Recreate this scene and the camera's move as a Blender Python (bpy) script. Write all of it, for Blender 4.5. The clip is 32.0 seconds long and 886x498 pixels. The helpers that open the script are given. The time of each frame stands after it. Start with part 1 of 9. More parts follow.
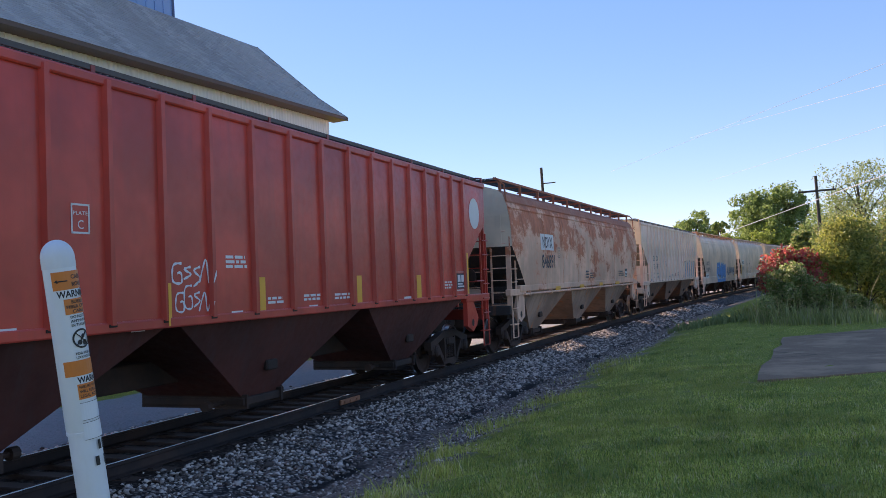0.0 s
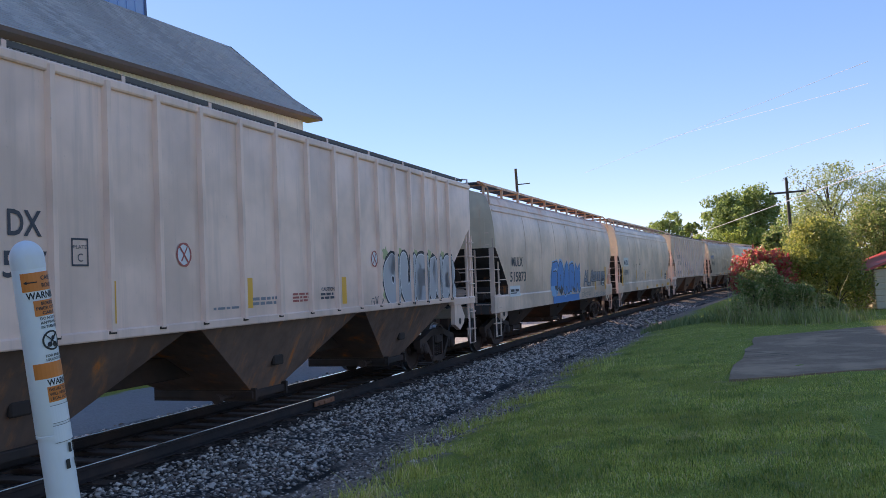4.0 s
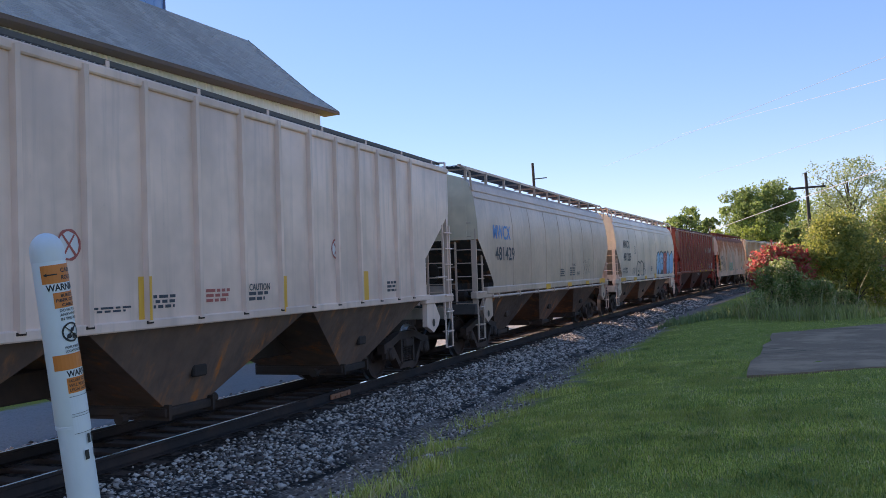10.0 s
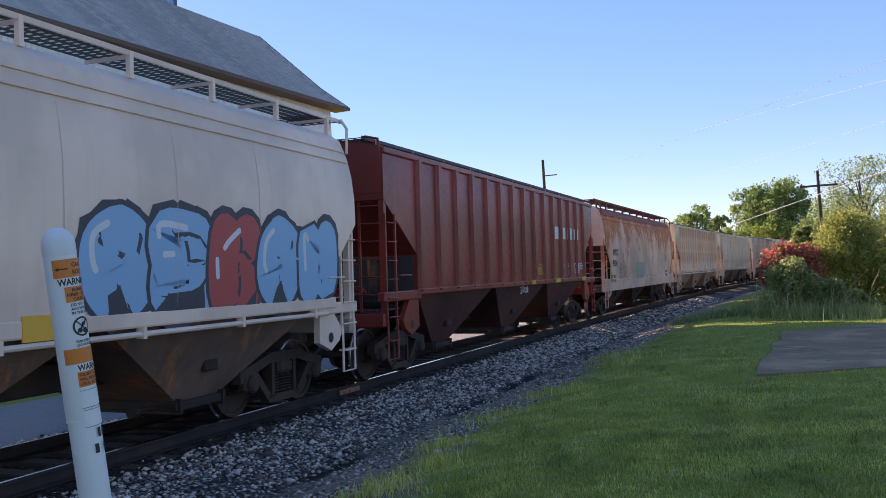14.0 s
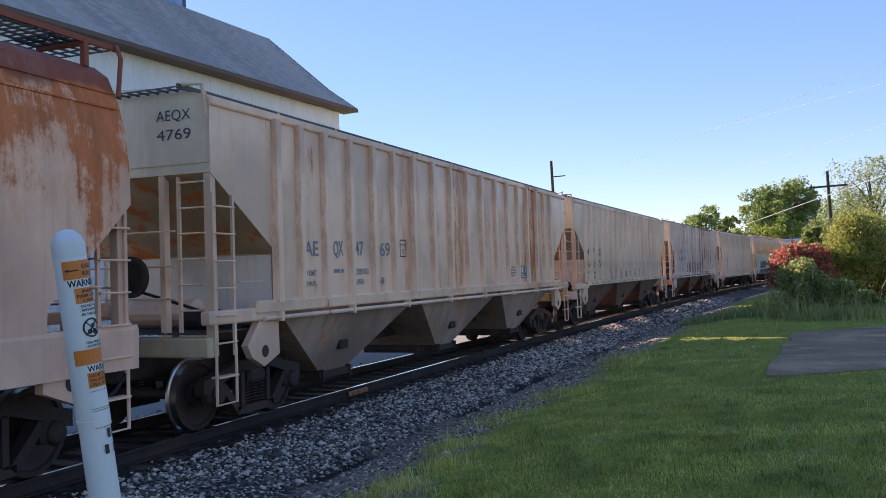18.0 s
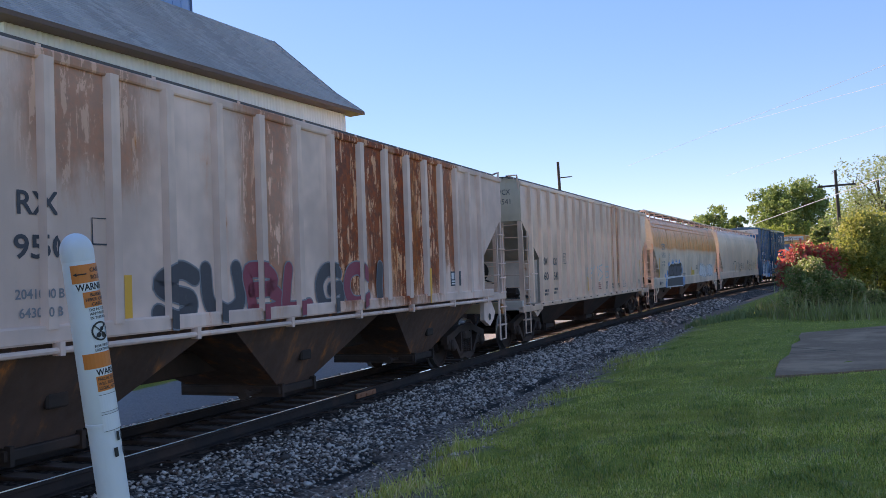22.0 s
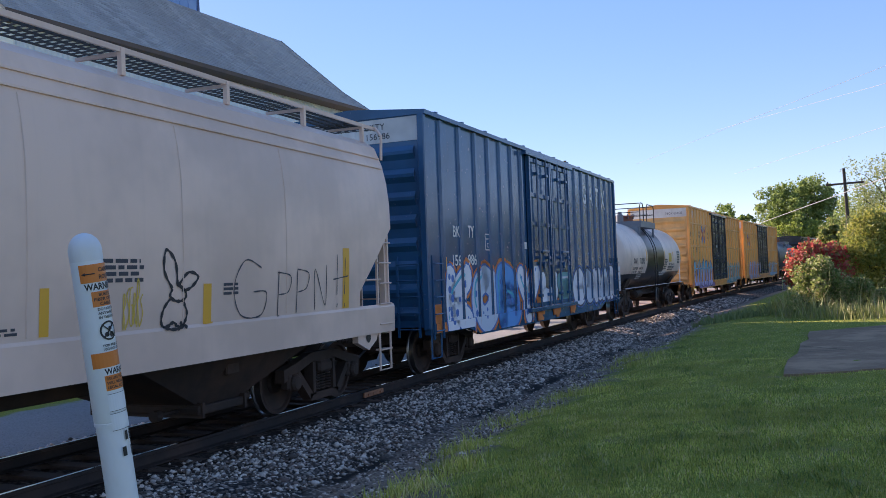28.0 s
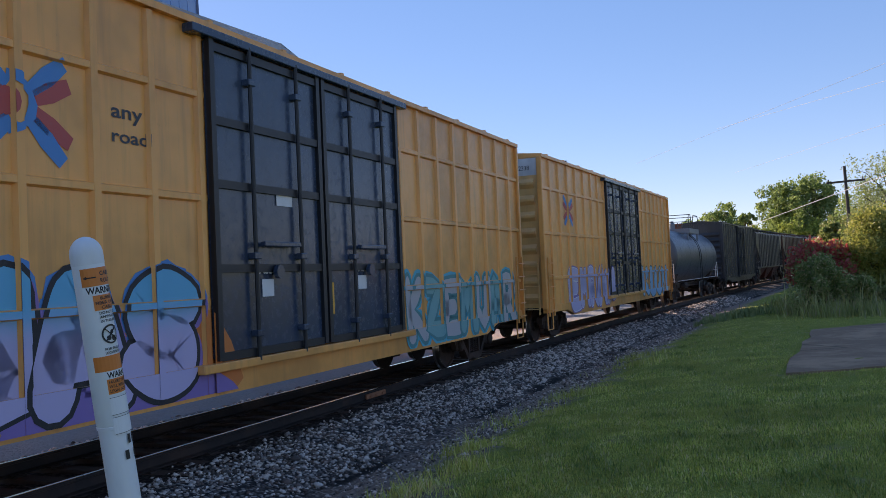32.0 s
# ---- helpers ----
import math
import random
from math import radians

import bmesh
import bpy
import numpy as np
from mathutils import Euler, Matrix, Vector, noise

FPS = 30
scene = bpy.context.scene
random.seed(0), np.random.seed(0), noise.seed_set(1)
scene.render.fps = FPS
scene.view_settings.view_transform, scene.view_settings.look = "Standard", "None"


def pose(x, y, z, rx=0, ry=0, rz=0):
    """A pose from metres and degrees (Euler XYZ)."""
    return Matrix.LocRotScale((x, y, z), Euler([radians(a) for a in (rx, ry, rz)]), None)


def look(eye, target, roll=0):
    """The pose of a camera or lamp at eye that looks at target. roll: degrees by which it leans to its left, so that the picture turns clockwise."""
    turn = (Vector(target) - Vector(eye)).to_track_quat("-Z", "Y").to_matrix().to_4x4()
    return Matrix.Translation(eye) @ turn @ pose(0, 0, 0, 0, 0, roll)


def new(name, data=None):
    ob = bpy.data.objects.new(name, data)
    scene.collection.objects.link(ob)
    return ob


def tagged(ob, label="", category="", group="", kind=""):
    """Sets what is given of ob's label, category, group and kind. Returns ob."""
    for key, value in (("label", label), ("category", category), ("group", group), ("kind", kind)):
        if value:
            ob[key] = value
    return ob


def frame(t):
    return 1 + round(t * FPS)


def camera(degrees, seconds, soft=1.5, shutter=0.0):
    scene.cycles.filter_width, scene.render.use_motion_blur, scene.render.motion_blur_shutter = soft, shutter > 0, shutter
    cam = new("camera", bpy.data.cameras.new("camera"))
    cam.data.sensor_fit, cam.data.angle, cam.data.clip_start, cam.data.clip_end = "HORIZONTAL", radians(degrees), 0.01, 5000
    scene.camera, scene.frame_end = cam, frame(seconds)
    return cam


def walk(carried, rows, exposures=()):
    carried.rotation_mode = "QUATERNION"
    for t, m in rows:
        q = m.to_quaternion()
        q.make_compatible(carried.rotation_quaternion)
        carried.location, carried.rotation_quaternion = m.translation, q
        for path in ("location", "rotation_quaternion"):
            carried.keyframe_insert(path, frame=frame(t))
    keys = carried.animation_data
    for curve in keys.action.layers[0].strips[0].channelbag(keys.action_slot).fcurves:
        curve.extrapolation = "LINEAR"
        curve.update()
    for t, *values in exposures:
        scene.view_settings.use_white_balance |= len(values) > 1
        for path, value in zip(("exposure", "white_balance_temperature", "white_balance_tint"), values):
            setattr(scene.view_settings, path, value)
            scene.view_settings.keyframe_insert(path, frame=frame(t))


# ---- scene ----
# ---- camera: handheld beside the track, nearly still, slow drift of the view ----
cam = camera(53.5, 32.0, soft=0.5, shutter=0.0)
EYE = (7.93, 0.0, 1.70)
PATH = [
    (0.0, 92.74, 3.85, 20.21),
    (0.5, 92.71, 3.85, 20.37),
    (1.0, 92.76, 3.90, 20.25),
    (1.5, 92.75, 3.78, 19.91),
    (2.0, 92.74, 3.71, 19.69),
    (2.5, 92.74, 3.80, 19.52),
    (3.0, 92.74, 3.88, 19.36),
    (3.5, 92.65, 3.96, 18.87),
    (4.0, 92.68, 3.93, 18.56),
    (4.5, 92.67, 3.84, 18.72),
    (6.5, 92.52, 3.73, 19.51),
    (7.0, 92.52, 3.73, 19.34),
    (7.5, 92.52, 3.76, 19.45),
    (8.0, 92.53, 3.77, 19.46),
    (8.5, 92.54, 3.80, 19.49),
    (9.0, 92.47, 3.75, 19.41),
    (9.5, 92.41, 3.67, 19.77),
    (10.0, 92.37, 3.64, 19.62),
    (10.5, 92.35, 3.55, 19.70),
    (11.0, 92.36, 3.43, 19.95),
    (11.5, 92.34, 3.36, 20.07),
    (12.0, 92.35, 3.37, 19.96),
    (12.5, 92.32, 3.33, 19.91),
    (13.0, 92.21, 3.27, 20.09),
    (13.5, 92.16, 3.30, 20.21),
    (15.5, 92.29, 3.35, 20.22),
    (16.0, 92.27, 3.30, 20.05),
    (16.5, 92.27, 3.30, 20.09),
    (17.0, 92.29, 3.28, 20.50),
    (17.5, 92.31, 3.36, 20.82),
    (18.0, 92.29, 3.35, 20.78),
    (18.5, 92.31, 3.42, 20.82),
    (19.0, 92.34, 3.48, 20.52),
    (19.5, 92.36, 3.36, 20.76),
    (20.0, 92.39, 3.45, 20.66),
    (20.5, 92.42, 3.57, 20.72),
    (21.0, 92.39, 3.61, 21.05),
    (21.5, 92.44, 3.63, 21.28),
    (22.0, 92.43, 3.67, 21.26),
    (22.5, 92.46, 3.67, 21.25),
    (23.0, 92.49, 3.70, 21.60),
    (23.5, 92.47, 3.69, 21.31),
    (24.0, 92.45, 3.63, 21.32),
    (24.5, 92.45, 3.60, 21.35),
    (25.0, 92.42, 3.56, 21.80),
    (25.5, 92.37, 3.56, 22.34),
    (27.5, 92.39, 3.60, 21.52),
    (28.0, 92.40, 3.76, 21.73),
    (28.5, 92.42, 3.78, 21.97),
    (29.0, 92.38, 3.88, 21.60),
    (29.5, 92.44, 3.90, 21.61),
    (30.0, 92.41, 3.92, 21.85),
    (30.5, 92.40, 4.00, 21.73),
    (31.0, 92.42, 4.05, 21.70),
    (31.5, 92.45, 4.14, 21.80),
    (32.0, 92.47, 4.20, 21.82),
]
EXPOSURES = [(0.0, 1.34, 6700, 24), (29.4, 1.36, 6700, 24), (30.0, 1.14, 6700, 24), (30.6, 1.36, 6700, 24), (31.3, 1.36, 6700, 24), (32.0, 1.08, 6700, 24)]
walk(cam, [(t, pose(*EYE, rx, ry, rz)) for t, rx, ry, rz in PATH], EXPOSURES)

# ---- sky and sun: low evening sun from ahead and left, behind the train ----
SUN_ELEVATION = 21.0
SUN_TOWARDS = Vector((-0.84, 0.54, 0.0)).normalized()
world = bpy.data.worlds.new("sky")
scene.world = world
world.use_nodes = True
wn = world.node_tree
wn.nodes.clear()
sky = wn.nodes.new("ShaderNodeTexSky")
sky.sky_type = "NISHITA"
sky.sun_disc = False
sky.sun_elevation = radians(SUN_ELEVATION)
sky.sun_rotation = math.atan2(SUN_TOWARDS.x, SUN_TOWARDS.y)
sky.altitude = 200
sky.air_density = 0.75
sky.dust_density = 0.05
sky.ozone_density = 1.5
back = wn.nodes.new("ShaderNodeBackground")
back.inputs["Strength"].default_value = 0.165
wout = wn.nodes.new("ShaderNodeOutputWorld")
soft_sky = wn.nodes.new("ShaderNodeGamma")
soft_sky.inputs[1].default_value = 0.53
tint = wn.nodes.new("ShaderNodeMix")
tint.data_type, tint.blend_type = "RGBA", "MULTIPLY"
tint.inputs[0].default_value = 1.0
tint.inputs[7].default_value = (0.93, 0.95, 1.07, 1.0)
wn.links.new(sky.outputs[0], soft_sky.inputs[0])
deep = wn.nodes.new("ShaderNodeHueSaturation")
deep.inputs["Saturation"].default_value = 1.62
wn.links.new(soft_sky.outputs[0], deep.inputs["Color"])
wn.links.new(deep.outputs[0], tint.inputs[6])
wn.links.new(tint.outputs[2], back.inputs[0])
wn.links.new(back.outputs[0], wout.inputs[0])
sun = new("sun", bpy.data.lights.new("sun", "SUN"))
sun.data.energy = 4.4
sun.data.angle = radians(0.6)
sun.data.color = (1.0, 0.86, 0.68)
sun_dir = Vector((SUN_TOWARDS.x * math.cos(radians(SUN_ELEVATION)), SUN_TOWARDS.y * math.cos(radians(SUN_ELEVATION)), math.sin(radians(SUN_ELEVATION))))
sun.matrix_world = look((0, 0, 40), Vector((0, 0, 40)) - sun_dir)


# ---- materials ----
def tree_of(name):
    m = bpy.data.materials.new(name)
    m.use_nodes = True
    nt = m.node_tree
    nt.nodes.clear()
    out = nt.nodes.new("ShaderNodeOutputMaterial")
    bsdf = nt.nodes.new("ShaderNodeBsdfPrincipled")
    nt.links.new(bsdf.outputs[0], out.inputs[0])
    return m, nt, bsdf


def rgba(c):
    return (c[0], c[1], c[2], 1.0)


class Nodes:
    """Short calls for building a material's node tree."""

    def __init__(self, name):
        self.mat, self.nt, self.bsdf = tree_of(name)
        self.coord = self.nt.nodes.new("ShaderNodeTexCoord").outputs["Object"]

    def put(self, socket, value):
        if isinstance(value, (int, float)):
            socket.default_value = value
        elif isinstance(value, tuple):
            socket.default_value = rgba(value) if len(socket.default_value) == 4 else value
        else:
            self.nt.links.new(value, socket)

    def scaled(self, s, shift=(0, 0, 0)):
        n = self.nt.nodes.new("ShaderNodeMapping")
        n.inputs["Scale"].default_value = s
        n.inputs["Location"].default_value = shift
        self.nt.links.new(self.coord, n.inputs[0])
        return n.outputs[0]

    def noise(self, scale=5.0, detail=4.0, rough=0.55, stretch=None, shift=(0, 0, 0)):
        n = self.nt.nodes.new("ShaderNodeTexNoise")
        n.inputs["Scale"].default_value = scale
        n.inputs["Detail"].default_value = detail
        n.inputs["Roughness"].default_value = rough
        self.nt.links.new(self.scaled(stretch or (1, 1, 1), shift), n.inputs["Vector"])
        return n.outputs[0]

    def voronoi(self, scale, out="Distance", feature="F1", stretch=None):
        n = self.nt.nodes.new("ShaderNodeTexVoronoi")
        n.feature = feature
        n.inputs["Scale"].default_value = scale
        self.nt.links.new(self.scaled(stretch or (1, 1, 1)), n.inputs["Vector"])
        return n.outputs[out]

    def ramp(self, value, a, b, lo=0.0, hi=1.0):
        n = self.nt.nodes.new("ShaderNodeMapRange")
        n.interpolation_type = "SMOOTHSTEP"
        for i, v in enumerate((value, a, b, lo, hi)):
            self.put(n.inputs[i], v)
        return n.outputs[0]

    def mix(self, fac, a, b, mode="MIX"):
        n = self.nt.nodes.new("ShaderNodeMix")
        n.data_type = "RGBA"
        n.blend_type = mode
        self.put(n.inputs[0], fac)
        self.put(n.inputs[6], a)
        self.put(n.inputs[7], b)
        return n.outputs[2]

    def math(self, op, a, b=0.0):
        n = self.nt.nodes.new("ShaderNodeMath")
        n.operation = op
        self.put(n.inputs[0], a)
        self.put(n.inputs[1], b)
        return n.outputs[0]

    def axis(self, i):
        n = self.nt.nodes.new("ShaderNodeSeparateXYZ")
        self.nt.links.new(self.coord, n.inputs[0])
        return n.outputs[i]

    def random(self):
        return self.nt.nodes.new("ShaderNodeObjectInfo").outputs["Random"]

    def island(self):
        return self.nt.nodes.new("ShaderNodeNewGeometry").outputs["Random Per Island"]

    def finish(self, color, rough=0.6, metal=0.0, bump=None, strength=0.3, distance=0.01, **extra):
        self.put(self.bsdf.inputs["Base Color"], color)
        self.put(self.bsdf.inputs["Roughness"], rough)
        self.put(self.bsdf.inputs["Metallic"], metal)
        for key, v in extra.items():
            self.put(self.bsdf.inputs[key.replace("_", " ")], v)
        if bump is not None:
            b = self.nt.nodes.new("ShaderNodeBump")
            b.inputs["Strength"].default_value = strength
            b.inputs["Distance"].default_value = distance
            self.nt.links.new(bump, b.inputs["Height"])
            self.nt.links.new(b.outputs[0], self.bsdf.inputs["Normal"])
        return self.mat


RUST = (0.32, 0.065, 0.016)
RUST_LIGHT = (0.80, 0.27, 0.05)


def paint(name, base, rust=0.0, seed=0, fade=0.12, rough=0.34, stain=None, stain_z=None, ragged=1.0, crown=None, grime=0.45, runs=(), speck=0.0, weights=(0.8, 3.4, 1.7, 1.5), tall=0.45):
    """Weathered painted steel: fading, vertical grime streaks, rust patches that run down.
    rust 0 to 1; runs: rust runs at (y, half width, low, high, strength); stain: a rust colour that bleeds down from above to about the height stain_z,
    with an edge as uneven as ragged says, weights those of height, panel, drip and scab, tall how far the patches are squeezed in height; crown: the colour of the bare roof edge; speck: how far the runs break up into dark scabs."""
    n = Nodes(name)
    sh = (seed * 3.7, seed * 1.3, seed * 0.9)
    broad = n.noise(0.55, 4, 0.6, (1, 1, 1), sh)
    fine = n.noise(9.0, 6, 0.65, (1, 1, 1), sh)
    streak = n.noise(4.0, 5, 0.6, (1, 1.6, 0.10), sh)
    dark = tuple(c * (1 - fade) * 0.86 for c in base)
    light = tuple(min(1, c * (1 + fade)) for c in base)
    col = n.mix(n.ramp(broad, 0.35, 0.65), dark, light)
    col = n.mix(n.math("MULTIPLY", n.ramp(streak, 0.48, 0.72), grime), col, tuple(c * 0.62 + 0.02 for c in base))
    col = n.mix(n.math("MULTIPLY", n.ramp(n.noise(22, 4, 0.7, (1, 1, 0.6), sh), 0.62, 0.74), 0.5 * grime), col, tuple(c * 0.45 for c in base))
    if stain is not None:
        panel = n.math("SUBTRACT", n.noise(0.75, 3 if tall < 1 else 5, 0.6, (1, 1, tall), (sh[0] + 5, sh[1], sh[2])), 0.5)
        drip = n.math("SUBTRACT", n.noise(5.0, 6, 0.7, (1, 1.5, 0.13), (sh[0] + 2, sh[1], sh[2])), 0.5)
        scab = n.math("SUBTRACT", n.noise(3.0, 7, 0.75, (1, 1, 0.8 if tall < 1 else 1.6), (sh[0] + 9, sh[1], sh[2])), 0.5)
        d = n.math("ADD", n.math("MULTIPLY", n.math("SUBTRACT", n.axis(2), stain_z), weights[0]), n.math("ADD", n.math("MULTIPLY", panel, weights[1] * ragged), n.math("ADD", n.math("MULTIPLY", drip, weights[2] * ragged), n.math("MULTIPLY", scab, weights[3] * ragged))))
        tone = n.mix(n.ramp(n.math("ADD", n.noise(2.2, 6, 0.7, (1, 1, 0.4), sh), n.math("MULTIPLY", drip, 0.5)), 0.35, 0.7), stain, tuple(c * 0.62 for c in stain))
        pale = tuple(c * 0.5 + q * 0.5 for c, q in zip(base, stain))
        col = n.mix(n.math("MULTIPLY", n.ramp(d, -0.35, 0.3), 0.55), col, pale)
        col = n.mix(n.math("MULTIPLY", n.ramp(d, 0.12, 0.5), 0.9), col, tone)
    if crown is not None:
        d = n.math("ADD", n.axis(2), n.math("MULTIPLY", n.math("SUBTRACT", n.noise(1.4, 5, 0.6, (1, 1, 0.4), sh), 0.5), 0.5))
        col = n.mix(n.math("MULTIPLY", n.ramp(d, 3.84, 3.94), 0.85), col, crown)
    if rust > 0:
        spot = n.noise(2.3, 8, 0.7, (1, 1.0, 0.55), (sh[0] + 11, sh[1] + 2, sh[2]))
        run = n.noise(3.1, 5, 0.6, (1, 1.3, 0.07), (sh[0] + 4, sh[1], sh[2]))
        both = n.math("ADD", n.math("MULTIPLY", spot, 0.5), n.math("MULTIPLY", run, 0.5))
        col = n.mix(n.math("MULTIPLY", n.ramp(both, 0.54 - 0.16 * rust, 0.68 - 0.16 * rust), 0.35), col, RUST_LIGHT)
        col = n.mix(n.ramp(both, 0.62 - 0.16 * rust, 0.68 - 0.16 * rust), col, n.mix(fine, RUST, RUST_LIGHT))
    for yc, hw, lo, hi, amt in runs:
        wob = n.math("MULTIPLY", n.math("SUBTRACT", n.noise(2.0, 5, 0.65, (1, 1, 0.35), (yc, lo, seed)), 0.5), 1.5)
        d = n.math("ADD", n.math("DIVIDE", n.math("ABSOLUTE", n.math("SUBTRACT", n.axis(1), yc)), hw), wob)
        inz = n.math("MULTIPLY", n.ramp(n.math("ADD", n.axis(2), wob), lo - 0.2, lo + 0.4), n.math("SUBTRACT", 1.0, n.ramp(n.axis(2), hi, hi + 0.2)))
        wide = n.math("MULTIPLY", n.math("SUBTRACT", 1.0, n.ramp(d, 0.55, 1.35)), inz)
        tall = n.ramp(n.noise(3.2, 8, 0.75, (1, 1.5, 0.32), (yc, 3, 1)), 0.43, 0.54)
        if speck > 0:
            tall = n.math("MAXIMUM", n.ramp(n.noise(4.2, 9, 0.72, (1, 1.3, 0.5), (yc, 3, 1)), 0.46, 0.49), n.ramp(n.noise(4.0, 6, 0.7, (1, 2.2, 0.12), (yc, 8, 1)), 0.49, 0.52))
        col = n.mix(n.math("MULTIPLY", wide, (0.6 - 0.05 * speck) * amt), col, (0.92, 0.33, 0.055))
        col = n.mix(n.math("MULTIPLY", n.math("MULTIPLY", wide, tall), min(0.95, 0.9 * amt)), col, n.mix(n.ramp(fine, 0.35, 0.65), (0.13, 0.020, 0.006), (0.36, 0.060, 0.010) if speck > 0 else (0.50, 0.10, 0.018)))
    chalky = speck > 0 or (stain is not None and ragged >= 0.8)
    rough = 0.6 if chalky else rough
    return n.finish(col, n.ramp(fine, 0.3, 0.8, rough - 0.06, rough + 0.16), 0.0, n.math("ADD", n.math("MULTIPLY", broad, 2.0), n.math("MULTIPLY", fine, 0.15)), 0.22, 0.02, Specular_IOR_Level=0.2 if chalky else 0.5)


def plain(name, base, rough=0.6, metal=0.0, vary=0.18, scale=12.0, bump=0.15):
    n = Nodes(name)
    a, b = n.noise(scale, 5, 0.6), n.noise(scale * 0.12, 3, 0.5)
    col = n.mix(a, tuple(c * (1 - vary) for c in base), tuple(min(1, c * (1 + vary)) for c in base))
    col = n.mix(n.math("MULTIPLY", n.ramp(b, 0.45, 0.7), 0.4), col, tuple(c * 0.72 for c in base))
    return n.finish(col, rough, metal, a, bump, 0.004)


def decal(name, base, rough=0.55, wear=0.25):
    """Paint or vinyl on a side, a little worn."""
    n = Nodes(name)
    w = n.noise(14, 6, 0.7)
    return n.finish(n.mix(n.math("MULTIPLY", n.ramp(w, 0.5, 0.75), wear), base, tuple(c * 0.6 + 0.1 for c in base)), rough)


def rusty_steel(name, base=(0.045, 0.036, 0.032), rust=0.35):
    n = Nodes(name)
    a, b = n.noise(7, 6, 0.65), n.noise(1.3, 4, 0.6)
    col = n.mix(a, tuple(c * 0.55 for c in base), tuple(c * 1.5 for c in base))
    col = n.mix(n.math("MULTIPLY", n.ramp(b, 0.4, 0.7), rust), col, (0.13, 0.062, 0.036))
    return n.finish(col, 0.75, 0.1, a, 0.3, 0.006)


M = {}
M["under"] = rusty_steel("grimy_underframe_steel", (0.030, 0.020, 0.015), 0.35)
M["bogie"] = rusty_steel("grimy_cast_steel", (0.036, 0.023, 0.017), 0.35)
M["wheel"] = rusty_steel("wheel_steel", (0.038, 0.024, 0.018), 0.4)
M["tread"] = plain("polished_wheel_rim", (0.5, 0.48, 0.46), 0.28, 1.0, 0.08)
M["black"] = plain("black_paint", (0.016, 0.017, 0.02), 0.45)
M["tie"] = plain("weathered_timber_tie", (0.10, 0.056, 0.036), 0.9, 0, 0.4, 20)
M["railside"] = rusty_steel("rusty_rail_steel", (0.022, 0.015, 0.013), 0.3)
M["railtop"] = plain("polished_rail_head", (0.80, 0.80, 0.80), 0.10, 1.0, 0.03)
M["white"] = decal("white_lettering", (0.75, 0.74, 0.72))
M["ink"] = decal("dark_lettering", (0.045, 0.05, 0.065))
M["greyink"] = decal("faded_grey_lettering", (0.22, 0.23, 0.25))
M["redink"] = decal("red_lettering", (0.45, 0.10, 0.08))
M["yellow"] = decal("yellow_reflector", (0.86, 0.43, 0.04), 0.4)
M["galv"] = plain("galvanized_grating", (0.10, 0.095, 0.09), 0.6, 0.4)


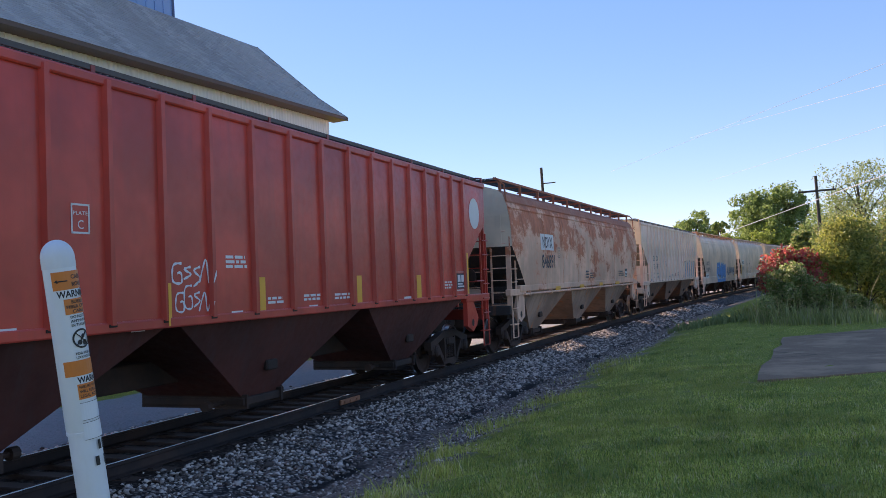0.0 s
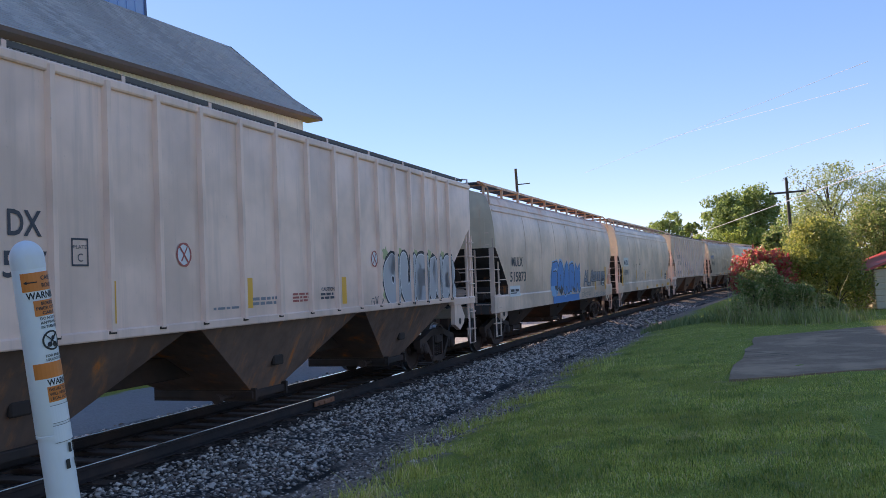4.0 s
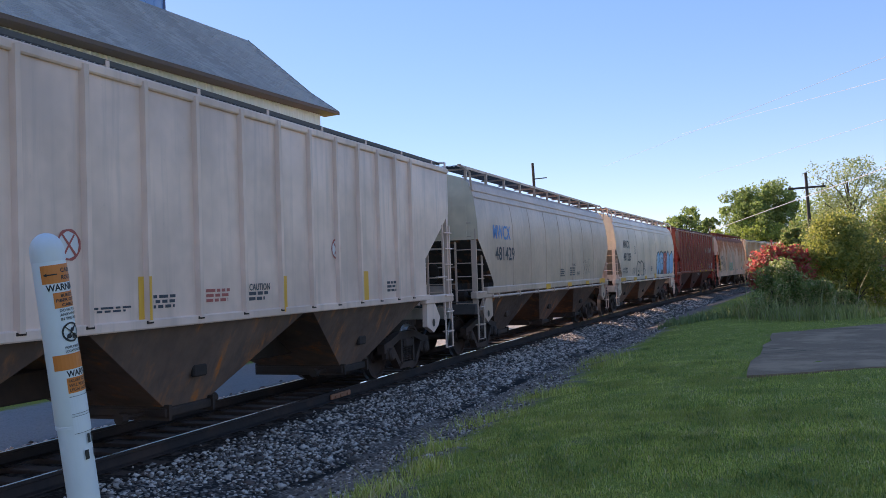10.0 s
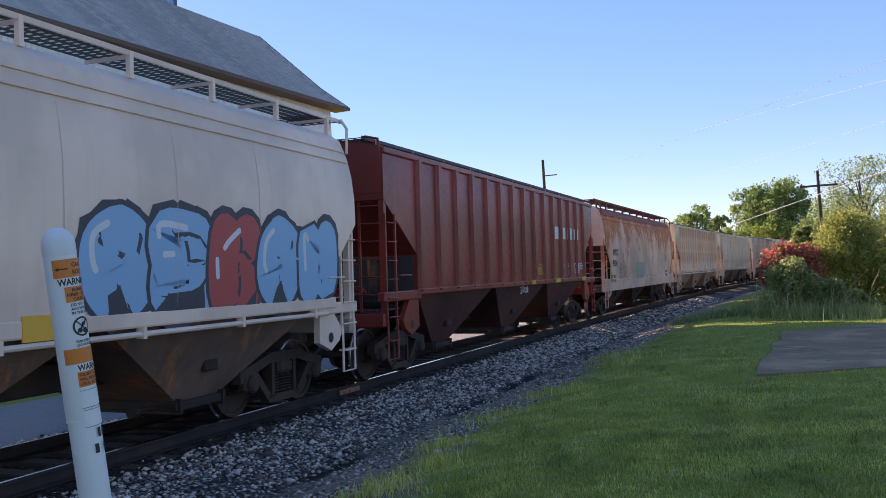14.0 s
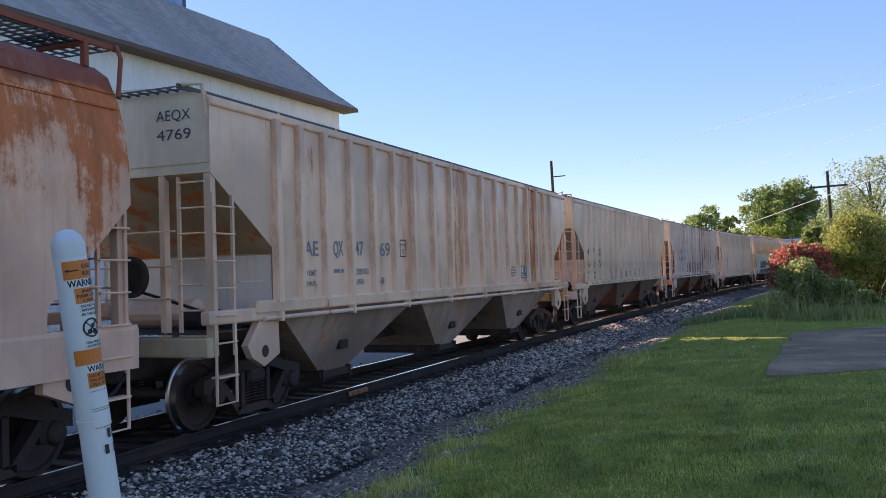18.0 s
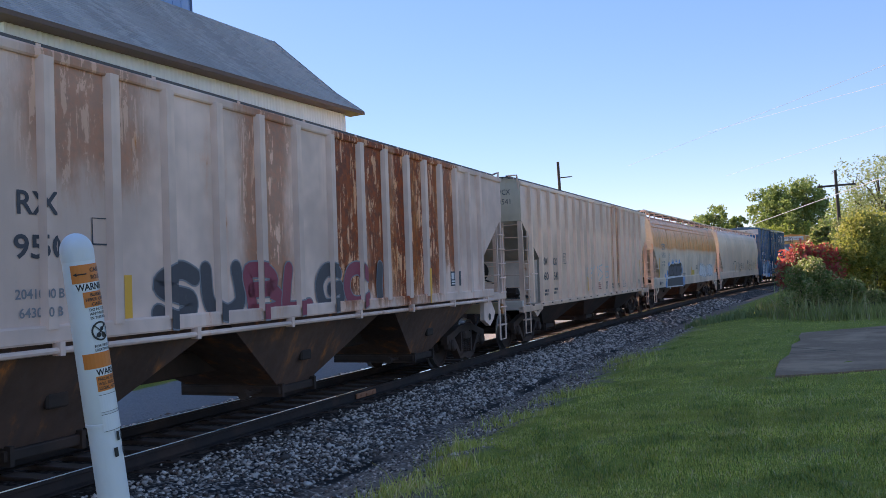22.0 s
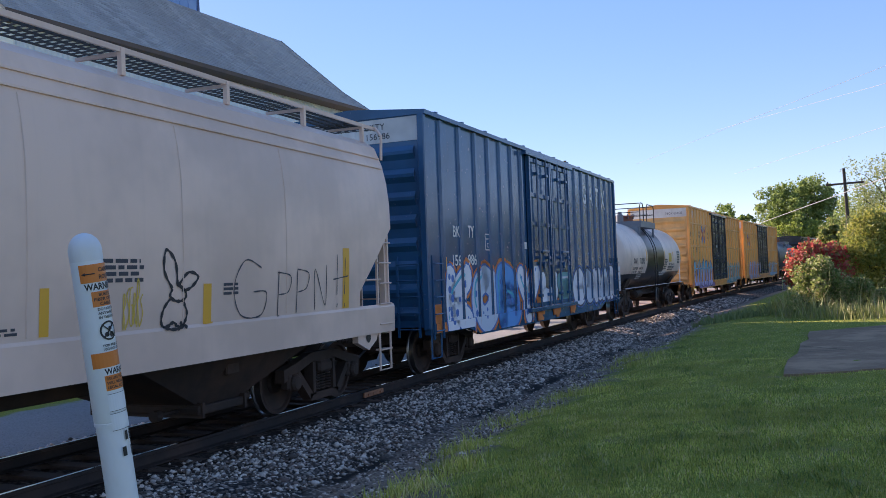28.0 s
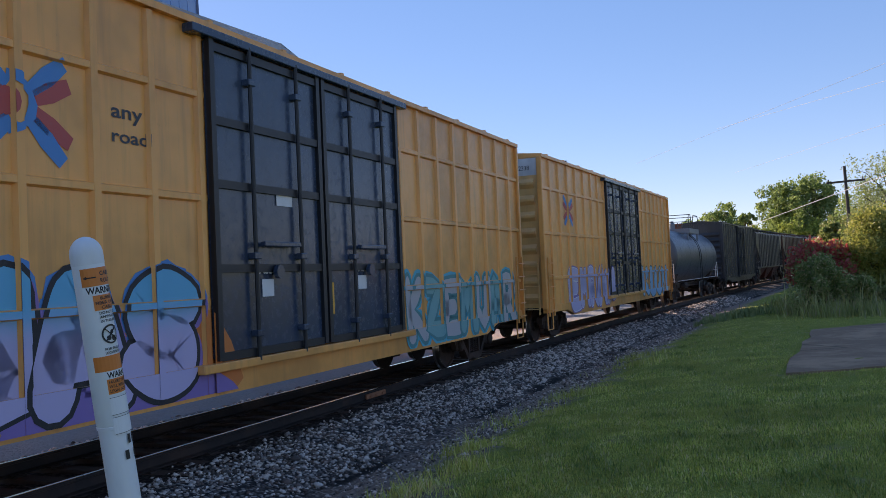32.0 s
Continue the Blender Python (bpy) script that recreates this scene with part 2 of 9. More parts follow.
# ---- mesh building ----
class Shape:
    """Vertices and faces gathered piece by piece, then made into one mesh."""

    def __init__(self):
        self.v, self.f = [], []

    def add(self, verts, faces):
        o = len(self.v)
        self.v += [tuple(p) for p in verts]
        self.f += [tuple(i + o for i in f) for f in faces]
        return self

    def box(self, x0, x1, y0, y1, z0, z1, bevel=0.0):
        if x0 > x1: x0, x1 = x1, x0
        if y0 > y1: y0, y1 = y1, y0
        if z0 > z1: z0, z1 = z1, z0
        if bevel <= 0:
            v = [(x, y, z) for z in (z0, z1) for y in (y0, y1) for x in (x0, x1)]
            return self.add(v, [(0, 2, 3, 1), (4, 5, 7, 6), (0, 1, 5, 4), (2, 6, 7, 3), (0, 4, 6, 2), (1, 3, 7, 5)])
        b = min(bevel, (x1 - x0) / 2.2, (y1 - y0) / 2.2, (z1 - z0) / 2.2)
        ring = [(x0 + b, y0), (x1 - b, y0), (x1, y0 + b), (x1, y1 - b), (x1 - b, y1), (x0 + b, y1), (x0, y1 - b), (x0, y0 + b)]
        cx, cy = (x0 + x1) / 2, (y0 + y1) / 2
        inner = [(x + (b if x < cx else -b) * 0.6, y + (b if y < cy else -b) * 0.6) for x, y in ring]
        v = [(x, y, z0) for x, y in inner] + [(x, y, z0 + b) for x, y in ring] + [(x, y, z1 - b) for x, y in ring] + [(x, y, z1) for x, y in inner]
        f = [tuple(range(7, -1, -1)), tuple(range(24, 32))]
        for r in range(3):
            f += [(r * 8 + i, r * 8 + (i + 1) % 8, r * 8 + 8 + (i + 1) % 8, r * 8 + 8 + i) for i in range(8)]
        return self.add(v, f)

    def prism(self, poly, a, b, axis="x"):
        """A polygon pushed along an axis from a to b. poly in the other two axes (y,z for x; x,z for y; x,y for z)."""
        put = {"x": lambda p, t: (t, p[0], p[1]), "y": lambda p, t: (p[0], t, p[1]), "z": lambda p, t: (p[0], p[1], t)}[axis]
        n = len(poly)
        area = sum(poly[i][0] * poly[(i + 1) % n][1] - poly[(i + 1) % n][0] * poly[i][1] for i in range(n))
        flip = (area > 0) == (axis == "y")
        if b < a:
            flip = not flip
        v = [put(p, a) for p in poly] + [put(p, b) for p in poly]
        f = [tuple(range(n - 1, -1, -1)), tuple(range(n, 2 * n))] + [(i, (i + 1) % n, n + (i + 1) % n, n + i) for i in range(n)]
        if flip:
            f = [t[::-1] for t in f]
        return self.add(v, f)

    def tube(self, pts, r, n=6, close=True):
        """A bar of radius r along a chain of points."""
        pts = [Vector(p) for p in pts]
        v, f = [], []
        up = None
        for i, p in enumerate(pts):
            d = (pts[min(i + 1, len(pts) - 1)] - pts[max(i - 1, 0)]).normalized()
            if up is None:
                up = Vector((0, 0, 1)) if abs(d.z) < 0.9 else Vector((1, 0, 0))
            side = d.cross(up).normalized()
            up = side.cross(d).normalized()
            rr = r[i] if isinstance(r, (list, tuple)) else r
            v += [p + (side * math.cos(a) + up * math.sin(a)) * rr for a in (2 * math.pi * k / n for k in range(n))]
        for i in range(len(pts) - 1):
            f += [(i * n + k, i * n + (k + 1) % n, (i + 1) * n + (k + 1) % n, (i + 1) * n + k) for k in range(n)]
        f = [t[::-1] for t in f]
        if close:
            f += [tuple(range(n)), tuple(range((len(pts) - 1) * n + n - 1, (len(pts) - 1) * n - 1, -1))]
        return self.add(v, f)

    def lathe(self, prof, axis="x", n=24, at=(0, 0, 0)):
        """A profile of (along, radius) turned about an axis."""
        v, f = [], []
        for a, r in prof:
            for k in range(n):
                c, s = math.cos(2 * math.pi * k / n) * r, math.sin(2 * math.pi * k / n) * r
                p = {"x": (a, c, s), "y": (s, a, c), "z": (c, s, a)}[axis]
                v.append((p[0] + at[0], p[1] + at[1], p[2] + at[2]))
        for i in range(len(prof) - 1):
            f += [(i * n + k, i * n + (k + 1) % n, (i + 1) * n + (k + 1) % n, (i + 1) * n + k) for k in range(n)]
        f += [tuple(range(n - 1, -1, -1)), tuple(range((len(prof) - 1) * n, len(prof) * n))]
        if prof[0][0] > prof[-1][0]:
            f = [t[::-1] for t in f]
        return self.add(v, f)

    def mesh(self, name, mat, smooth=False):
        me = bpy.data.meshes.new(name)
        me.from_pydata(self.v, [], self.f)
        me.materials.append(mat)
        if smooth:
            me.polygons.foreach_set("use_smooth", [True] * len(me.polygons))
            me.set_sharp_from_angle(angle=radians(38))
        return me


def part(name, shape, mat, parent=None, label="", smooth=False, m=None):
    """One mesh object under a thing or a part; shape may be a Shape or a finished mesh."""
    me = shape.mesh(name, mat, smooth) if isinstance(shape, Shape) else shape
    ob = new(name, me)
    if parent is not None:
        ob.parent = parent
    if m is not None:
        ob.matrix_basis = m
    if label:
        ob["label"] = label
    return ob


def empty(name, label, category, group="", kind="", m=None):
    ob = new(name)
    ob.empty_display_size = 0.3
    if m is not None:
        ob.matrix_basis = m
    return tagged(ob, label, category, group, kind)


# ---- the line of the track: a wide curve to the right; s runs along it, 0 beside the camera ----
CURVE = 0.00138
CANT = 1.8      # degrees by which the curve's banked track leans the train towards the verge
CANT_POSE = pose(0.7525, 0, 0) @ pose(0, 0, 0, 0, CANT, 0) @ pose(-0.7525, 0, 0)


def along(s, off=0.0):
    a = CURVE * s
    x, y = (1 - math.cos(a)) / CURVE, math.sin(a) / CURVE
    return x + off * math.cos(a), y - off * math.sin(a), -math.degrees(a)


def lateral(x, y):
    r = 1 / CURVE
    return r - np.hypot(x - r, y)


GROUND_LAT = [-700, -30, -9, -2.6, -1.35, 1.35, 2.55, 2.85, 3.2, 4.7, 6.0, 700]
GROUND_Z = [-0.2, -0.2, -0.26, -0.30, -0.186, -0.186, -0.40, -0.49, -0.40, -0.1, 0.0, 0.0]


def ground_z(x, y):
    return np.interp(lateral(x, y), GROUND_LAT, GROUND_Z)


def lat_mask(n, a, b):
    """Node value that rises from 0 to 1 between two distances from the track's middle."""
    r = 1 / CURVE
    dx = n.math("SUBTRACT", n.axis(0), r)
    h = n.math("SQRT", n.math("ADD", n.math("MULTIPLY", dx, dx), n.math("MULTIPLY", n.axis(1), n.axis(1))))
    return n.math("SUBTRACT", r, h)


def ground_material():
    n = Nodes("ground_grass_and_gravel")
    lat = lat_mask(n, 0, 1)
    wob = n.math("ADD", n.math("MULTIPLY", n.math("SUBTRACT", n.noise(0.9, 5, 0.7), 0.5), 2.6), n.math("MULTIPLY", n.math("SUBTRACT", n.noise(0.25, 2, 0.5), 0.5), 1.2))
    edge = n.math("ADD", lat, wob)
    stone = n.voronoi(17.0, "Color")
    cell = n.voronoi(17.0, "Distance")
    sep = n.nt.nodes.new("ShaderNodeSeparateColor")
    n.nt.links.new(stone, sep.inputs[0])
    grey = n.mix(sep.outputs[0], (0.08, 0.064, 0.055), (0.57, 0.47, 0.39))
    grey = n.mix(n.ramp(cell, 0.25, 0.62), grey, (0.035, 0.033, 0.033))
    dirt = n.mix(n.noise(26, 6, 0.7), (0.19, 0.137, 0.102), (0.52, 0.395, 0.305))
    bed = n.mix(n.math("MULTIPLY", n.ramp(edge, 2.3, 3.3), 0.65), grey, dirt)
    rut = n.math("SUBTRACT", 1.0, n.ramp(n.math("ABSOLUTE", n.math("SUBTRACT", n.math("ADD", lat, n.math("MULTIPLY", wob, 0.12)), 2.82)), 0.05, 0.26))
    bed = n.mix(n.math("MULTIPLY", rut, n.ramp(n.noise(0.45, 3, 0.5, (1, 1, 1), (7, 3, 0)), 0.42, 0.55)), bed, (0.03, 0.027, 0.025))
    oil = n.math("SUBTRACT", 1.0, n.ramp(n.math("ABSOLUTE", lat), 1.25, 1.75))
    bed = n.mix(n.math("MULTIPLY", oil, 0.8), bed, (0.045, 0.027, 0.018))
    lot = n.mix(n.noise(11, 7, 0.7), (0.20, 0.198, 0.198), (0.36, 0.355, 0.35))
    bed = n.mix(n.ramp(n.math("MULTIPLY", lat, -1.0), 2.0, 3.0), bed, lot)
    blade = n.noise(60, 4, 0.7, (1, 1, 1))
    turf = n.mix(n.noise(0.7, 4, 0.6), (0.26, 0.285, 0.040), (0.42, 0.42, 0.072))
    turf = n.mix(n.math("MULTIPLY", n.ramp(blade, 0.35, 0.6), 0.7), turf, (0.09, 0.115, 0.022))
    dry = n.ramp(n.noise(1.7, 5, 0.7, (1, 1, 1), (4, 0, 0)), 0.56, 0.72)
    turf = n.mix(n.math("MULTIPLY", dry, 0.8), turf, (0.25, 0.20, 0.11))
    col = n.mix(n.ramp(edge, 4.2, 4.9), bed, turf)
    verge = n.math("ADD", n.math("MULTIPLY", lat, -1.0), n.math("MULTIPLY", wob, 0.4))
    col = n.mix(n.ramp(verge, 6.6, 7.0), col, turf)
    bump = n.math("ADD", n.math("MULTIPLY", cell, -1.0), n.math("MULTIPLY", blade, 0.5))
    return n.finish(col, 0.92, 0.0, bump, 0.8, 0.03, Specular_IOR_Level=0.12)


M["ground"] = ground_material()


def build_ground():
    xs = np.unique(np.concatenate([np.array([-3000, -1200, -500, -250, -120, -60, -35, -20, -14]), np.arange(-11, 16, 0.3), np.array([17, 20, 26, 36, 60, 110, 220, 450, 650])]))
    ys = np.unique(np.concatenate([np.array([-1500, -500, -200, -80, -40, -20, -10]), np.arange(-6, 40, 0.4), np.arange(41, 110, 2.0), np.array([120, 150, 200, 300, 500, 900, 1800, 3500])]))
    xs = np.concatenate([xs[xs <= 650], [1500, 3000]])
    gx, gy = np.meshgrid(xs, ys)
    lat = lateral(gx, gy)
    z = np.interp(lat, GROUND_LAT, GROUND_Z)
    rng = np.random.default_rng(3)
    rough = rng.normal(0, 1, gx.shape)
    near = (gx > -11) & (gx < 16) & (gy > -6) & (gy < 40) & (np.abs(lat) > 1.4)
    z = z + np.where(near, rough * np.where(lat > 5, 0.012, 0.018), 0)
    v = np.stack([gx.ravel(), gy.ravel(), z.ravel()], 1)
    w = len(xs)
    faces = [(j * w + i, j * w + i + 1, (j + 1) * w + i + 1, (j + 1) * w + i) for j in range(len(ys) - 1) for i in range(w - 1)]
    sh = Shape()
    sh.v, sh.f = [tuple(p) for p in v], faces
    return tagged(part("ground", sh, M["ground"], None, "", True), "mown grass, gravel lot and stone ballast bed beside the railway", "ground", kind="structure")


build_ground()


def swept(profile, s0, s1, step, off=0.0):
    """A profile of (across, up) swept along the track."""
    sh = Shape()
    n = len(profile)
    ss = np.arange(s0, s1 + 0.01, step)
    for s in ss:
        for px, pz in profile:
            x, y, _ = along(s, off + px)
            sh.v.append((x, y, pz))
    for i in range(len(ss) - 1):
        sh.f += [(i * n + k, i * n + (k + 1) % n, (i + 1) * n + (k + 1) % n, (i + 1) * n + k) for k in range(n)]
    sh.f += [tuple(range(n)), tuple(range((len(ss) - 1) * n + n - 1, (len(ss) - 1) * n - 1, -1))]
    return sh


def build_track():
    track = empty("railway_track", "single railway track with rusty rails on timber ties", "railway track", kind="structure")
    prof = [(-0.068, -0.172), (0.068, -0.172), (0.068, -0.158), (0.012, -0.14), (0.012, -0.045), (0.036, -0.035), (0.036, -0.004), (-0.036, -0.004), (-0.036, -0.035), (-0.012, -0.045), (-0.012, -0.14), (-0.068, -0.158)]
    head = [(-0.030, -0.0045), (0.030, -0.0045), (0.024, 0.0), (-0.024, 0.0)]
    for off in (-0.7525, 0.7525):
        up = (0.7525 - off) * math.sin(radians(CANT))
        r = part("rail", swept([(a, b + up) for a, b in prof[::-1]], -60, 260, 4, off), M["railside"], track)
        part("rail_head", swept([(a, b + up) for a, b in head], -60, 260, 4, off), M["railtop"], r, "polished steel running surface")
    me = Shape().box(-1.3, 1.3, -0.115, 0.115, -0.36, -0.178, 0.012).mesh("tie", M["tie"])
    plate = Shape().box(-0.15, 0.15, -0.09, 0.09, -0.18, -0.164).mesh("tie_plate", M["railside"])
    for i in range(150):
        s = -8 + i * 0.54
        x, y, a = along(s)
        t = part("tie", me, None, track, m=pose(x, y, random.uniform(-0.012, 0.006), 0, 0, a + random.uniform(-0.8, 0.8)) @ CANT_POSE)
        if i < 75:
            for off in (-0.7525, 0.7525):
                part("tie_plate", plate, None, t, m=pose(off, 0, 0.002))
    x, y, a = along(13.95)
    jb = part("joint_bar", Shape().box(-0.02, 0.02, -0.36, 0.36, -0.135, -0.05, 0.01).box(0.01, 0.045, -0.05, 0.05, -0.13, -0.075, 0.01).box(0.01, 0.04, -0.25, -0.2, -0.115, -0.08).box(0.01, 0.04, 0.2, 0.25, -0.115, -0.08), plain("orange_rusty_joint_bar", (0.36, 0.15, 0.075), 0.8, 0, 0.4, 20), track, "orange-rusted rail joint bar", m=pose(along(13.95, 0.80)[0], along(13.95, 0.80)[1], 0, 0, 0, a))
    return track


build_track()


# ---- ballast stones and grass blades ----
def scatter_mesh(name, centers, sizes, template_v, template_f, mat, spin=True, flat=0.75, seed=1):
    rng = np.random.default_rng(seed)
    n, k = len(centers), len(template_v)
    tv = np.array(template_v)
    v = tv[None] * (1 + rng.uniform(-0.3, 0.3, (n, k, 1))) * sizes[:, None, None] * np.stack([np.ones(n), rng.uniform(0.6, 1.2, n), rng.uniform(0.5, 0.9, n)], 1)[:, None, :]
    a = rng.uniform(0, 6.28, n)
    b = rng.uniform(-0.6, 0.6, n)
    ca, sa, cb, sb = np.cos(a)[:, None], np.sin(a)[:, None], np.cos(b)[:, None], np.sin(b)[:, None]
    x, y, z = v[..., 0], v[..., 1], v[..., 2]
    y, z = y * cb - z * sb, y * sb + z * cb
    x, y = x * ca - y * sa, x * sa + y * ca
    v = np.stack([x, y, z], -1) + centers[:, None, :]
    tf = np.array(template_f)
    f = (tf[None] + (np.arange(n) * k)[:, None, None]).reshape(-1, tf.shape[1])
    me = bpy.data.meshes.new(name)
    me.vertices.add(n * k)
    me.vertices.foreach_set("co", v.ravel())
    me.loops.add(f.size)
    me.loops.foreach_set("vertex_index", f.ravel())
    me.polygons.add(len(f))
    me.polygons.foreach_set("loop_start", np.arange(0, f.size, tf.shape[1]))
    me.update(calc_edges=True)
    me.materials.append(mat)
    return me


def stone_material():
    n = Nodes("grey_ballast_stone")
    r = n.island()
    col = n.mix(n.ramp(r, 0.12, 0.92), (0.105, 0.079, 0.063), (0.95, 0.775, 0.645))
    col = n.mix(n.ramp(n.math("FRACT", n.math("MULTIPLY", r, 37.0)), 0.80, 0.95), col, (0.20, 0.13, 0.10))
    return n.finish(n.mix(n.math("MULTIPLY", n.noise(40, 4, 0.6), 0.4), col, (0.08, 0.075, 0.075)), 0.85, Specular_IOR_Level=0.25)


M["stone"] = stone_material()


def build_stones():
    rng = np.random.default_rng(11)
    pts, size = [], []
    for (l0, l1, s0, s1, per, sz) in [(1.3, 2.7, 4, 16, 620, 0.026), (1.3, 2.7, 16, 34, 330, 0.031), (2.7, 4.4, 4, 16, 260, 0.018), (2.7, 4.4, 16, 32, 110, 0.023),
                                      (-2.6, -1.45, 4, 26, 130, 0.036), (1.4, 2.9, 34, 60, 60, 0.05)]:
        n = int((l1 - l0) * (s1 - s0) * per)
        s, l = rng.uniform(s0, s1, n), rng.uniform(l0, l1, n) + rng.normal(0, 0.12, n)
        a = CURVE * s
        x, y = (1 - np.cos(a)) / CURVE + l * np.cos(a), np.sin(a) / CURVE - l * np.sin(a)
        z = np.interp(l, GROUND_LAT, GROUND_Z) + rng.uniform(-0.012, 0.02, n)
        pts.append(np.stack([x, y, z], 1))
        size.append(sz * rng.lognormal(0, 0.28, n))
    octa = [(1, 0, 0), (0.45, 0.8, 0.1), (-0.5, 0.85, -0.1), (-1, 0, 0.1), (-0.4, -0.9, 0), (0.5, -0.8, -0.1), (0.3, 0.2, 0.75), (-0.35, -0.1, 0.8), (0, 0, -0.8)]
    tri = [(0, 1, 6), (1, 2, 6), (2, 7, 6), (2, 3, 7), (3, 4, 7), (4, 5, 7), (5, 6, 7), (5, 0, 6), (1, 0, 8), (2, 1, 8), (3, 2, 8), (4, 3, 8), (5, 4, 8), (0, 5, 8)]
    me = scatter_mesh("ballast_stones", np.concatenate(pts), np.concatenate(size), octa, tri, M["stone"])
    tagged(new("ballast_stones", me), "loose grey crushed-stone ballast along the track", "gravel", kind="stuff")


build_stones()


def blade_material(name, a, b, dry):
    n = Nodes(name)
    r = n.island()
    col = n.mix(r, a, b)
    col = n.mix(n.ramp(n.math("FRACT", n.math("MULTIPLY", r, 23.0)), 0.82, 0.9), col, dry)
    patchy = n.ramp(n.noise(0.9, 4, 0.6), 0.38, 0.62)
    col = n.mix(n.math("MULTIPLY", patchy, 0.6), col, tuple(c * 0.55 for c in a))
    bare = n.ramp(n.noise(1.6, 5, 0.7, (1, 1, 1), (8, 2, 0)), 0.58, 0.70)
    col = n.mix(n.math("MULTIPLY", bare, 0.75), col, dry)
    return n.finish(col, 0.6, Transmission_Weight=0.0, Subsurface_Weight=0.0)


M["blade"] = blade_material("grass_blade", (0.40, 0.41, 0.065), (0.78, 0.73, 0.17), (0.80, 0.62, 0.31))
M["clump"] = blade_material("clump_blade", (0.13, 0.22, 0.035), (0.52, 0.55, 0.10), (0.62, 0.52, 0.24))
M["stalk"] = blade_material("pale_weed_stalk", (0.34, 0.36, 0.10), (0.55, 0.52, 0.22), (0.55, 0.38, 0.22))
M["weed"] = blade_material("weed_leaf", (0.24, 0.28, 0.06), (0.42, 0.42, 0.13), (0.38, 0.32, 0.18))


def blades(name, pts, height, width, mat, label, seed=5, lean=0.5):
    rng = np.random.default_rng(seed)
    n = len(pts)
    h = height * rng.lognormal(0, 0.35, n)
    a = rng.uniform(0, 6.28, n)
    t = rng.uniform(0, 6.28, n)
    l = rng.uniform(0, lean, n) * h
    w = width * rng.uniform(0.6, 1.4, n)
    side = np.stack([np.cos(a), np.sin(a), 0 * a], 1) * w[:, None] / 2
    tip = np.stack([np.cos(t) * l, np.sin(t) * l, h], 1)
    mid = tip * np.array([0.35, 0.35, 0.55])
    v = np.stack([pts - side, pts + side, pts + mid + side * 0.8, pts + mid - side * 0.8, pts + tip], 1)
    idx = np.arange(n) * 5
    quads = np.stack([idx, idx + 1, idx + 2, idx + 3], 1)
    tris = np.stack([idx + 3, idx + 2, idx + 4], 1)
    me = bpy.data.meshes.new(name)
    me.vertices.add(n * 5)
    me.vertices.foreach_set("co", v.ravel())
    loops = np.concatenate([quads.ravel(), tris.ravel()])
    me.loops.add(len(loops))
    me.loops.foreach_set("vertex_index", loops)
    me.polygons.add(2 * n)
    me.polygons.foreach_set("loop_start", np.concatenate([np.arange(n) * 4, 4 * n + np.arange(n) * 3]))
    me.update(calc_edges=True)
    me.materials.append(mat)
    return tagged(new(name, me), label, "grass", kind="stuff")


def build_grass():
    rng = np.random.default_rng(21)
    out = []
    for x0, x1, y0, y1, per in [(4.2, 9, 5, 11, 3400), (4.2, 12, 11, 17, 1500), (4.2, 13, 17, 30, 280), (4.2, 13, 30, 60, 40)]:
        n = int((x1 - x0) * (y1 - y0) * per)
        x, y = rng.uniform(x0, x1, n), rng.uniform(y0, y1, n)
        l = lateral(x, y)
        edge = 4.55 + 0.5 * np.sin(y * 1.3) * np.sin(y * 0.37 + 1) + 0.3 * np.sin(y * 3.1)
        clump = np.array([noise.noise((px * 0.9, py * 0.9, 0)) for px, py in zip(x, y)])
        edge = edge + 0.9 * np.array([noise.noise((px * 0.8, py * 0.8, 5)) for px, py in zip(x, y)])
        keep = (l > edge) & ((clump > -0.2) | (rng.uniform(0, 1, n) < 0.6))
        keep &= ~((x > 7.55 + 0.075 * (y - 14)) & (y > 14.1 + 0.4 * (x - 7.6)) & (y < 23.0))
        x, y = x[keep], y[keep]
        out.append(np.stack([x, y, ground_z(x, y)], 1))
    pts = np.concatenate(out)
    blades("grass", pts, 0.024, 0.0065, M["blade"], "short mown green grass with dry patches")
    # thicker clumps all over the lawn
    cl = []
    for k in range(620):
        cy = 5 + 19 * rng.random() ** 1.5
        cx = rng.uniform(4.6, 6 + cy * 0.42)
        if lateral(cx, cy) < 4.9 or (cx > 7.4 + 0.075 * (cy - 14) and cy > 13.9 + 0.4 * (cx - 7.6)):
            continue
        t = rng.normal(0, rng.uniform(0.05, 0.16), (int(rng.uniform(30, 90)), 2)) + (cx, cy)
        cl.append(np.stack([t[:, 0], t[:, 1], ground_z(t[:, 0], t[:, 1])], 1))
    blades("grass_clumps", np.concatenate(cl), 0.045, 0.009, M["clump"], "darker and lighter clumps in the mown grass", 14, 0.9)
    n = 2600
    tuft = []
    for cx, cy, r in [(4.55, 7.2, 0.35), (4.7, 8.2, 0.3), (4.4, 11.5, 0.5), (4.6, 13.5, 0.5), (4.9, 17.5, 0.6), (4.6, 19.5, 0.5), (4.3, 9.4, 0.25)]:
        t = rng.normal(0, r * 0.6, (n // 7, 2)) + (cx, cy)
        tuft.append(np.stack([t[:, 0], t[:, 1], ground_z(t[:, 0], t[:, 1])], 1))
    blades("grass_tufts", np.concatenate(tuft), 0.11, 0.010, M["blade"], "longer grass tufts at the edge of the gravel", 8, 0.9)


build_grass()


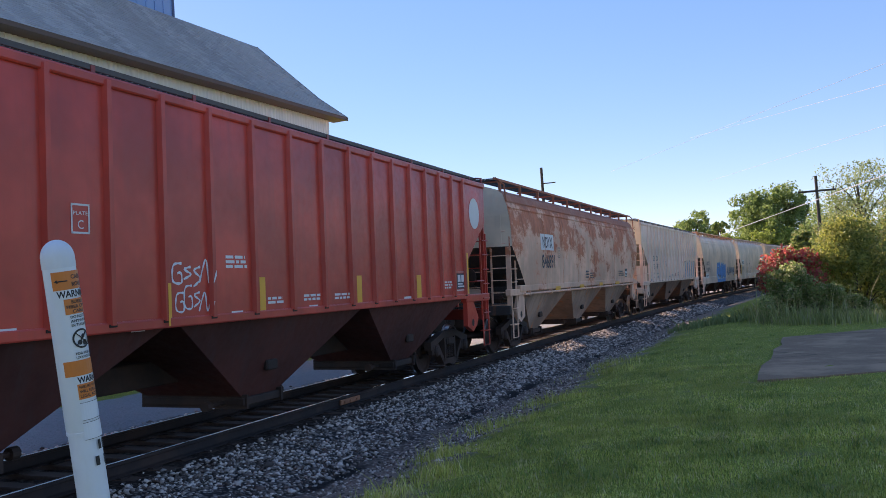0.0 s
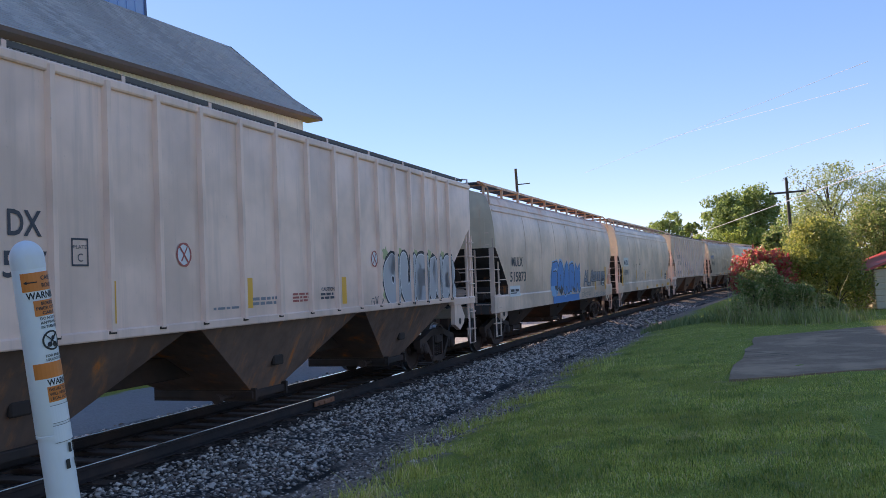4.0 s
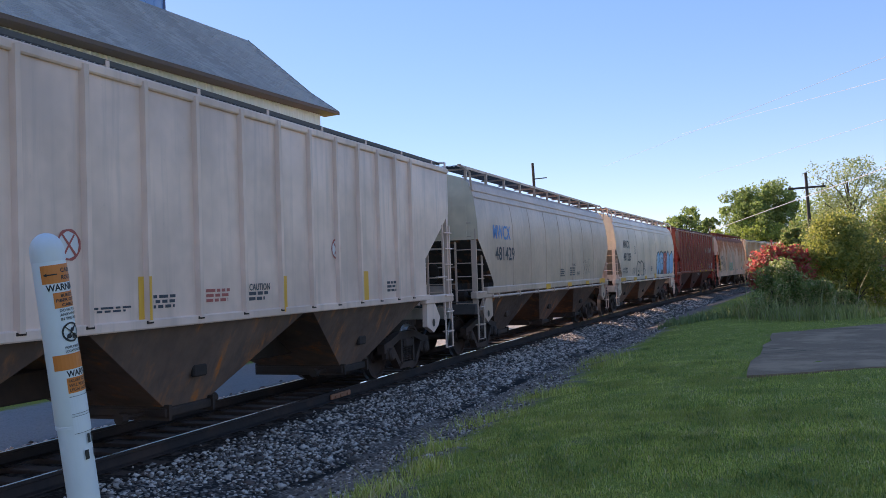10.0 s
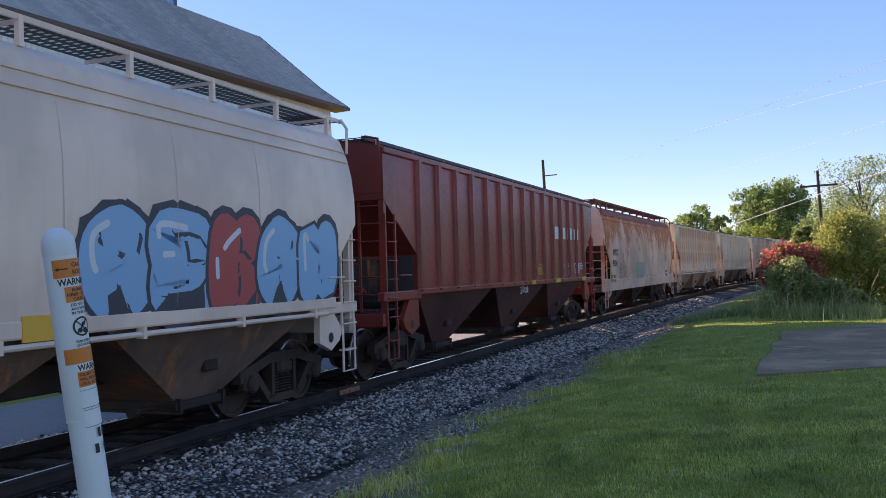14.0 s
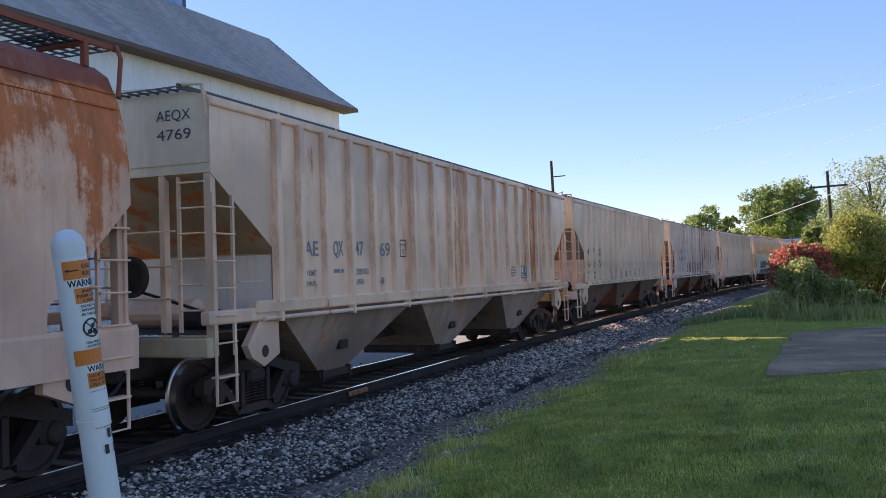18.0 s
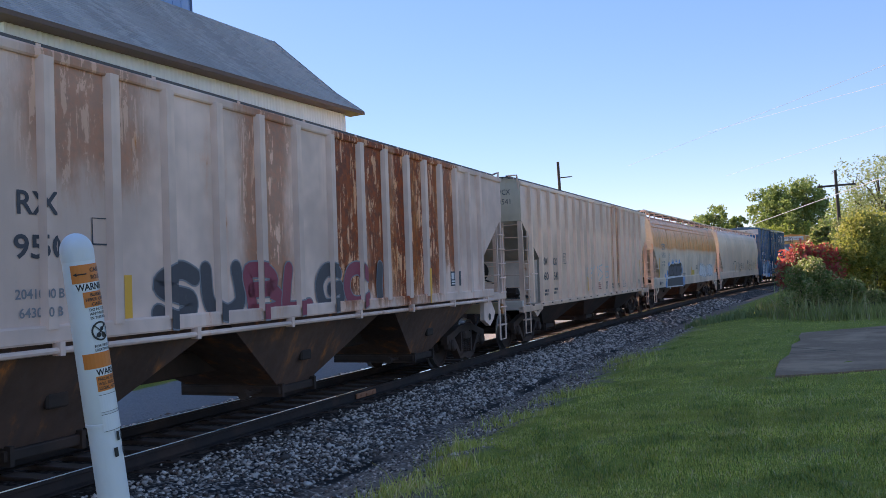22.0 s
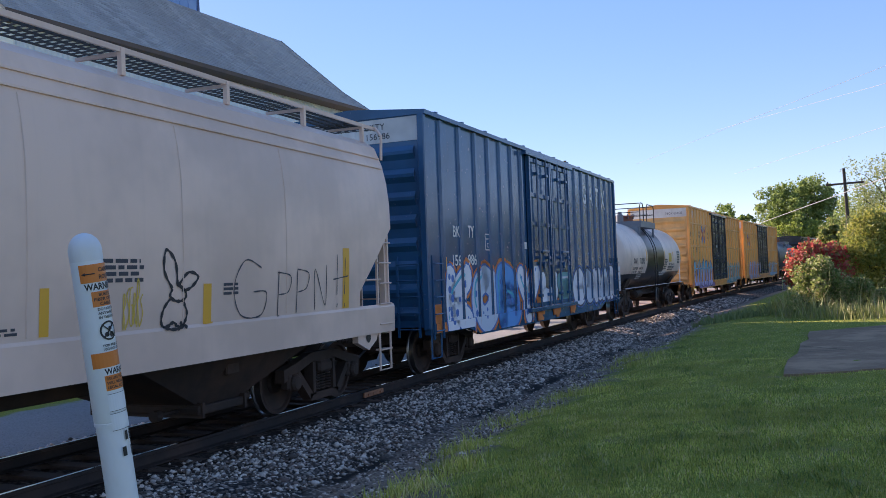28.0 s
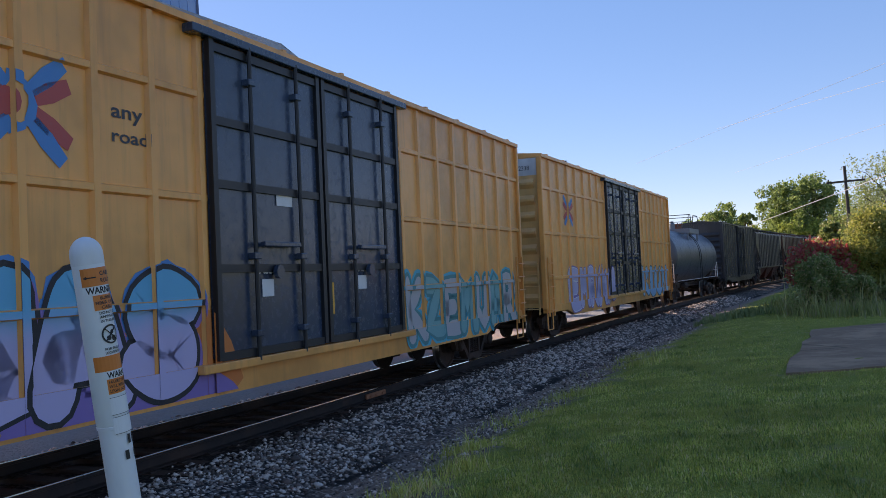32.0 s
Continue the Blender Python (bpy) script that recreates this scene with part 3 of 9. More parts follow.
def build_slab():
    n = Nodes("weathered_asphalt_drive")
    col = n.mix(n.noise(22, 6, 0.7), (0.19, 0.118, 0.072), (0.40, 0.25, 0.155))
    col = n.mix(n.ramp(n.noise(0.8, 5, 0.65), 0.45, 0.65), col, (0.46, 0.29, 0.175))
    crack = n.voronoi(0.3, "Distance", "DISTANCE_TO_EDGE")
    col = n.mix(n.math("SUBTRACT", 1.0, n.ramp(crack, 0.0, 0.007)), col, (0.05, 0.055, 0.03))
    M["slab"] = n.finish(col, 0.9, 0, n.noise(60, 4, 0.7), 0.3, 0.01, Specular_IOR_Level=0.12)
    sh = Shape()
    poly = []
    corners = [(7.62, 14.2), (9.6, 15.0), (14.0, 16.5), (19.5, 18.0), (19.0, 27.5), (13, 25.8), (10.6, 24.6), (8.25, 22.9)]
    for i, (a, b) in enumerate(zip(corners, corners[1:] + corners[:1])):
        for k in range(8):
            t = k / 8
            poly.append((a[0] + (b[0] - a[0]) * t + random.uniform(-0.07, 0.07), a[1] + (b[1] - a[1]) * t + random.uniform(-0.07, 0.07)))
    sh.prism(poly, -0.15, 0.03, "z")
    tagged(part("pavement", sh, M["slab"]), "cracked grey asphalt pad set in the grass", "pavement", kind="structure")


build_slab()


# ---- mill building beyond the track ----
def build_mill():
    yaw = -4.9
    m = pose(-7.83, 30.95, -0.3, 0, 0, yaw)
    L, W, H, RISE = 15.2, 7.25, 9.37, 3.38
    mill = empty("mill_building", "tall white corrugated-metal mill with a grey shingle gable roof", "building", m=m)
    n = Nodes("white_corrugated_siding")
    col = n.mix(n.noise(1.2, 4, 0.6, (1, 1, 0.2)), (0.60, 0.71, 0.74), (0.74, 0.83, 0.85))
    col = n.mix(n.math("MULTIPLY", n.ramp(n.noise(3, 5, 0.6, (1, 1, 0.08)), 0.5, 0.75), 0.4), col, (0.48, 0.50, 0.50))
    M["siding"] = n.finish(col, 0.5)
    n = Nodes("grey_asphalt_shingle")
    rnd = n.island()
    col = n.mix(rnd, (0.42, 0.38, 0.345), (0.70, 0.64, 0.58))
    col = n.mix(n.noise(50, 4, 0.7), col, (0.27, 0.27, 0.27))
    M["shingle"] = n.finish(n.mix(n.math("MULTIPLY", n.ramp(n.noise(0.5, 4, 0.6), 0.45, 0.7), 0.3), col, (0.46, 0.45, 0.43)), 0.9, 0, n.noise(70, 3, 0.6), 0.4, 0.01, Specular_IOR_Level=0.2)
    M["trim"] = plain("brown_painted_trim", (0.11, 0.075, 0.055), 0.6)
    # corrugated wall towards the track: a waved sheet with thickness
    sh = Shape()
    k = int(L / 0.045)
    wave = [(-L * i / k, 0.018 * math.cos(i * 0.045 / 0.17 * 2 * math.pi)) for i in range(k + 1)]
    outer = [(0.02 + w, y) for y, w in wave]
    sh.prism(outer + [(-0.12, -L), (-0.12, 0)], 0.0, H, "z")
    part("wall_track_side", sh, M["siding"], mill)
    for y0, y1, nm in ((-0.12, 0, "wall_gable_far"), (-L, -L + 0.12, "wall_gable_near")):
        g = Shape().prism([(-0.12, 0), (-0.12, H), (-W / 2, H + RISE - 0.1), (-W + 0.12, H), (-W + 0.12, 0)], y0, y1, "y")
        part(nm, g, M["siding"], mill)
    part("wall_back", Shape().box(-W, -W + 0.12, -L, 0, 0, H), M["siding"], mill)
    # roof deck with a slight flare at the eave, then shingle courses
    over = 0.58
    eave = (0.55, H - 0.22)
    prof = [(eave[0], eave[1]), (-0.7, H + 0.72), (-W / 2, H + RISE)]
    deck = []
    for x, z in prof:
        deck.append((x, z))
    mirror = [(-W - x, z) for x, z in prof[::-1][1:]]
    top = deck + mirror
    under = [(x, z - 0.08) for x, z in top[::-1]]
    roof = part("roof", Shape().prism(top + under, -L - over, over, "y"), M["shingle"], mill, "grey asphalt-shingle roof")
    part("fascia_board", Shape().box(eave[0] - 0.01, eave[0] + 0.045, -L - over, over, eave[1] - 0.13, eave[1] - 0.005), M["trim"], mill, "brown eave board")
    part("soffit", Shape().box(-0.1, eave[0] - 0.012, -L - over + 0.01, over - 0.01, eave[1] - 0.12, eave[1] - 0.09), M["trim"], mill)
    # courses
    for a, b in zip(prof[:-1], prof[1:]):
        d = Vector((b[0] - a[0], b[1] - a[1]))
        ln = d.length
        d.normalize()
        nrm = Vector((-d.y, d.x)) * (1 if d.x < 0 else -1)
        nrm = Vector((abs(nrm.x), abs(nrm.y)))
        c = int(ln / 0.16)
        for i in range(c):
            p = Vector(a) + d * (ln * i / c)
            q = Vector(a) + d * (ln * (i + 1) / c + 0.02)
            sh = Shape()
            y = -L - over
            while y < over - 0.05:
                y2 = min(y + random.choice((0.28, 0.33, 0.38)), over)
                lift = random.uniform(0.012, 0.022)
                v = [p + nrm * lift, q + nrm * 0.008]
                sh.add([(v[0].x, y, v[0].y), (v[0].x, y2 - 0.006, v[0].y), (v[1].x, y2 - 0.006, v[1].y), (v[1].x, y, v[1].y), (p.x, y, p.y), (p.x, y2 - 0.006, p.y)], [(0, 1, 2, 3), (4, 5, 1, 0)])
                y = y2
            part("shingle_course", sh, M["shingle"], roof)
    for y in (over,):
        for a, b in ((prof[0], prof[1]), (prof[1], prof[2])):
            part("rake_board", Shape().prism([(a[0], a[1] - 0.11), (a[0], a[1] + 0.03), (b[0], b[1] + 0.03), (b[0], b[1] - 0.11)], y, y + 0.035, "y"), M["trim"], mill)
    # blue metal tower rising behind the ridge
    n = Nodes("blue_ribbed_metal")
    M["bluemetal"] = n.finish(n.mix(n.noise(2, 4, 0.6), (0.20, 0.34, 0.62), (0.26, 0.42, 0.70)), 0.4)
    tower = empty("elevator_tower", "blue metal-clad grain elevator tower behind the mill roof", "tower", m=m)
    tw = Shape()
    k = 40
    tw.box(-W / 2 - 3.6, -W / 2 - 0.35, -9.5, -4.05, 0.0, H + 8)
    part("cladding", tw, M["bluemetal"], tower)
    rib = Shape().box(-W / 2 - 0.352, -W / 2 - 0.318, -0.03, 0.03, 3.0, H + 8).mesh("seam_rib", M["bluemetal"])
    for i in range(13):
        part("seam_rib", rib, None, tower, m=pose(0, -4.1 - i * 0.44, 0))
    part("corner_trim", Shape().box(-W / 2 - 0.42, -W / 2 - 0.30, -4.12, -4.0, 3.0, H + 8), plain("dark_blue_trim", (0.05, 0.09, 0.2), 0.5), tower)


build_mill()


# ---- rolling stock: shared running gear ----
def wheelset_mesh():
    sh = Shape()
    for sx in (-1, 1):
        prof = [(0.66, 0.05), (0.66, 0.41), (0.668, 0.487), (0.695, 0.487), (0.705, 0.46), (0.80, 0.452), (0.806, 0.40), (0.77, 0.385), (0.745, 0.30), (0.73, 0.16), (0.79, 0.14), (0.79, 0.05)]
        sh.lathe([(sx * a, r) for a, r in prof], "x", 28)
    sh.lathe([(-0.98, 0.07), (0.98, 0.07)], "x", 12)
    me = sh.mesh("wheelset", M["wheel"], True)
    me.materials.append(M["tread"])
    per = 11 * 28 + 2
    for w in (0, 1):
        for ring in (2, 3, 4):
            for k in range(28):
                me.polygons[w * per + ring * 28 + k].material_index = 1
    return me


def sideframe_mesh():
    """A cast truck side: arched top member, sagging bottom member, columns and journal pedestals."""
    sh = Shape()
    x0, x1 = 0.93, 1.08
    top = [(-1.14, 0.50), (-1.14, 0.66), (-0.85, 0.72), (-0.40, 0.84), (0.40, 0.84), (0.85, 0.72), (1.14, 0.66), (1.14, 0.50), (1.0, 0.56), (0.82, 0.60), (0.36, 0.71), (-0.36, 0.71), (-0.82, 0.60), (-1.0, 0.56)]
    n = len(top)
    # as convex strips
    for a, b, c, d in (((-1.14, 0.48), (-1.14, 0.66), (-0.80, 0.73), (-0.80, 0.58)), ((-0.80, 0.58), (-0.80, 0.73), (-0.38, 0.84), (-0.38, 0.70)), ((-0.38, 0.70), (-0.38, 0.84), (0.38, 0.84), (0.38, 0.70)), ((0.38, 0.70), (0.38, 0.84), (0.80, 0.73), (0.80, 0.58)), ((0.80, 0.58), (0.80, 0.73), (1.14, 0.66), (1.14, 0.48)),
                       ((-0.82, 0.57), (-0.70, 0.60), (-0.34, 0.22), (-0.42, 0.15)), ((0.34, 0.22), (0.70, 0.60), (0.82, 0.57), (0.42, 0.15)), ((-0.42, 0.13), (-0.42, 0.24), (0.42, 0.24), (0.42, 0.13))):
        sh.prism([a, b, c, d], x0, x1, "x")
    for y in (-0.34, 0.26):
        sh.box(x0, x1, y, y + 0.08, 0.22, 0.72)
    for y in (-0.89, 0.89):
        sh.box(x0 + 0.02, x1 + 0.02, y - 0.17, y + 0.17, 0.36, 0.58, 0.03)
        sh.lathe([(x1 + 0.0, 0.13), (x1 + 0.05, 0.12), (x1 + 0.08, 0.09), (x1 + 0.085, 0.03)], "x", 16, (0, y, 0.457))
    return sh.mesh("side_frame", M["bogie"])


def spring_mesh():
    sh = Shape()
    for y in (-0.17, 0.0, 0.17):
        for i in range(7):
            z = 0.26 + i * 0.042
            sh.lathe([(z, 0.055), (z + 0.01, 0.075), (z + 0.022, 0.075), (z + 0.03, 0.055)], "z", 10, (1.0, y, 0))
    return sh.mesh("spring_group", M["bogie"])


def bolster_mesh():
    sh = Shape()
    sh.box(-1.12, 1.12, -0.2, 0.2, 0.52, 0.70, 0.04)
    sh.box(-0.35, 0.35, -0.3, 0.3, 0.68, 0.86, 0.03)
    for y in (-0.42, 0.42):
        sh.box(-0.85, 0.85, y - 0.05, y + 0.05, 0.34, 0.46, 0.02)
        for x in (-0.74, 0.74):
            sh.box(x - 0.06, x + 0.06, y + (-0.1 if y < 0 else 0.02), y + (-0.02 if y < 0 else 0.1), 0.3, 0.58)
    return sh.mesh("bogie", M["bogie"])


GEAR = {"wheelset": wheelset_mesh(), "side": sideframe_mesh(), "spring": spring_mesh(), "bolster": bolster_mesh()}
TURN = pose(0, 0, 0, 0, 0, 180)
WHEELSETS = []


def bogie(car, y):
    b = part("bogie", GEAR["bolster"], None, car, m=pose(0, y, 0))
    for m in (Matrix(), TURN):
        part("side_frame", GEAR["side"], None, b, m=m)
        part("spring_group", GEAR["spring"], None, b, m=m)
    for dy in (-0.89, 0.89):
        WHEELSETS.append((part("wheelset", GEAR["wheelset"], None, b, m=pose(0, dy, 0.457)), dy))


def coupler(car, y, d):
    sh = Shape()
    sh.box(-0.07, 0.07, y - d * 1.1, y - d * 0.28, 0.80, 0.94, 0.02)
    sh.box(-0.13, 0.15, y - d * 0.32, y - d * 0.06, 0.74, 1.0, 0.05)
    sh.box(0.02, 0.16, y - d * 0.12, y + d * 0.03, 0.76, 0.98, 0.04)
    part("coupler", sh, M["bogie"], car)
    h = Shape().tube([(0.3, y - d * 0.75, 0.85), (0.32, y - d * 0.5, 0.62), (0.3, y - d * 0.2, 0.48), (0.2, y - d * 0.02, 0.5)], 0.025, 6)
    part("brake_hose", h, M["black"], car)


# ---- lettering and spray paint on a side; xs(z) is the distance of the surface from the car's middle ----
FONT_CACHE = {}


def text_mesh(s, offset=0.0, spacing=1.0, shear=0.0):
    key = (s, offset, spacing, shear)
    if key not in FONT_CACHE:
        cu = bpy.data.curves.new("lettering", "FONT")
        cu.body, cu.size, cu.offset, cu.space_character, cu.shear = s, 1.0, offset, spacing, shear
        cu.resolution_u = 3
        ob = bpy.data.objects.new("lettering", cu)
        me = ob.to_mesh()
        v = [tuple(p.co) for p in me.vertices]
        f = [tuple(p.vertices) for p in me.polygons]
        ob.to_mesh_clear()
        bpy.data.objects.remove(ob)
        bpy.data.curves.remove(cu)
        FONT_CACHE[key] = (v, f)
    return FONT_CACHE[key]


def letters(parent, s, y, z, size, mat, xs, width=None, name="lettering", offset=0.0, lift=0.005, end=None, spacing=1.0, shear=0.0, squeeze=1.0):
    """Text on the side, or with end = (y plane, x of its start) on the end that faces back along the track."""
    v, f = text_mesh(s, offset, spacing, shear)
    if not v:
        return None
    w = max(p[0] for p in v) or 1
    k = width / w if width else size * squeeze
    sh = Shape()
    if end is None:
        sh.v = [(xs(z + p[1] * size) + lift, y + p[0] * k, z + p[1] * size) for p in v]
        sh.f = list(f)
    else:
        sh.v = [(end[1] + p[0] * k, end[0] - lift, z + p[1] * size) for p in v]
        sh.f = list(f)
    return part(name, over_posts(parent, sh) if end is None else sh, mat, parent)


def ribbon(sh, pts, w, xs, lift):
    """A painted stroke through (y, z) points."""
    o = len(sh.v)
    pts = [Vector(p) for p in pts]
    for i, p in enumerate(pts):
        d = pts[min(i + 1, len(pts) - 1)] - pts[max(i - 1, 0)]
        d = Vector((-d.y, d.x)).normalized() if d.length > 1e-6 else Vector((0, 1))
        ww = w * (0.75 + 0.25 * math.sin(i * 1.7))
        for sgn in (1, -1):
            q = p + d * ww * 0.5 * sgn
            sh.v.append((xs(q.y) + lift, q.x, q.y))
    sh.f += [(o + 2 * i, o + 2 * i + 1, o + 2 * i + 3, o + 2 * i + 2) for i in range(len(pts) - 1)]


def smooth_path(pts, n=6, closed=False):
    """A rounded path through points (Catmull-Rom)."""
    out, k = [], len(pts)
    P = [Vector(p) for p in pts]
    g = (lambda i: P[i % k]) if closed else (lambda i: P[max(0, min(k - 1, i))])
    for i in range(k if closed else k - 1):
        a, b, c, d = g(i - 1), g(i), g(i + 1), g(i + 2)
        for j in range(n):
            t = j / n
            out.append(0.5 * ((2 * b) + (c - a) * t + (2 * a - 5 * b + 4 * c - d) * t * t + (3 * b - a - 3 * c + d) * t ** 3))
    if not closed:
        out.append(P[-1])
    return [(p.x, p.y) for p in out]


def blob(sh, pts, xs, lift):
    o = len(sh.v)
    cy, cz = sum(p[0] for p in pts) / len(pts), sum(p[1] for p in pts) / len(pts)
    sh.v.append((xs(cz) + lift, cy, cz))
    for y, z in pts:
        sh.v.append((xs(z) + lift, y, z))
    n = len(pts)
    sh.f += [(o, o + 1 + i, o + 1 + (i + 1) % n) for i in range(n)]


def block(car, y0, y1, z0, z1, mat, xs, name="marking", lift=0.004):
    """A painted rectangle that follows the side."""
    sh = Shape()
    k = 6
    for i in range(k + 1):
        z = z0 + (z1 - z0) * i / k
        sh.v += [(xs(z) + lift, y0, z), (xs(z) + lift, y1, z)]
    sh.f = [(2 * i, 2 * i + 1, 2 * i + 3, 2 * i + 2) for i in range(k)]
    return part(name, sh, mat, car)


def bars(car, y, z, w, rows, mat, xs, h=0.05, lift=0.005, name="stencil_lines", seed=0):
    """Small print too small to read: rows of bars."""
    rng = random.Random(seed + int(y * 10))
    sh = Shape()
    for r in range(rows):
        yy = y
        end = y + w * rng.uniform(0.75, 1.0)
        while yy < end:
            ln = rng.uniform(0.06, 0.2)
            zz = z - r * h * 1.6
            y2 = min(yy + ln, end)
            o = len(sh.v)
            sh.v += [(xs(zz) + lift, yy, zz), (xs(zz) + lift, y2, zz), (xs(zz + h) + lift, y2, zz + h), (xs(zz + h) + lift, yy, zz + h)]
            sh.f.append((o, o + 1, o + 2, o + 3))
            yy = y2 + 0.035
    return part(name, sh, mat, car)


def plate_frame(car, y, z, s, mat, xs, text=True):
    """A small outlined square with a letter, the clearance plate mark."""
    sh = Shape()
    for a, b, c, d in ((0, s, 0, .02), (0, s, s * 1.2 - .02, s * 1.2), (0, .02, 0, s * 1.2), (s - .02, s, 0, s * 1.2)):
        o = len(sh.v)
        sh.v += [(xs(z + c) + 0.005, y + a, z + c), (xs(z + c) + 0.005, y + b, z + c), (xs(z + d) + 0.005, y + b, z + d), (xs(z + d) + 0.005, y + a, z + d)]
        sh.f.append((o, o + 1, o + 2, o + 3))
    part("plate_mark", sh, mat, car)
    if text:
        letters(car, "PLATE", y + 0.1 * s, z + 0.75 * s, 0.22 * s, mat, xs, 0.8 * s)
        letters(car, "C", y + 0.33 * s, z + 0.2 * s, 0.5 * s, mat, xs, 0.33 * s)


# ---- covered hopper cars ----
def ladder(car, x, y0, y1, z0, z1, n, mat, normal="x", r=0.013):
    """Two stiles with rungs, on the side (normal x) or on the end (normal y)."""
    st = Shape()
    if normal == "x":
        for y in (y0, y1):
            st.box(x - 0.012, x + 0.022, y - 0.022, y + 0.022, z0, z1)
    else:
        for y in (y0, y1):
            st.box(y - 0.022, y + 0.022, x - 0.022, x + 0.012, z0, z1)
    la = part("ladder", st, mat, car)
    rung = Shape()
    if normal == "x":
        rung.tube([(x + 0.03, y0, 0), (x + 0.055, y0 + 0.02, 0), (x + 0.055, y1 - 0.02, 0), (x + 0.03, y1, 0)], r, 6)
    else:
        rung.tube([(y0, x - 0.03, 0), (y0 + 0.02, x - 0.055, 0), (y1 - 0.02, x - 0.055, 0), (y1, x - 0.03, 0)], r, 6)
    me = rung.mesh("rung", mat)
    for i in range(n):
        part("rung", me, None, la, m=pose(0, 0, z0 + (z1 - z0) * (i + 0.5) / n))
    return la


def grating(y0, y1, x0, x1, z, cell=0.10):
    sh = Shape()
    k = max(2, int((x1 - x0) / 0.15))
    for i in range(k + 1):
        x = x0 + (x1 - x0) * i / k
        sh.box(x - 0.004, x + 0.004, y0, y1, z - 0.025, z)
    c = int((y1 - y0) / cell)
    for i in range(c + 1):
        y = y0 + (y1 - y0) * i / c
        sh.box(x0, x1, y - 0.005, y + 0.005, z - 0.016, z)
    return sh


RIBS = {}


def hopper(sp):
    """A covered hopper car: sp names its style ('rib' or 'smooth'), length between coupler faces, paints and fittings."""
    HB = sp["half"]            # half length of the upper body
    L = 2 * HB + 1.74
    z0, zt = sp.get("z0", 1.45), sp.get("zt", 4.2)
    body_m, hop_m, end_m = sp["paint"], sp["hop"], sp.get("end", sp["paint"])
    car = empty(sp["name"], sp["label"], "freight car", "cars of the freight train")
    rib = sp["style"] == "rib"
    tip_m = sp.get("tip", M["endpale"])
    if rib:
        prof = [(1.50, z0), (1.50, z0 + 0.9), (1.50, 2.9), (1.50, zt - 0.12), (1.47, zt), (0.9, zt + 0.13), (0.0, zt + 0.2)]
        cut_hi, cut_lo, cut_in = 3.25, 2.28, 1.42
    else:
        prof = [(1.535, z0), (1.555, 1.8), (1.575, 2.2), (1.58, 2.7), (1.57, 3.15), (1.53, 3.5), (1.47, 3.8), (1.36, zt - 0.1), (1.2, zt + 0.02), (0.85, zt + 0.13), (0.0, zt + 0.18)]
        cut_hi, cut_lo, cut_in = sp.get("cut", (2.75, 1.72, 1.12))

    zz = [p[1] for p in prof]
    xx = [p[0] for p in prof]

    def xs(z):
        return float(np.interp(z, zz[:-2], xx[:-2])) if z < zt else xx[-3]

    def yend(z):
        if z >= cut_hi:
            # ends of the smooth cars curve inward a little towards the roof
            return HB - (0 if rib else 0.10 * max(0, (z - 3.4)) ** 1.5)
        if z >= cut_lo:
            return HB - cut_in * (cut_hi - z) / (cut_hi - cut_lo)
        return HB - cut_in - (0 if rib else 0.0)

    # skin with end sheets; extra rows where the end is cut away
    zs = sorted(set([p[1] for p in prof] + [z for z in (cut_lo, cut_hi, (cut_lo + cut_hi) / 2) if z0 < z < zt]))
    cols = 12
    rows = []
    for z in zs:
        x = float(np.interp(z, zz, xx))
        rows.append((x, z, yend(z)))
    sh = Shape()
    n = cols + 1
    for side in (1, -1):
        o = len(sh.v)
        for x, z, ye in rows:
            for c in range(n):
                sh.v.append((side * x, -ye + 2 * ye * c / cols, z))
        for r in range(len(rows) - 1):
            for c in range(cols):
                q = (o + r * n + c, o + r * n + c + 1, o + (r + 1) * n + c + 1, o + (r + 1) * n + c)
                sh.f.append(q if side == 1 else q[::-1])
    body = part("body", sh, body_m, car, smooth=True)
    body.data.set_sharp_from_angle(angle=radians(25))
    # ends and slope sheets
    for d in (-1, 1):
        e = Shape()
        for x, z, ye in rows:
            e.v += [(x - 0.004, d * (ye - 0.002), z), (-x + 0.004, d * (ye - 0.002), z)]
        for r in range(len(rows) - 1):
            q = (2 * r, 2 * r + 1, 2 * r + 3, 2 * r + 2)
            e.f.append(q if d == 1 else q[::-1])
        hi = [r for r in range(len(rows) - 1) if rows[r][1] >= cut_hi - 0.01]
        up = Shape()
        for r in hi:
            up.add([e.v[2 * r + k] for k in ((0, 1, 2, 3) if r == hi[0] else (2, 3))], [])
            j = 2 * (r - hi[0])
            q = (j, j + 1, j + 3, j + 2)
            up.f.append(q if d == 1 else q[::-1])
        e.f = [e.f[r] for r in range(len(rows) - 1) if r not in hi]
        e.v = e.v[:2 * (hi[0] + 1)]
        part("end_sheet", up, tip_m, car)
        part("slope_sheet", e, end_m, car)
        if rib:
            part("end_panel", Shape().box(-1.47, 1.47, d * (HB + 0.002), d * (HB + 0.012), cut_hi + 0.12, zt - 0.06), tip_m, car)
        else:
            part("end_panel", Shape().box(-1.3, 1.3, d * (yend(3.5) + 0.002), d * (yend(3.5) + 0.012), cut_hi + 0.06, 3.55), tip_m, car)
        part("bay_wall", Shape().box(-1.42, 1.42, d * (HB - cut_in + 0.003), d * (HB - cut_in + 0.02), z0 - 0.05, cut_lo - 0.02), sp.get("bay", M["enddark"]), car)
    part("belly", Shape().box(-1.46, 1.46, -HB + cut_in + 0.02, HB - cut_in - 0.02, z0 - 0.01, z0 + 0.05), M["under"], car)
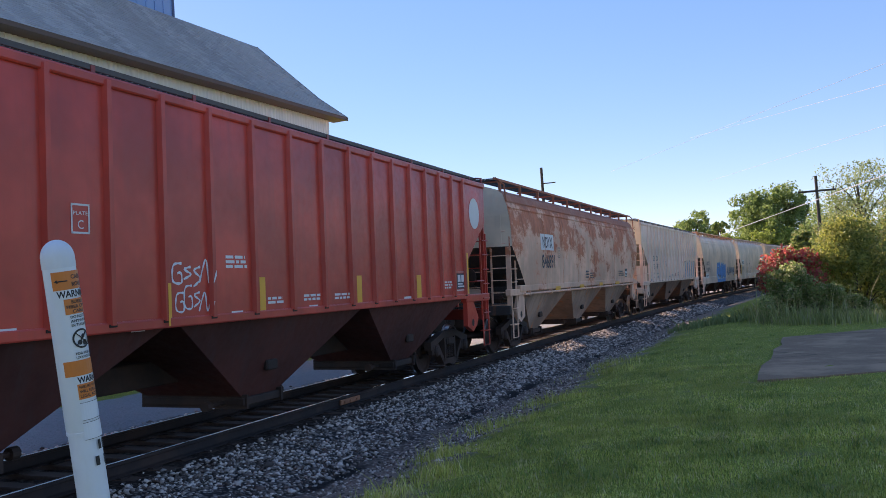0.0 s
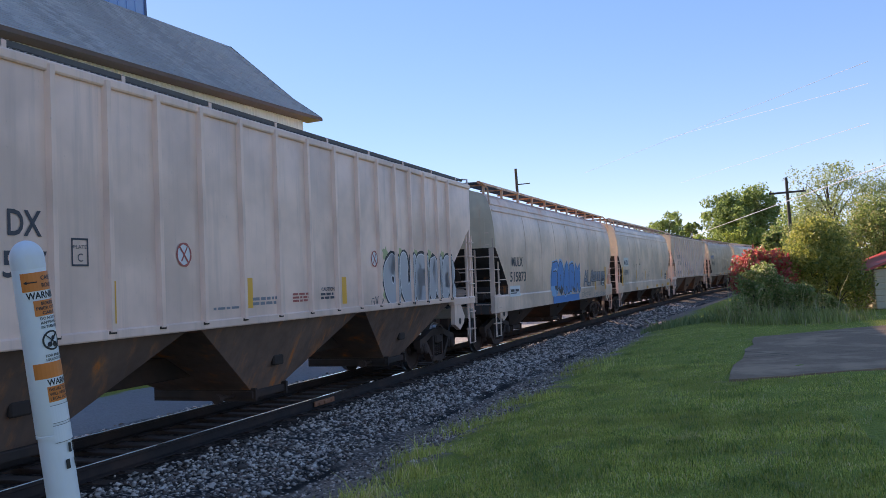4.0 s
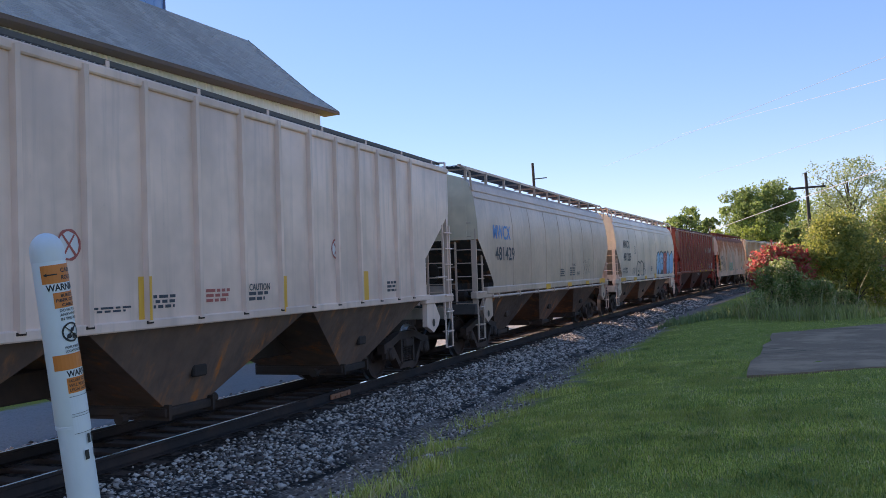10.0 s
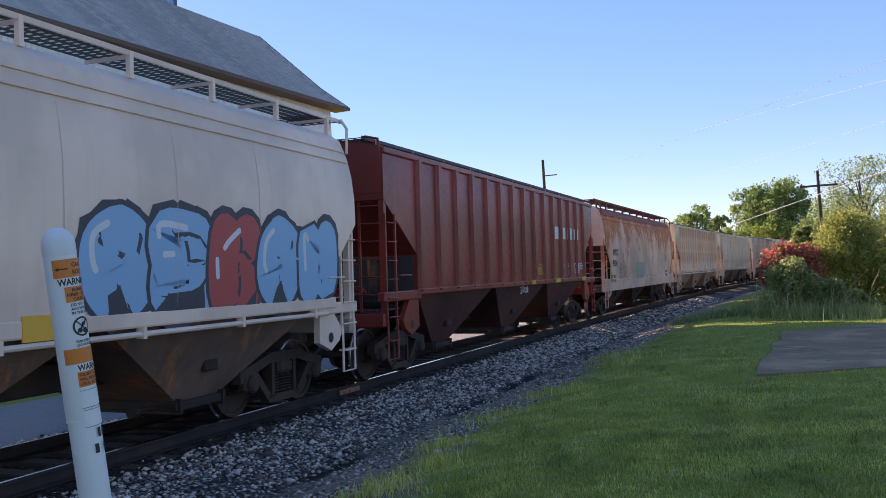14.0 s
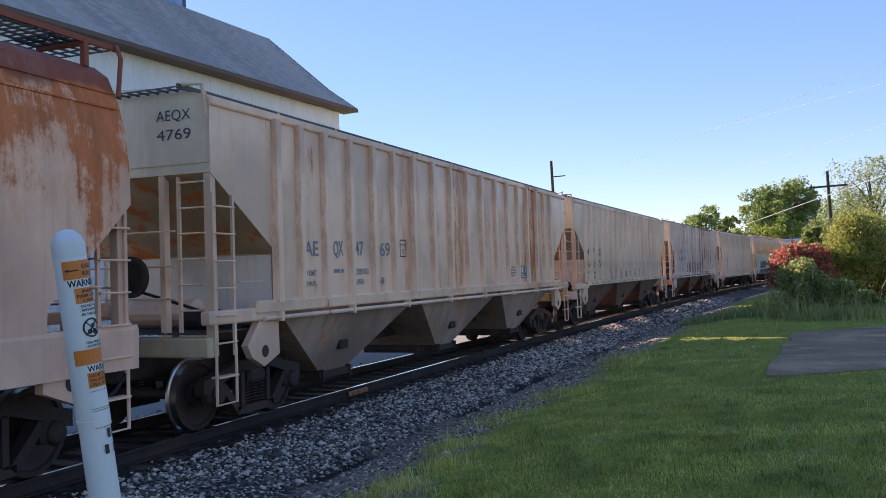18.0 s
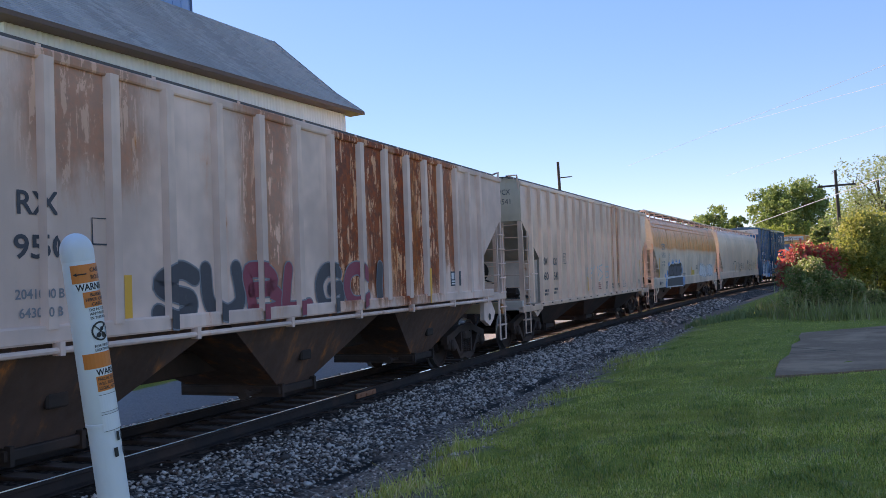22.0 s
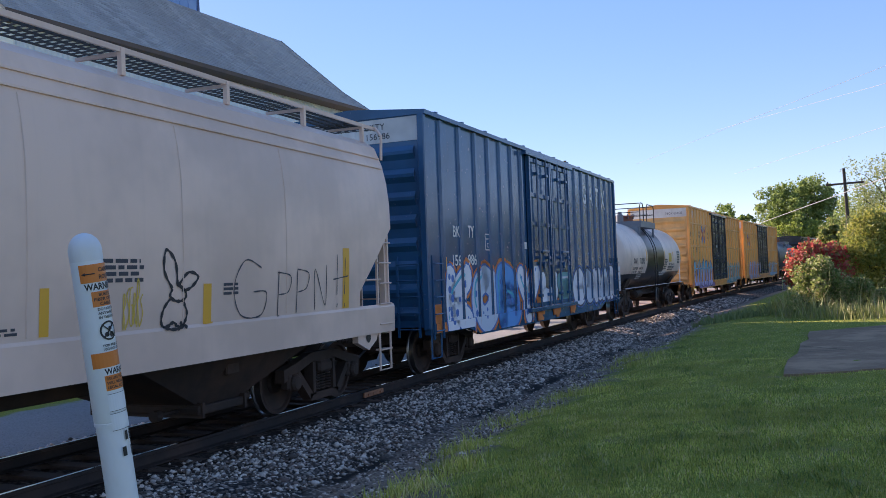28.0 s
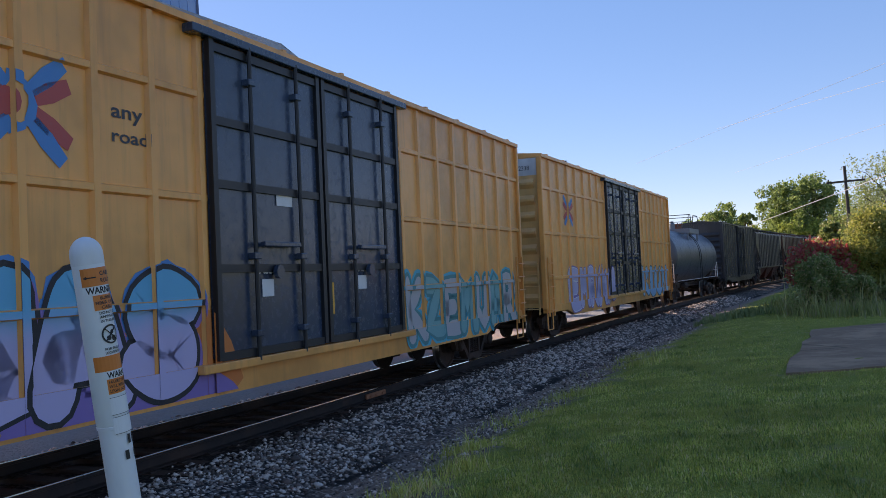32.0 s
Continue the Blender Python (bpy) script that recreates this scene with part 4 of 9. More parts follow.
    if rib:
        k = sp.get("ribs", 17)
        rb = Shape()
        if sp.get("wide"):
            rb.prism([(1.49, 0.095), (1.49, -0.095), (1.575, -0.06), (1.575, 0.06)][::-1], z0 + 0.06, zt - 0.10, "z")
        else:
            rb.prism([(1.49, 0.055), (1.49, -0.055), (1.56, -0.032), (1.56, 0.032)][::-1], z0 + 0.0, zt - 0.06, "z")
        me = rb.mesh("side_post", body_m)
        a = -HB + cut_in + 0.1
        post_y = post_y_all = [y - sp["dy"] for y in sp.get("ribs_at", ())] or [a + (-2 * a) * i / (k - 1) for i in range(k)]
        foot = Shape().box(1.49, 1.545, -0.055, 0.055, z0 - 0.02, z0 + 0.012).mesh("post_foot", M["under"])
        for y in post_y:
            for m in (pose(0, y, 0), pose(0, -y, 0, 0, 0, 180)):
                part("side_post", me, None, car, m=m)
            part("post_foot", foot, None, car, m=pose(0, y, 0))
        part("top_chord", Shape().box(1.455, 1.535, -HB, HB, zt - 0.13, zt - 0.02, 0.02).box(-1.535, -1.455, -HB, HB, zt - 0.13, zt - 0.02, 0.02), body_m, car)
    else:
        for zc in sp.get("lines", (zt - 0.28, zt - 0.45)):
            x = xs(zc)
            part("seam_bead", Shape().box(x - 0.02, x + 0.022, -HB + 0.08, HB - 0.08, zc - 0.012, zc + 0.012).box(-x - 0.022, -x + 0.02, -HB + 0.08, HB - 0.08, zc - 0.012, zc + 0.012), body_m, car)
        seam = Shape()
        pts = [(xs(z) + 0.003, 0, z) for z in np.linspace(z0 + 0.05, zt - 0.5, 9)]
        seam.tube(pts, 0.008, 4)
        sm = seam.mesh("weld_seam", body_m)
        for i in range(1, sp.get("panels", 8)):
            y = -HB + cut_in + (2 * (HB - cut_in)) * i / sp.get("panels", 8)
            part("weld_seam", sm, None, car, m=pose(0, y, 0))
    # side sill
    sill = sp.get("sill", "thin")
    sill_m = sp.get("sillpaint", body_m)
    ys = HB + 0.12
    if sill == "deep":
        for sx in (1, -1):
            q = Shape().prism([(sx * 1.44, 1.02), (sx * 1.545, 1.03), (sx * 1.552, 1.44), (sx * 1.53, 1.49), (sx * 1.44, 1.48)], -ys, ys, "y")
            part("side_sill", q, sill_m, car)
    elif sill == "pipe":
        part("side_sill", Shape().box(1.42, 1.555, -HB + cut_in * 0.6, HB - cut_in * 0.6, z0 - 0.07, z0 + 0.10, 0.02).box(-1.555, -1.42, -HB + cut_in * 0.6, HB - cut_in * 0.6, z0 - 0.07, z0 + 0.10, 0.02), sill_m, car)
        part("brake_pipe", Shape().tube([(1.56, -HB + 1.0, z0 - 0.14), (1.56, HB - 1.0, z0 - 0.14)], 0.032, 8), sill_m, car)
        clip = Shape().box(1.50, 1.60, -0.03, 0.03, z0 - 0.19, z0 - 0.06).mesh("pipe_clip", sill_m)
        for i in range(8):
            part("pipe_clip", clip, None, car, m=pose(0, (-HB + 1.4) + (2 * HB - 2.8) * i / 7, 0))
    else:
        part("side_sill", Shape().box(1.40, 1.535, -HB + cut_in - 0.1, HB - cut_in + 0.1, z0 - 0.08, z0 + 0.03, 0.015).box(-1.535, -1.40, -HB + cut_in - 0.1, HB - cut_in + 0.1, z0 - 0.08, z0 + 0.03, 0.015), sill_m, car)
    # hopper bays, their gates and outlet rods
    bays = sp.get("bays", 3)
    span = 2 * (HB - cut_in)
    bw = span / bays
    low = sp.get("low", 0.42)
    for i in range(bays):
        cy = -span / 2 + bw * (i + 0.5)
        h = Shape()
        top, bot = bw / 2 - 0.03, 0.42
        zc = z0 - 0.02
        v = [(-1.46, cy - top, zc), (1.46, cy - top, zc), (1.46, cy + top, zc), (-1.46, cy + top, zc), (-0.62, cy - bot, low), (0.95, cy - bot, low), (0.95, cy + bot, low), (-0.62, cy + bot, low)]
        h.add(v, [(0, 1, 2, 3), (0, 4, 5, 1), (1, 5, 6, 2), (2, 6, 7, 3), (3, 7, 4, 0), (7, 6, 5, 4)])
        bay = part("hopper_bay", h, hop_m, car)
        g = Shape().box(-0.7, 1.02, cy - 0.5, cy + 0.5, low - 0.10, low + 0.01, 0.015)
        g.box(-0.72, 1.05, cy - 0.47, cy - 0.42, low - 0.14, low + 0.05).box(-0.72, 1.05, cy + 0.42, cy + 0.47, low - 0.14, low + 0.05)
        part("outlet_gate", g, M["under"], bay)
        rod = Shape().tube([(0.7, cy - 0.9, low - 0.05), (0.7, cy + 0.9, low - 0.05)], 0.03, 8)
        rod.lathe([(-0.05, 0.07), (0.05, 0.07)], "y", 10, (0.7, cy - 0.9, low - 0.05))
        rod.lathe([(-0.05, 0.07), (0.05, 0.07)], "y", 10, (0.7, cy + 0.9, low - 0.05))
        part("gate_rod", rod, M["under"], bay)
        vib = Shape().box(1.13, 1.2, cy - 0.16, cy + 0.12, low + 0.35, low + 0.5, 0.02)
        part("vibrator_bracket", vib, M["under"], bay)
    part("centre_sill", Shape().box(-0.3, 0.3, -L / 2 + 0.55, L / 2 - 0.55, 0.70, 1.02, 0.02), M["under"], car)
    # ends: sills, posts, ladders, platform and fittings
    for d in (-1, 1):
        Y = d * (HB + 0.1)
        part("end_sill", Shape().box(-1.5, 1.5, Y - d * 0.22, Y, 1.0, 1.24, 0.02), end_m, car)
        yi = d * (HB - cut_in)
        zs0 = 1.06 if sp.get("sill") == "deep" else z0 - 0.16
        for x in (1.38, -1.53):
            part("side_sill_end", Shape().box(x, x + 0.15, yi - d * 0.1, Y, zs0, zs0 + 0.17, 0.02), body_m, car)
        pl = Shape().prism([(yi, z0 + 0.02), (yi - d * 0.02, 0.92), (yi + d * 0.35, 0.78), (yi + d * 0.62, 0.92), (yi + d * 0.72, 1.08), (yi + d * 0.3, z0)], 1.40, 1.50, "x")
        part("bolster_plate", pl, body_m if sp.get("lightplate", True) else M["under"], car)
        part("jack_hole", Shape().lathe([(1.503, 0.001), (1.506, 0.08)], "x", 14, (0, yi + d * 0.33, 0.98)), M["black"], car)
        post_y = d * (HB - 0.06)
        for x in (1.44, -1.44):
            part("corner_post", Shape().box(x - 0.05, x + 0.05, post_y - 0.05, post_y + 0.05, 1.2, cut_hi + 0.5), body_m, car)
        for x in (0.75, -0.75):
            part("end_post", Shape().box(x - 0.04, x + 0.04, post_y - 0.05, post_y + 0.05, 1.2, cut_hi + 0.1), body_m, car)
        ladder(car, 1.50, d * (HB - 0.02), d * (HB - 0.42), 1.0, sp.get("ladtop", 3.0), 6, body_m)
        ladder(car, HB + 0.02 if d == 1 else -(HB - 0.06), 0.98, 1.42, 1.1, sp.get("endlad", 3.3), 7, body_m, "y")
        for z in (1.72, 2.12, 2.55):
            part("end_grab_iron", Shape().tube([(-1.42, d * (HB + 0.03), z), (-0.72, d * (HB + 0.045), z), (0.72, d * (HB + 0.045), z), (0.98, d * (HB + 0.03), z)], 0.013, 6), body_m, car)
        stp = Shape()
        ya, yb = d * (HB - 0.02), d * (HB - 0.42)
        stp.tube([(1.52, ya, 1.1), (1.52, ya, 0.42), (1.52, yb, 0.42), (1.52, yb, 1.1)], 0.02, 6)
        stp.box(1.44, 1.56, min(ya, yb), max(ya, yb), 0.74, 0.765)
        part("step", stp, body_m, car)
        part("grab_iron", Shape().tube([(1.53, d * (HB - 0.45), 1.9), (1.58, d * (HB - 0.45), 1.9), (1.58, d * (HB - 0.95), 1.9), (1.53, d * (HB - 0.95), 1.9)], 0.014, 6), body_m, car)
        if d == -1:
            bz = Shape().lathe([(-0.03, 0.26), (0.03, 0.26), (0.03, 0.22), (-0.03, 0.22)], "y", 20, (0.35, post_y - 0.16, 2.0))
            for a in range(4):
                bz.box(0.35 - 0.24 * abs(math.cos(a * math.pi / 4)) - 0.012, 0.35 + 0.24 * abs(math.cos(a * math.pi / 4)) + 0.012, post_y - 0.17, post_y - 0.15, 2.0 - 0.24 * abs(math.sin(a * math.pi / 4)) - 0.012, 2.0 + 0.24 * abs(math.sin(a * math.pi / 4)) + 0.012)
            part("brake_wheel", bz, M["under"], car)
            part("air_reservoir", Shape().lathe([(-0.55, 0.06), (-0.5, 0.19), (0.5, 0.19), (0.55, 0.06)], "x", 14, (0.1, yi + d * 0.55, 1.5)), body_m, car)
            part("brake_cylinder", Shape().lathe([(-0.3, 0.05), (-0.28, 0.14), (0.25, 0.14), (0.3, 0.05)], "x", 12, (0.85, yi + d * 0.75, 1.42)), M["under"], car)
            part("brake_rigging", Shape().tube([(0.9, yi + d * 0.2, 1.3), (1.0, yi + d * 0.8, 1.5), (0.4, post_y, 1.8)], 0.02, 6).tube([(1.2, yi, 1.28), (1.25, post_y, 1.42)], 0.025, 6), M["under"], car)
        else:
            part("air_reservoir", Shape().lathe([(-0.4, 0.05), (-0.36, 0.15), (0.36, 0.15), (0.4, 0.05)], "x", 12, (0.5, yi + d * 0.5, 1.42)), M["under"], car)
        part("platform", grating(min(yi + d * 0.3, Y), max(yi + d * 0.3, Y), -1.35, 1.35, 1.30, 0.12), M["galv"], car)
        coupler(car, d * L / 2, d)
        bogie(car, d * (L / 2 - sp.get("truck", 2.35)))
    RIBS[car.name] = ([(y + sp["dy"], 0.06 if sp.get("wide") else 0.032) for y in post_y_all], 0.075 if sp.get("wide") else 0.060, []) if rib else ([], 0.0, [(1.25, 0.24, 0.022)] if sp.get("sill") == "deep" else [])
    # roof walk
    wz = zt + sp.get("walkz", 0.30)
    walk_m = sp.get("walkpaint", body_m)
    gr = part("roof_walk", grating(-HB + 0.05, HB - 0.05, 0.62, 1.22, wz), M["galv"], car)
    part("walk_edge", Shape().box(1.22, 1.25, -HB - 0.25, HB + 0.25, wz - 0.05, wz + 0.01), M["galv"] if rib else walk_m, gr)
    part("roof_walk", grating(-HB + 0.05, HB - 0.05, -1.22, -0.62, wz, 0.3), M["galv"], car)
    sup = Shape().box(1.20, 1.26, -0.03, 0.03, zt + 0.0, wz - 0.0).box(0.6, 1.25, -0.02, 0.02, wz - 0.075, wz - 0.035).mesh("walk_post", walk_m)
    npost = sp.get("posts", 11)
    for i in range(npost):
        part("walk_post", sup, None, gr, m=pose(0, -HB + 0.25 + (2 * HB - 0.5) * i / (npost - 1), 0))
    for d in (-1, 1):
        part("roof_grab", Shape().tube([(1.26, d * (HB + 0.2), wz), (1.44, d * (HB + 0.05), zt + 0.12), (1.46, d * (HB - 0.02), zt - 0.3)], 0.025, 6), walk_m, gr)
        part("end_walk", grating(min(d * (HB - 0.55), d * (HB + 0.22)), max(d * (HB - 0.55), d * (HB + 0.22)), -1.2, 1.2, wz - 0.012, 0.13), M["galv"], gr)
    hatch = Shape().box(-0.35, 0.35, -HB + 0.8, HB - 0.8, zt + 0.15, zt + 0.28, 0.04)
    part("roof_hatch", hatch, body_m, car)
    return car, xs, HB


# ---- motion of the train ----
SPEED_T = [0.0, 11.0, 22.0, 27.5, 28.5, 32.0]
SPEED_V = [9.39, 9.85, 10.94, 11.02, 11.30, 11.36]


def run(t):
    """How far the train has come by t seconds."""
    tg = np.linspace(0, t, 65)
    v = np.interp(tg, SPEED_T, SPEED_V)
    return float(np.sum((v[1:] + v[:-1]) / 2 * np.diff(tg)))


CARS = []


def couple(car, u0, u1):
    CARS.append((car, (u0 + u1) / 2 - 0.10))


# ---- box cars ----
def boxcar(sp):
    L = sp["len"]
    HB = sp["half"]
    z0, zt = sp.get("z0", 0.98), sp.get("zt", 4.95)
    bm, em, dm = sp["paint"], sp["endpaint"], sp["doorpaint"]
    car = empty(sp["name"], sp["label"], "freight car", "cars of the freight train")
    xs = lambda z: 1.52
    part("body", Shape().box(-1.5, 1.52, -HB + 0.04, HB - 0.04, z0, zt - 0.05), bm, car)
    roof = [(-1.6, zt - 0.08), (-1.6, zt), (0, zt + 0.14), (1.6, zt), (1.6, zt - 0.08)]
    part("roof", Shape().prism(roof, -HB - 0.03, HB + 0.03, "y"), sp.get("roofpaint", bm), car)
    seam = Shape().prism([(-1.58, zt + 0.002), (0, zt + 0.142), (1.58, zt + 0.002), (1.58, zt + 0.04), (0, zt + 0.18), (-1.58, zt + 0.04)], -0.04, 0.04, "y").mesh("roof_seam", sp.get("roofpaint", bm))
    for i in range(12):
        part("roof_seam", seam, None, car, m=pose(0, -HB + 0.6 + (2 * HB - 1.2) * i / 11, 0))
    # side posts
    d0, d1 = sp["door"]
    pm = Shape().prism([(1.51, 0.075), (1.51, -0.075), (1.57, -0.045), (1.57, 0.045)][::-1], z0 + 0.02, zt - 0.1, "z").mesh("side_post", bm)
    for y in sp["posts"]:
        part("side_post", pm, None, car, m=pose(0, y, 0))
        part("side_post", pm, None, car, m=pose(0, -y, 0, 0, 0, 180))
    for d in (-1, 1):
        for x in (1.46, -1.6):
            part("corner_post", Shape().box(x, x + 0.14, d * HB - 0.09, d * HB + 0.02, z0 - 0.05, zt - 0.09, 0.02), bm, car)
    for zb in sp.get("bands", ()):
        for a, b in ((-HB + 0.05, d0), (d1, HB - 0.05)):
            part("side_band", Shape().prism([(1.515, zb - 0.055), (1.566, zb - 0.032), (1.566, zb + 0.032), (1.515, zb + 0.055)], a, b, "y"), bm, car)
    RIBS[car.name] = ([(y, 0.046, 0.052) for y in sp["posts"]] + [((d0 + d1) / 2, (d1 - d0) / 2, 0.075)], 0.0, [(zb, 0.034, 0.049) for zb in sp.get("bands", ())] + [(z0 - 0.135, 0.187, 0.048)], HB)
    # side sill, deeper under the door
    for sx in (1, -1):
        poly = [(-HB, z0 + 0.05), (-HB, z0 - 0.14), (-HB + 1.9, z0 - 0.14), (-HB + 2.6, z0 - 0.32), (HB - 2.6, z0 - 0.32), (HB - 1.9, z0 - 0.14), (HB, z0 - 0.14), (HB, z0 + 0.05)]
        part("side_sill", Shape().prism(poly, sx * 1.45, sx * 1.565, "x"), sp.get("sillpaint", bm), car)
    # sliding or plug doors
    leaves = sp.get("leaves", 2)
    w = (d1 - d0) / leaves
    for i in range(leaves):
        a, b = d0 + w * i + 0.03, d0 + w * (i + 1) - 0.03
        door = part("door", Shape().box(1.53, 1.585, a, b, z0 + 0.1, zt - 0.22, 0.015), dm, car)
        fr = Shape().box(1.57, 1.64, a, a + 0.09, z0 + 0.08, zt - 0.2).box(1.57, 1.64, b - 0.09, b, z0 + 0.08, zt - 0.2)
        for zc in (z0 + 0.12, z0 + 1.15, z0 + 2.15, zt - 1.15, zt - 0.28):
            fr.box(1.57, 1.625, a + 0.09, b - 0.09, zc - 0.05, zc + 0.05)
        part("door_frame", fr, M["black"] if sp.get("plug") else dm, door)
        for yy in (a + w * 0.3, a + w * 0.72):
            part("locking_bar", Shape().tube([(1.66, yy, z0 + 0.02), (1.66, yy, zt - 0.16)], 0.028, 8), M["black"] if sp.get("plug") else dm, door)
            for zc in (z0 + 0.35, z0 + 1.3, zt - 0.6):
                part("bar_bracket", Shape().box(1.58, 1.70, yy - 0.07, yy + 0.07, zc - 0.04, zc + 0.04, 0.01), dm, door)
        part("door_handle", Shape().box(1.64, 1.72, a + w * 0.35, a + w * 0.68, z0 + 1.42, z0 + 1.48, 0.01).lathe([(1.64, 0.09), (1.70, 0.09)], "x", 14, (0, (a + b) / 2, z0 + 1.1)), dm, door)
    part("door_track", Shape().box(1.52, 1.68, d0 - sp.get("slide", 0.3), d1 + sp.get("slide", 0.3), z0 - 0.04, z0 + 0.06, 0.01), sp.get("sillpaint", bm), car)
    part("door_header", Shape().box(1.52, 1.68, d0 - sp.get("slide", 0.3), d1 + sp.get("slide", 0.3), zt - 0.2, zt - 0.1, 0.01), dm, car)
    # ends with pressed horizontal ribs
    for d in (-1, 1):
        part("end_wall", Shape().box(-1.5, 1.5, d * (HB - 0.05), d * HB, z0, zt - 0.06), em, car)
        rows = sp.get("endribs", 8)
        top = zt - 0.72
        for i in range(rows):
            zc = z0 + 0.25 + (top - z0 - 0.3) * i / (rows - 1)
            q = Shape().prism([(d * HB, zc - 0.13), (d * (HB + 0.07), zc - 0.03), (d * (HB + 0.07), zc + 0.03), (d * HB, zc + 0.13)], -1.36, 1.36, "x")
            part("end_rib", q, em, car)
        part("end_panel", Shape().box(-1.48, 1.48, d * (HB + 0.002), d * (HB + 0.012), zt - 0.55, zt - 0.1), sp["toppaint"], car)
        ladder(car, 1.6, d * (HB - 0.08), d * (HB - 0.50), 0.75, sp.get("ladtop", 2.3), 5, bm)
        ladder(car, HB + 0.1 if d == 1 else -(HB + 0.06), 0.95, 1.38, 0.8, 2.3, 5, em, "y")
        st = Shape().tube([(1.55, d * (HB - 0.06), 0.9), (1.55, d * (HB - 0.06), 0.4), (1.55, d * (HB - 0.5), 0.4), (1.55, d * (HB - 0.5), 0.9)], 0.02, 6)
        part("step", st, bm, car)
        part("draft_sill", Shape().box(-0.3, 0.3, d * (HB - 0.2), d * (L / 2 - 0.45), 0.68, 1.02, 0.03), M["under"], car)
        coupler(car, d * L / 2, d)
        bogie(car, d * (HB - 2.15))
    part("centre_sill", Shape().box(-0.35, 0.35, -HB, HB, 0.62, 0.97), M["under"], car)
    for y in np.arange(-HB + 3.6, HB - 3.4, 1.5):
        part("cross_bearer", Shape().prism([(-1.45, 0.95), (-0.35, 0.66), (0.35, 0.66), (1.45, 0.95)], y - 0.06, y + 0.06, "y"), M["under"], car)
    return car, xs, HB


# ---- tank cars ----
def tankcar(sp):
    L = sp["len"]
    HT, R, zc = sp["half"], sp.get("r", 1.46), sp.get("zc", 2.36)
    car = empty(sp["name"], sp["label"], "freight car", "cars of the freight train")
    b0, b1 = sp.get("band", (0, 0))

    def shell(y0, y1, head0, head1):
        pr = []
        if head0:
            pr = [(y0 + 0.55 - 0.55 * math.sin(a), max(0.02, R * math.cos(a))) for a in np.linspace(math.pi / 2, 0.08, 10)]
        pr.append((y0 + (0.55 if head0 else 0), R))
        pr.append((y1 - (0.55 if head1 else 0), R))
        if head1:
            pr += [(y1 - 0.55 + 0.55 * math.sin(a), max(0.02, R * math.cos(a))) for a in np.linspace(0.08, math.pi / 2, 10)]
        return Shape().lathe(pr, "y", 48, (0, 0, zc))

    if b1 > b0:
        part("tank_shell", shell(-HT, b0, True, False), sp["paint"], car, smooth=True)
        part("tank_shell", shell(b1, HT, False, True), sp["paint"], car, smooth=True)
        part("tank_band", shell(b0, b1, False, False), M["tankblack"], car, "glossy black-painted middle section", smooth=True)
        # below a level paint line the shell and its heads are black too
        for d, yb in ((-1, b0), (1, b1)):
            prof = [(yb, R)] + [(d * (HT - 0.55 + 0.55 * math.sin(a)), max(0.02, R * math.cos(a))) for a in np.linspace(0.0, math.pi / 2, 11)]
            q, k = Shape(), 25
            for y, r in prof:
                rr = r + 0.007
                a0 = math.asin(max(-1.0, min(1.0, (1.70 - zc) / rr)))
                q.v += [(math.cos(t) * rr, y + d * 0.007, zc + math.sin(t) * rr) for t in np.linspace(math.pi - a0, 2 * math.pi + a0, k)]
            q.f = [(j * k + i, j * k + i + 1, j * k + k + i + 1, j * k + k + i)[::d] for j in range(len(prof) - 1) for i in range(k - 1)]
            part("belly_paint", q, M["tankblack"], car, "glossy black paint below the shell's level paint line", smooth=True)
    else:
        part("tank_shell", shell(-HT, HT, True, True), sp["paint"], car, smooth=True)
    for y in np.linspace(-HT + 1.6, HT - 1.6, 5):
        part("weld_band", Shape().lathe([(y - 0.02, R + 0.004), (y + 0.02, R + 0.004)], "y", 48, (0, 0, zc)), sp["paint"] if not (b0 < y < b1) else M["tankblack"], car, smooth=True)
    # underframe
    part("centre_sill", Shape().box(-0.33, 0.33, -L / 2 + 0.5, L / 2 - 0.5, 0.70, 1.02, 0.02), M["under"], car)
    for x in (1.44, -1.44):
        rail = part("side_rail", Shape().tube([(x, -HT + 0.3, 1.17), (x, HT - 0.3, 1.17)], 0.014, 8), M["white"], car, "thin white side handrail")
        for y in np.linspace(-HT + 0.5, HT - 0.5, 7):
            part("rail_bracket", Shape().tube([(x, y, 1.17), (x * 0.8, y, 1.10), (x * 0.25, y, 0.95)], 0.018, 6), M["under"], rail)
    for d in (-1, 1):
        yb = d * (L / 2 - 2.25)
        part("saddle", Shape().prism([(-1.25, 1.5), (-0.9, 1.2), (0.9, 1.2), (1.25, 1.5), (1.0, 0.98), (-1.0, 0.98)], yb - 0.3, yb + 0.3, "y"), M["under"], car)
        part("end_platform", Shape().box(-1.45, 1.45, d * (HT - 0.35), d * (L / 2 - 0.42), 1.0, 1.12, 0.015), M["under"], car)
        rl = Shape()
        for x in (1.3, -1.3):
            rl.tube([(x, d * (L / 2 - 0.5), 1.1), (x, d * (L / 2 - 0.5), 2.0), (x, d * (HT - 0.15), 2.0), (x, d * (HT - 0.15), 1.1)], 0.022, 6)
        rl.tube([(1.3, d * (L / 2 - 0.5), 1.55), (0.5, d * (L / 2 - 0.5), 1.55), (0.5, d * (L / 2 - 0.5), 1.1)], 0.022, 6)
        part("end_handrail", rl, M["white"], car)
        st = Shape().tube([(1.45, d * (L / 2 - 0.5), 1.1), (1.45, d * (L / 2 - 0.5), 0.42), (1.45, d * (L / 2 - 0.95), 0.42), (1.45, d * (L / 2 - 0.95), 1.1)], 0.02, 6)
        part("step", st, M["under"], car)
        coupler(car, d * L / 2, d)
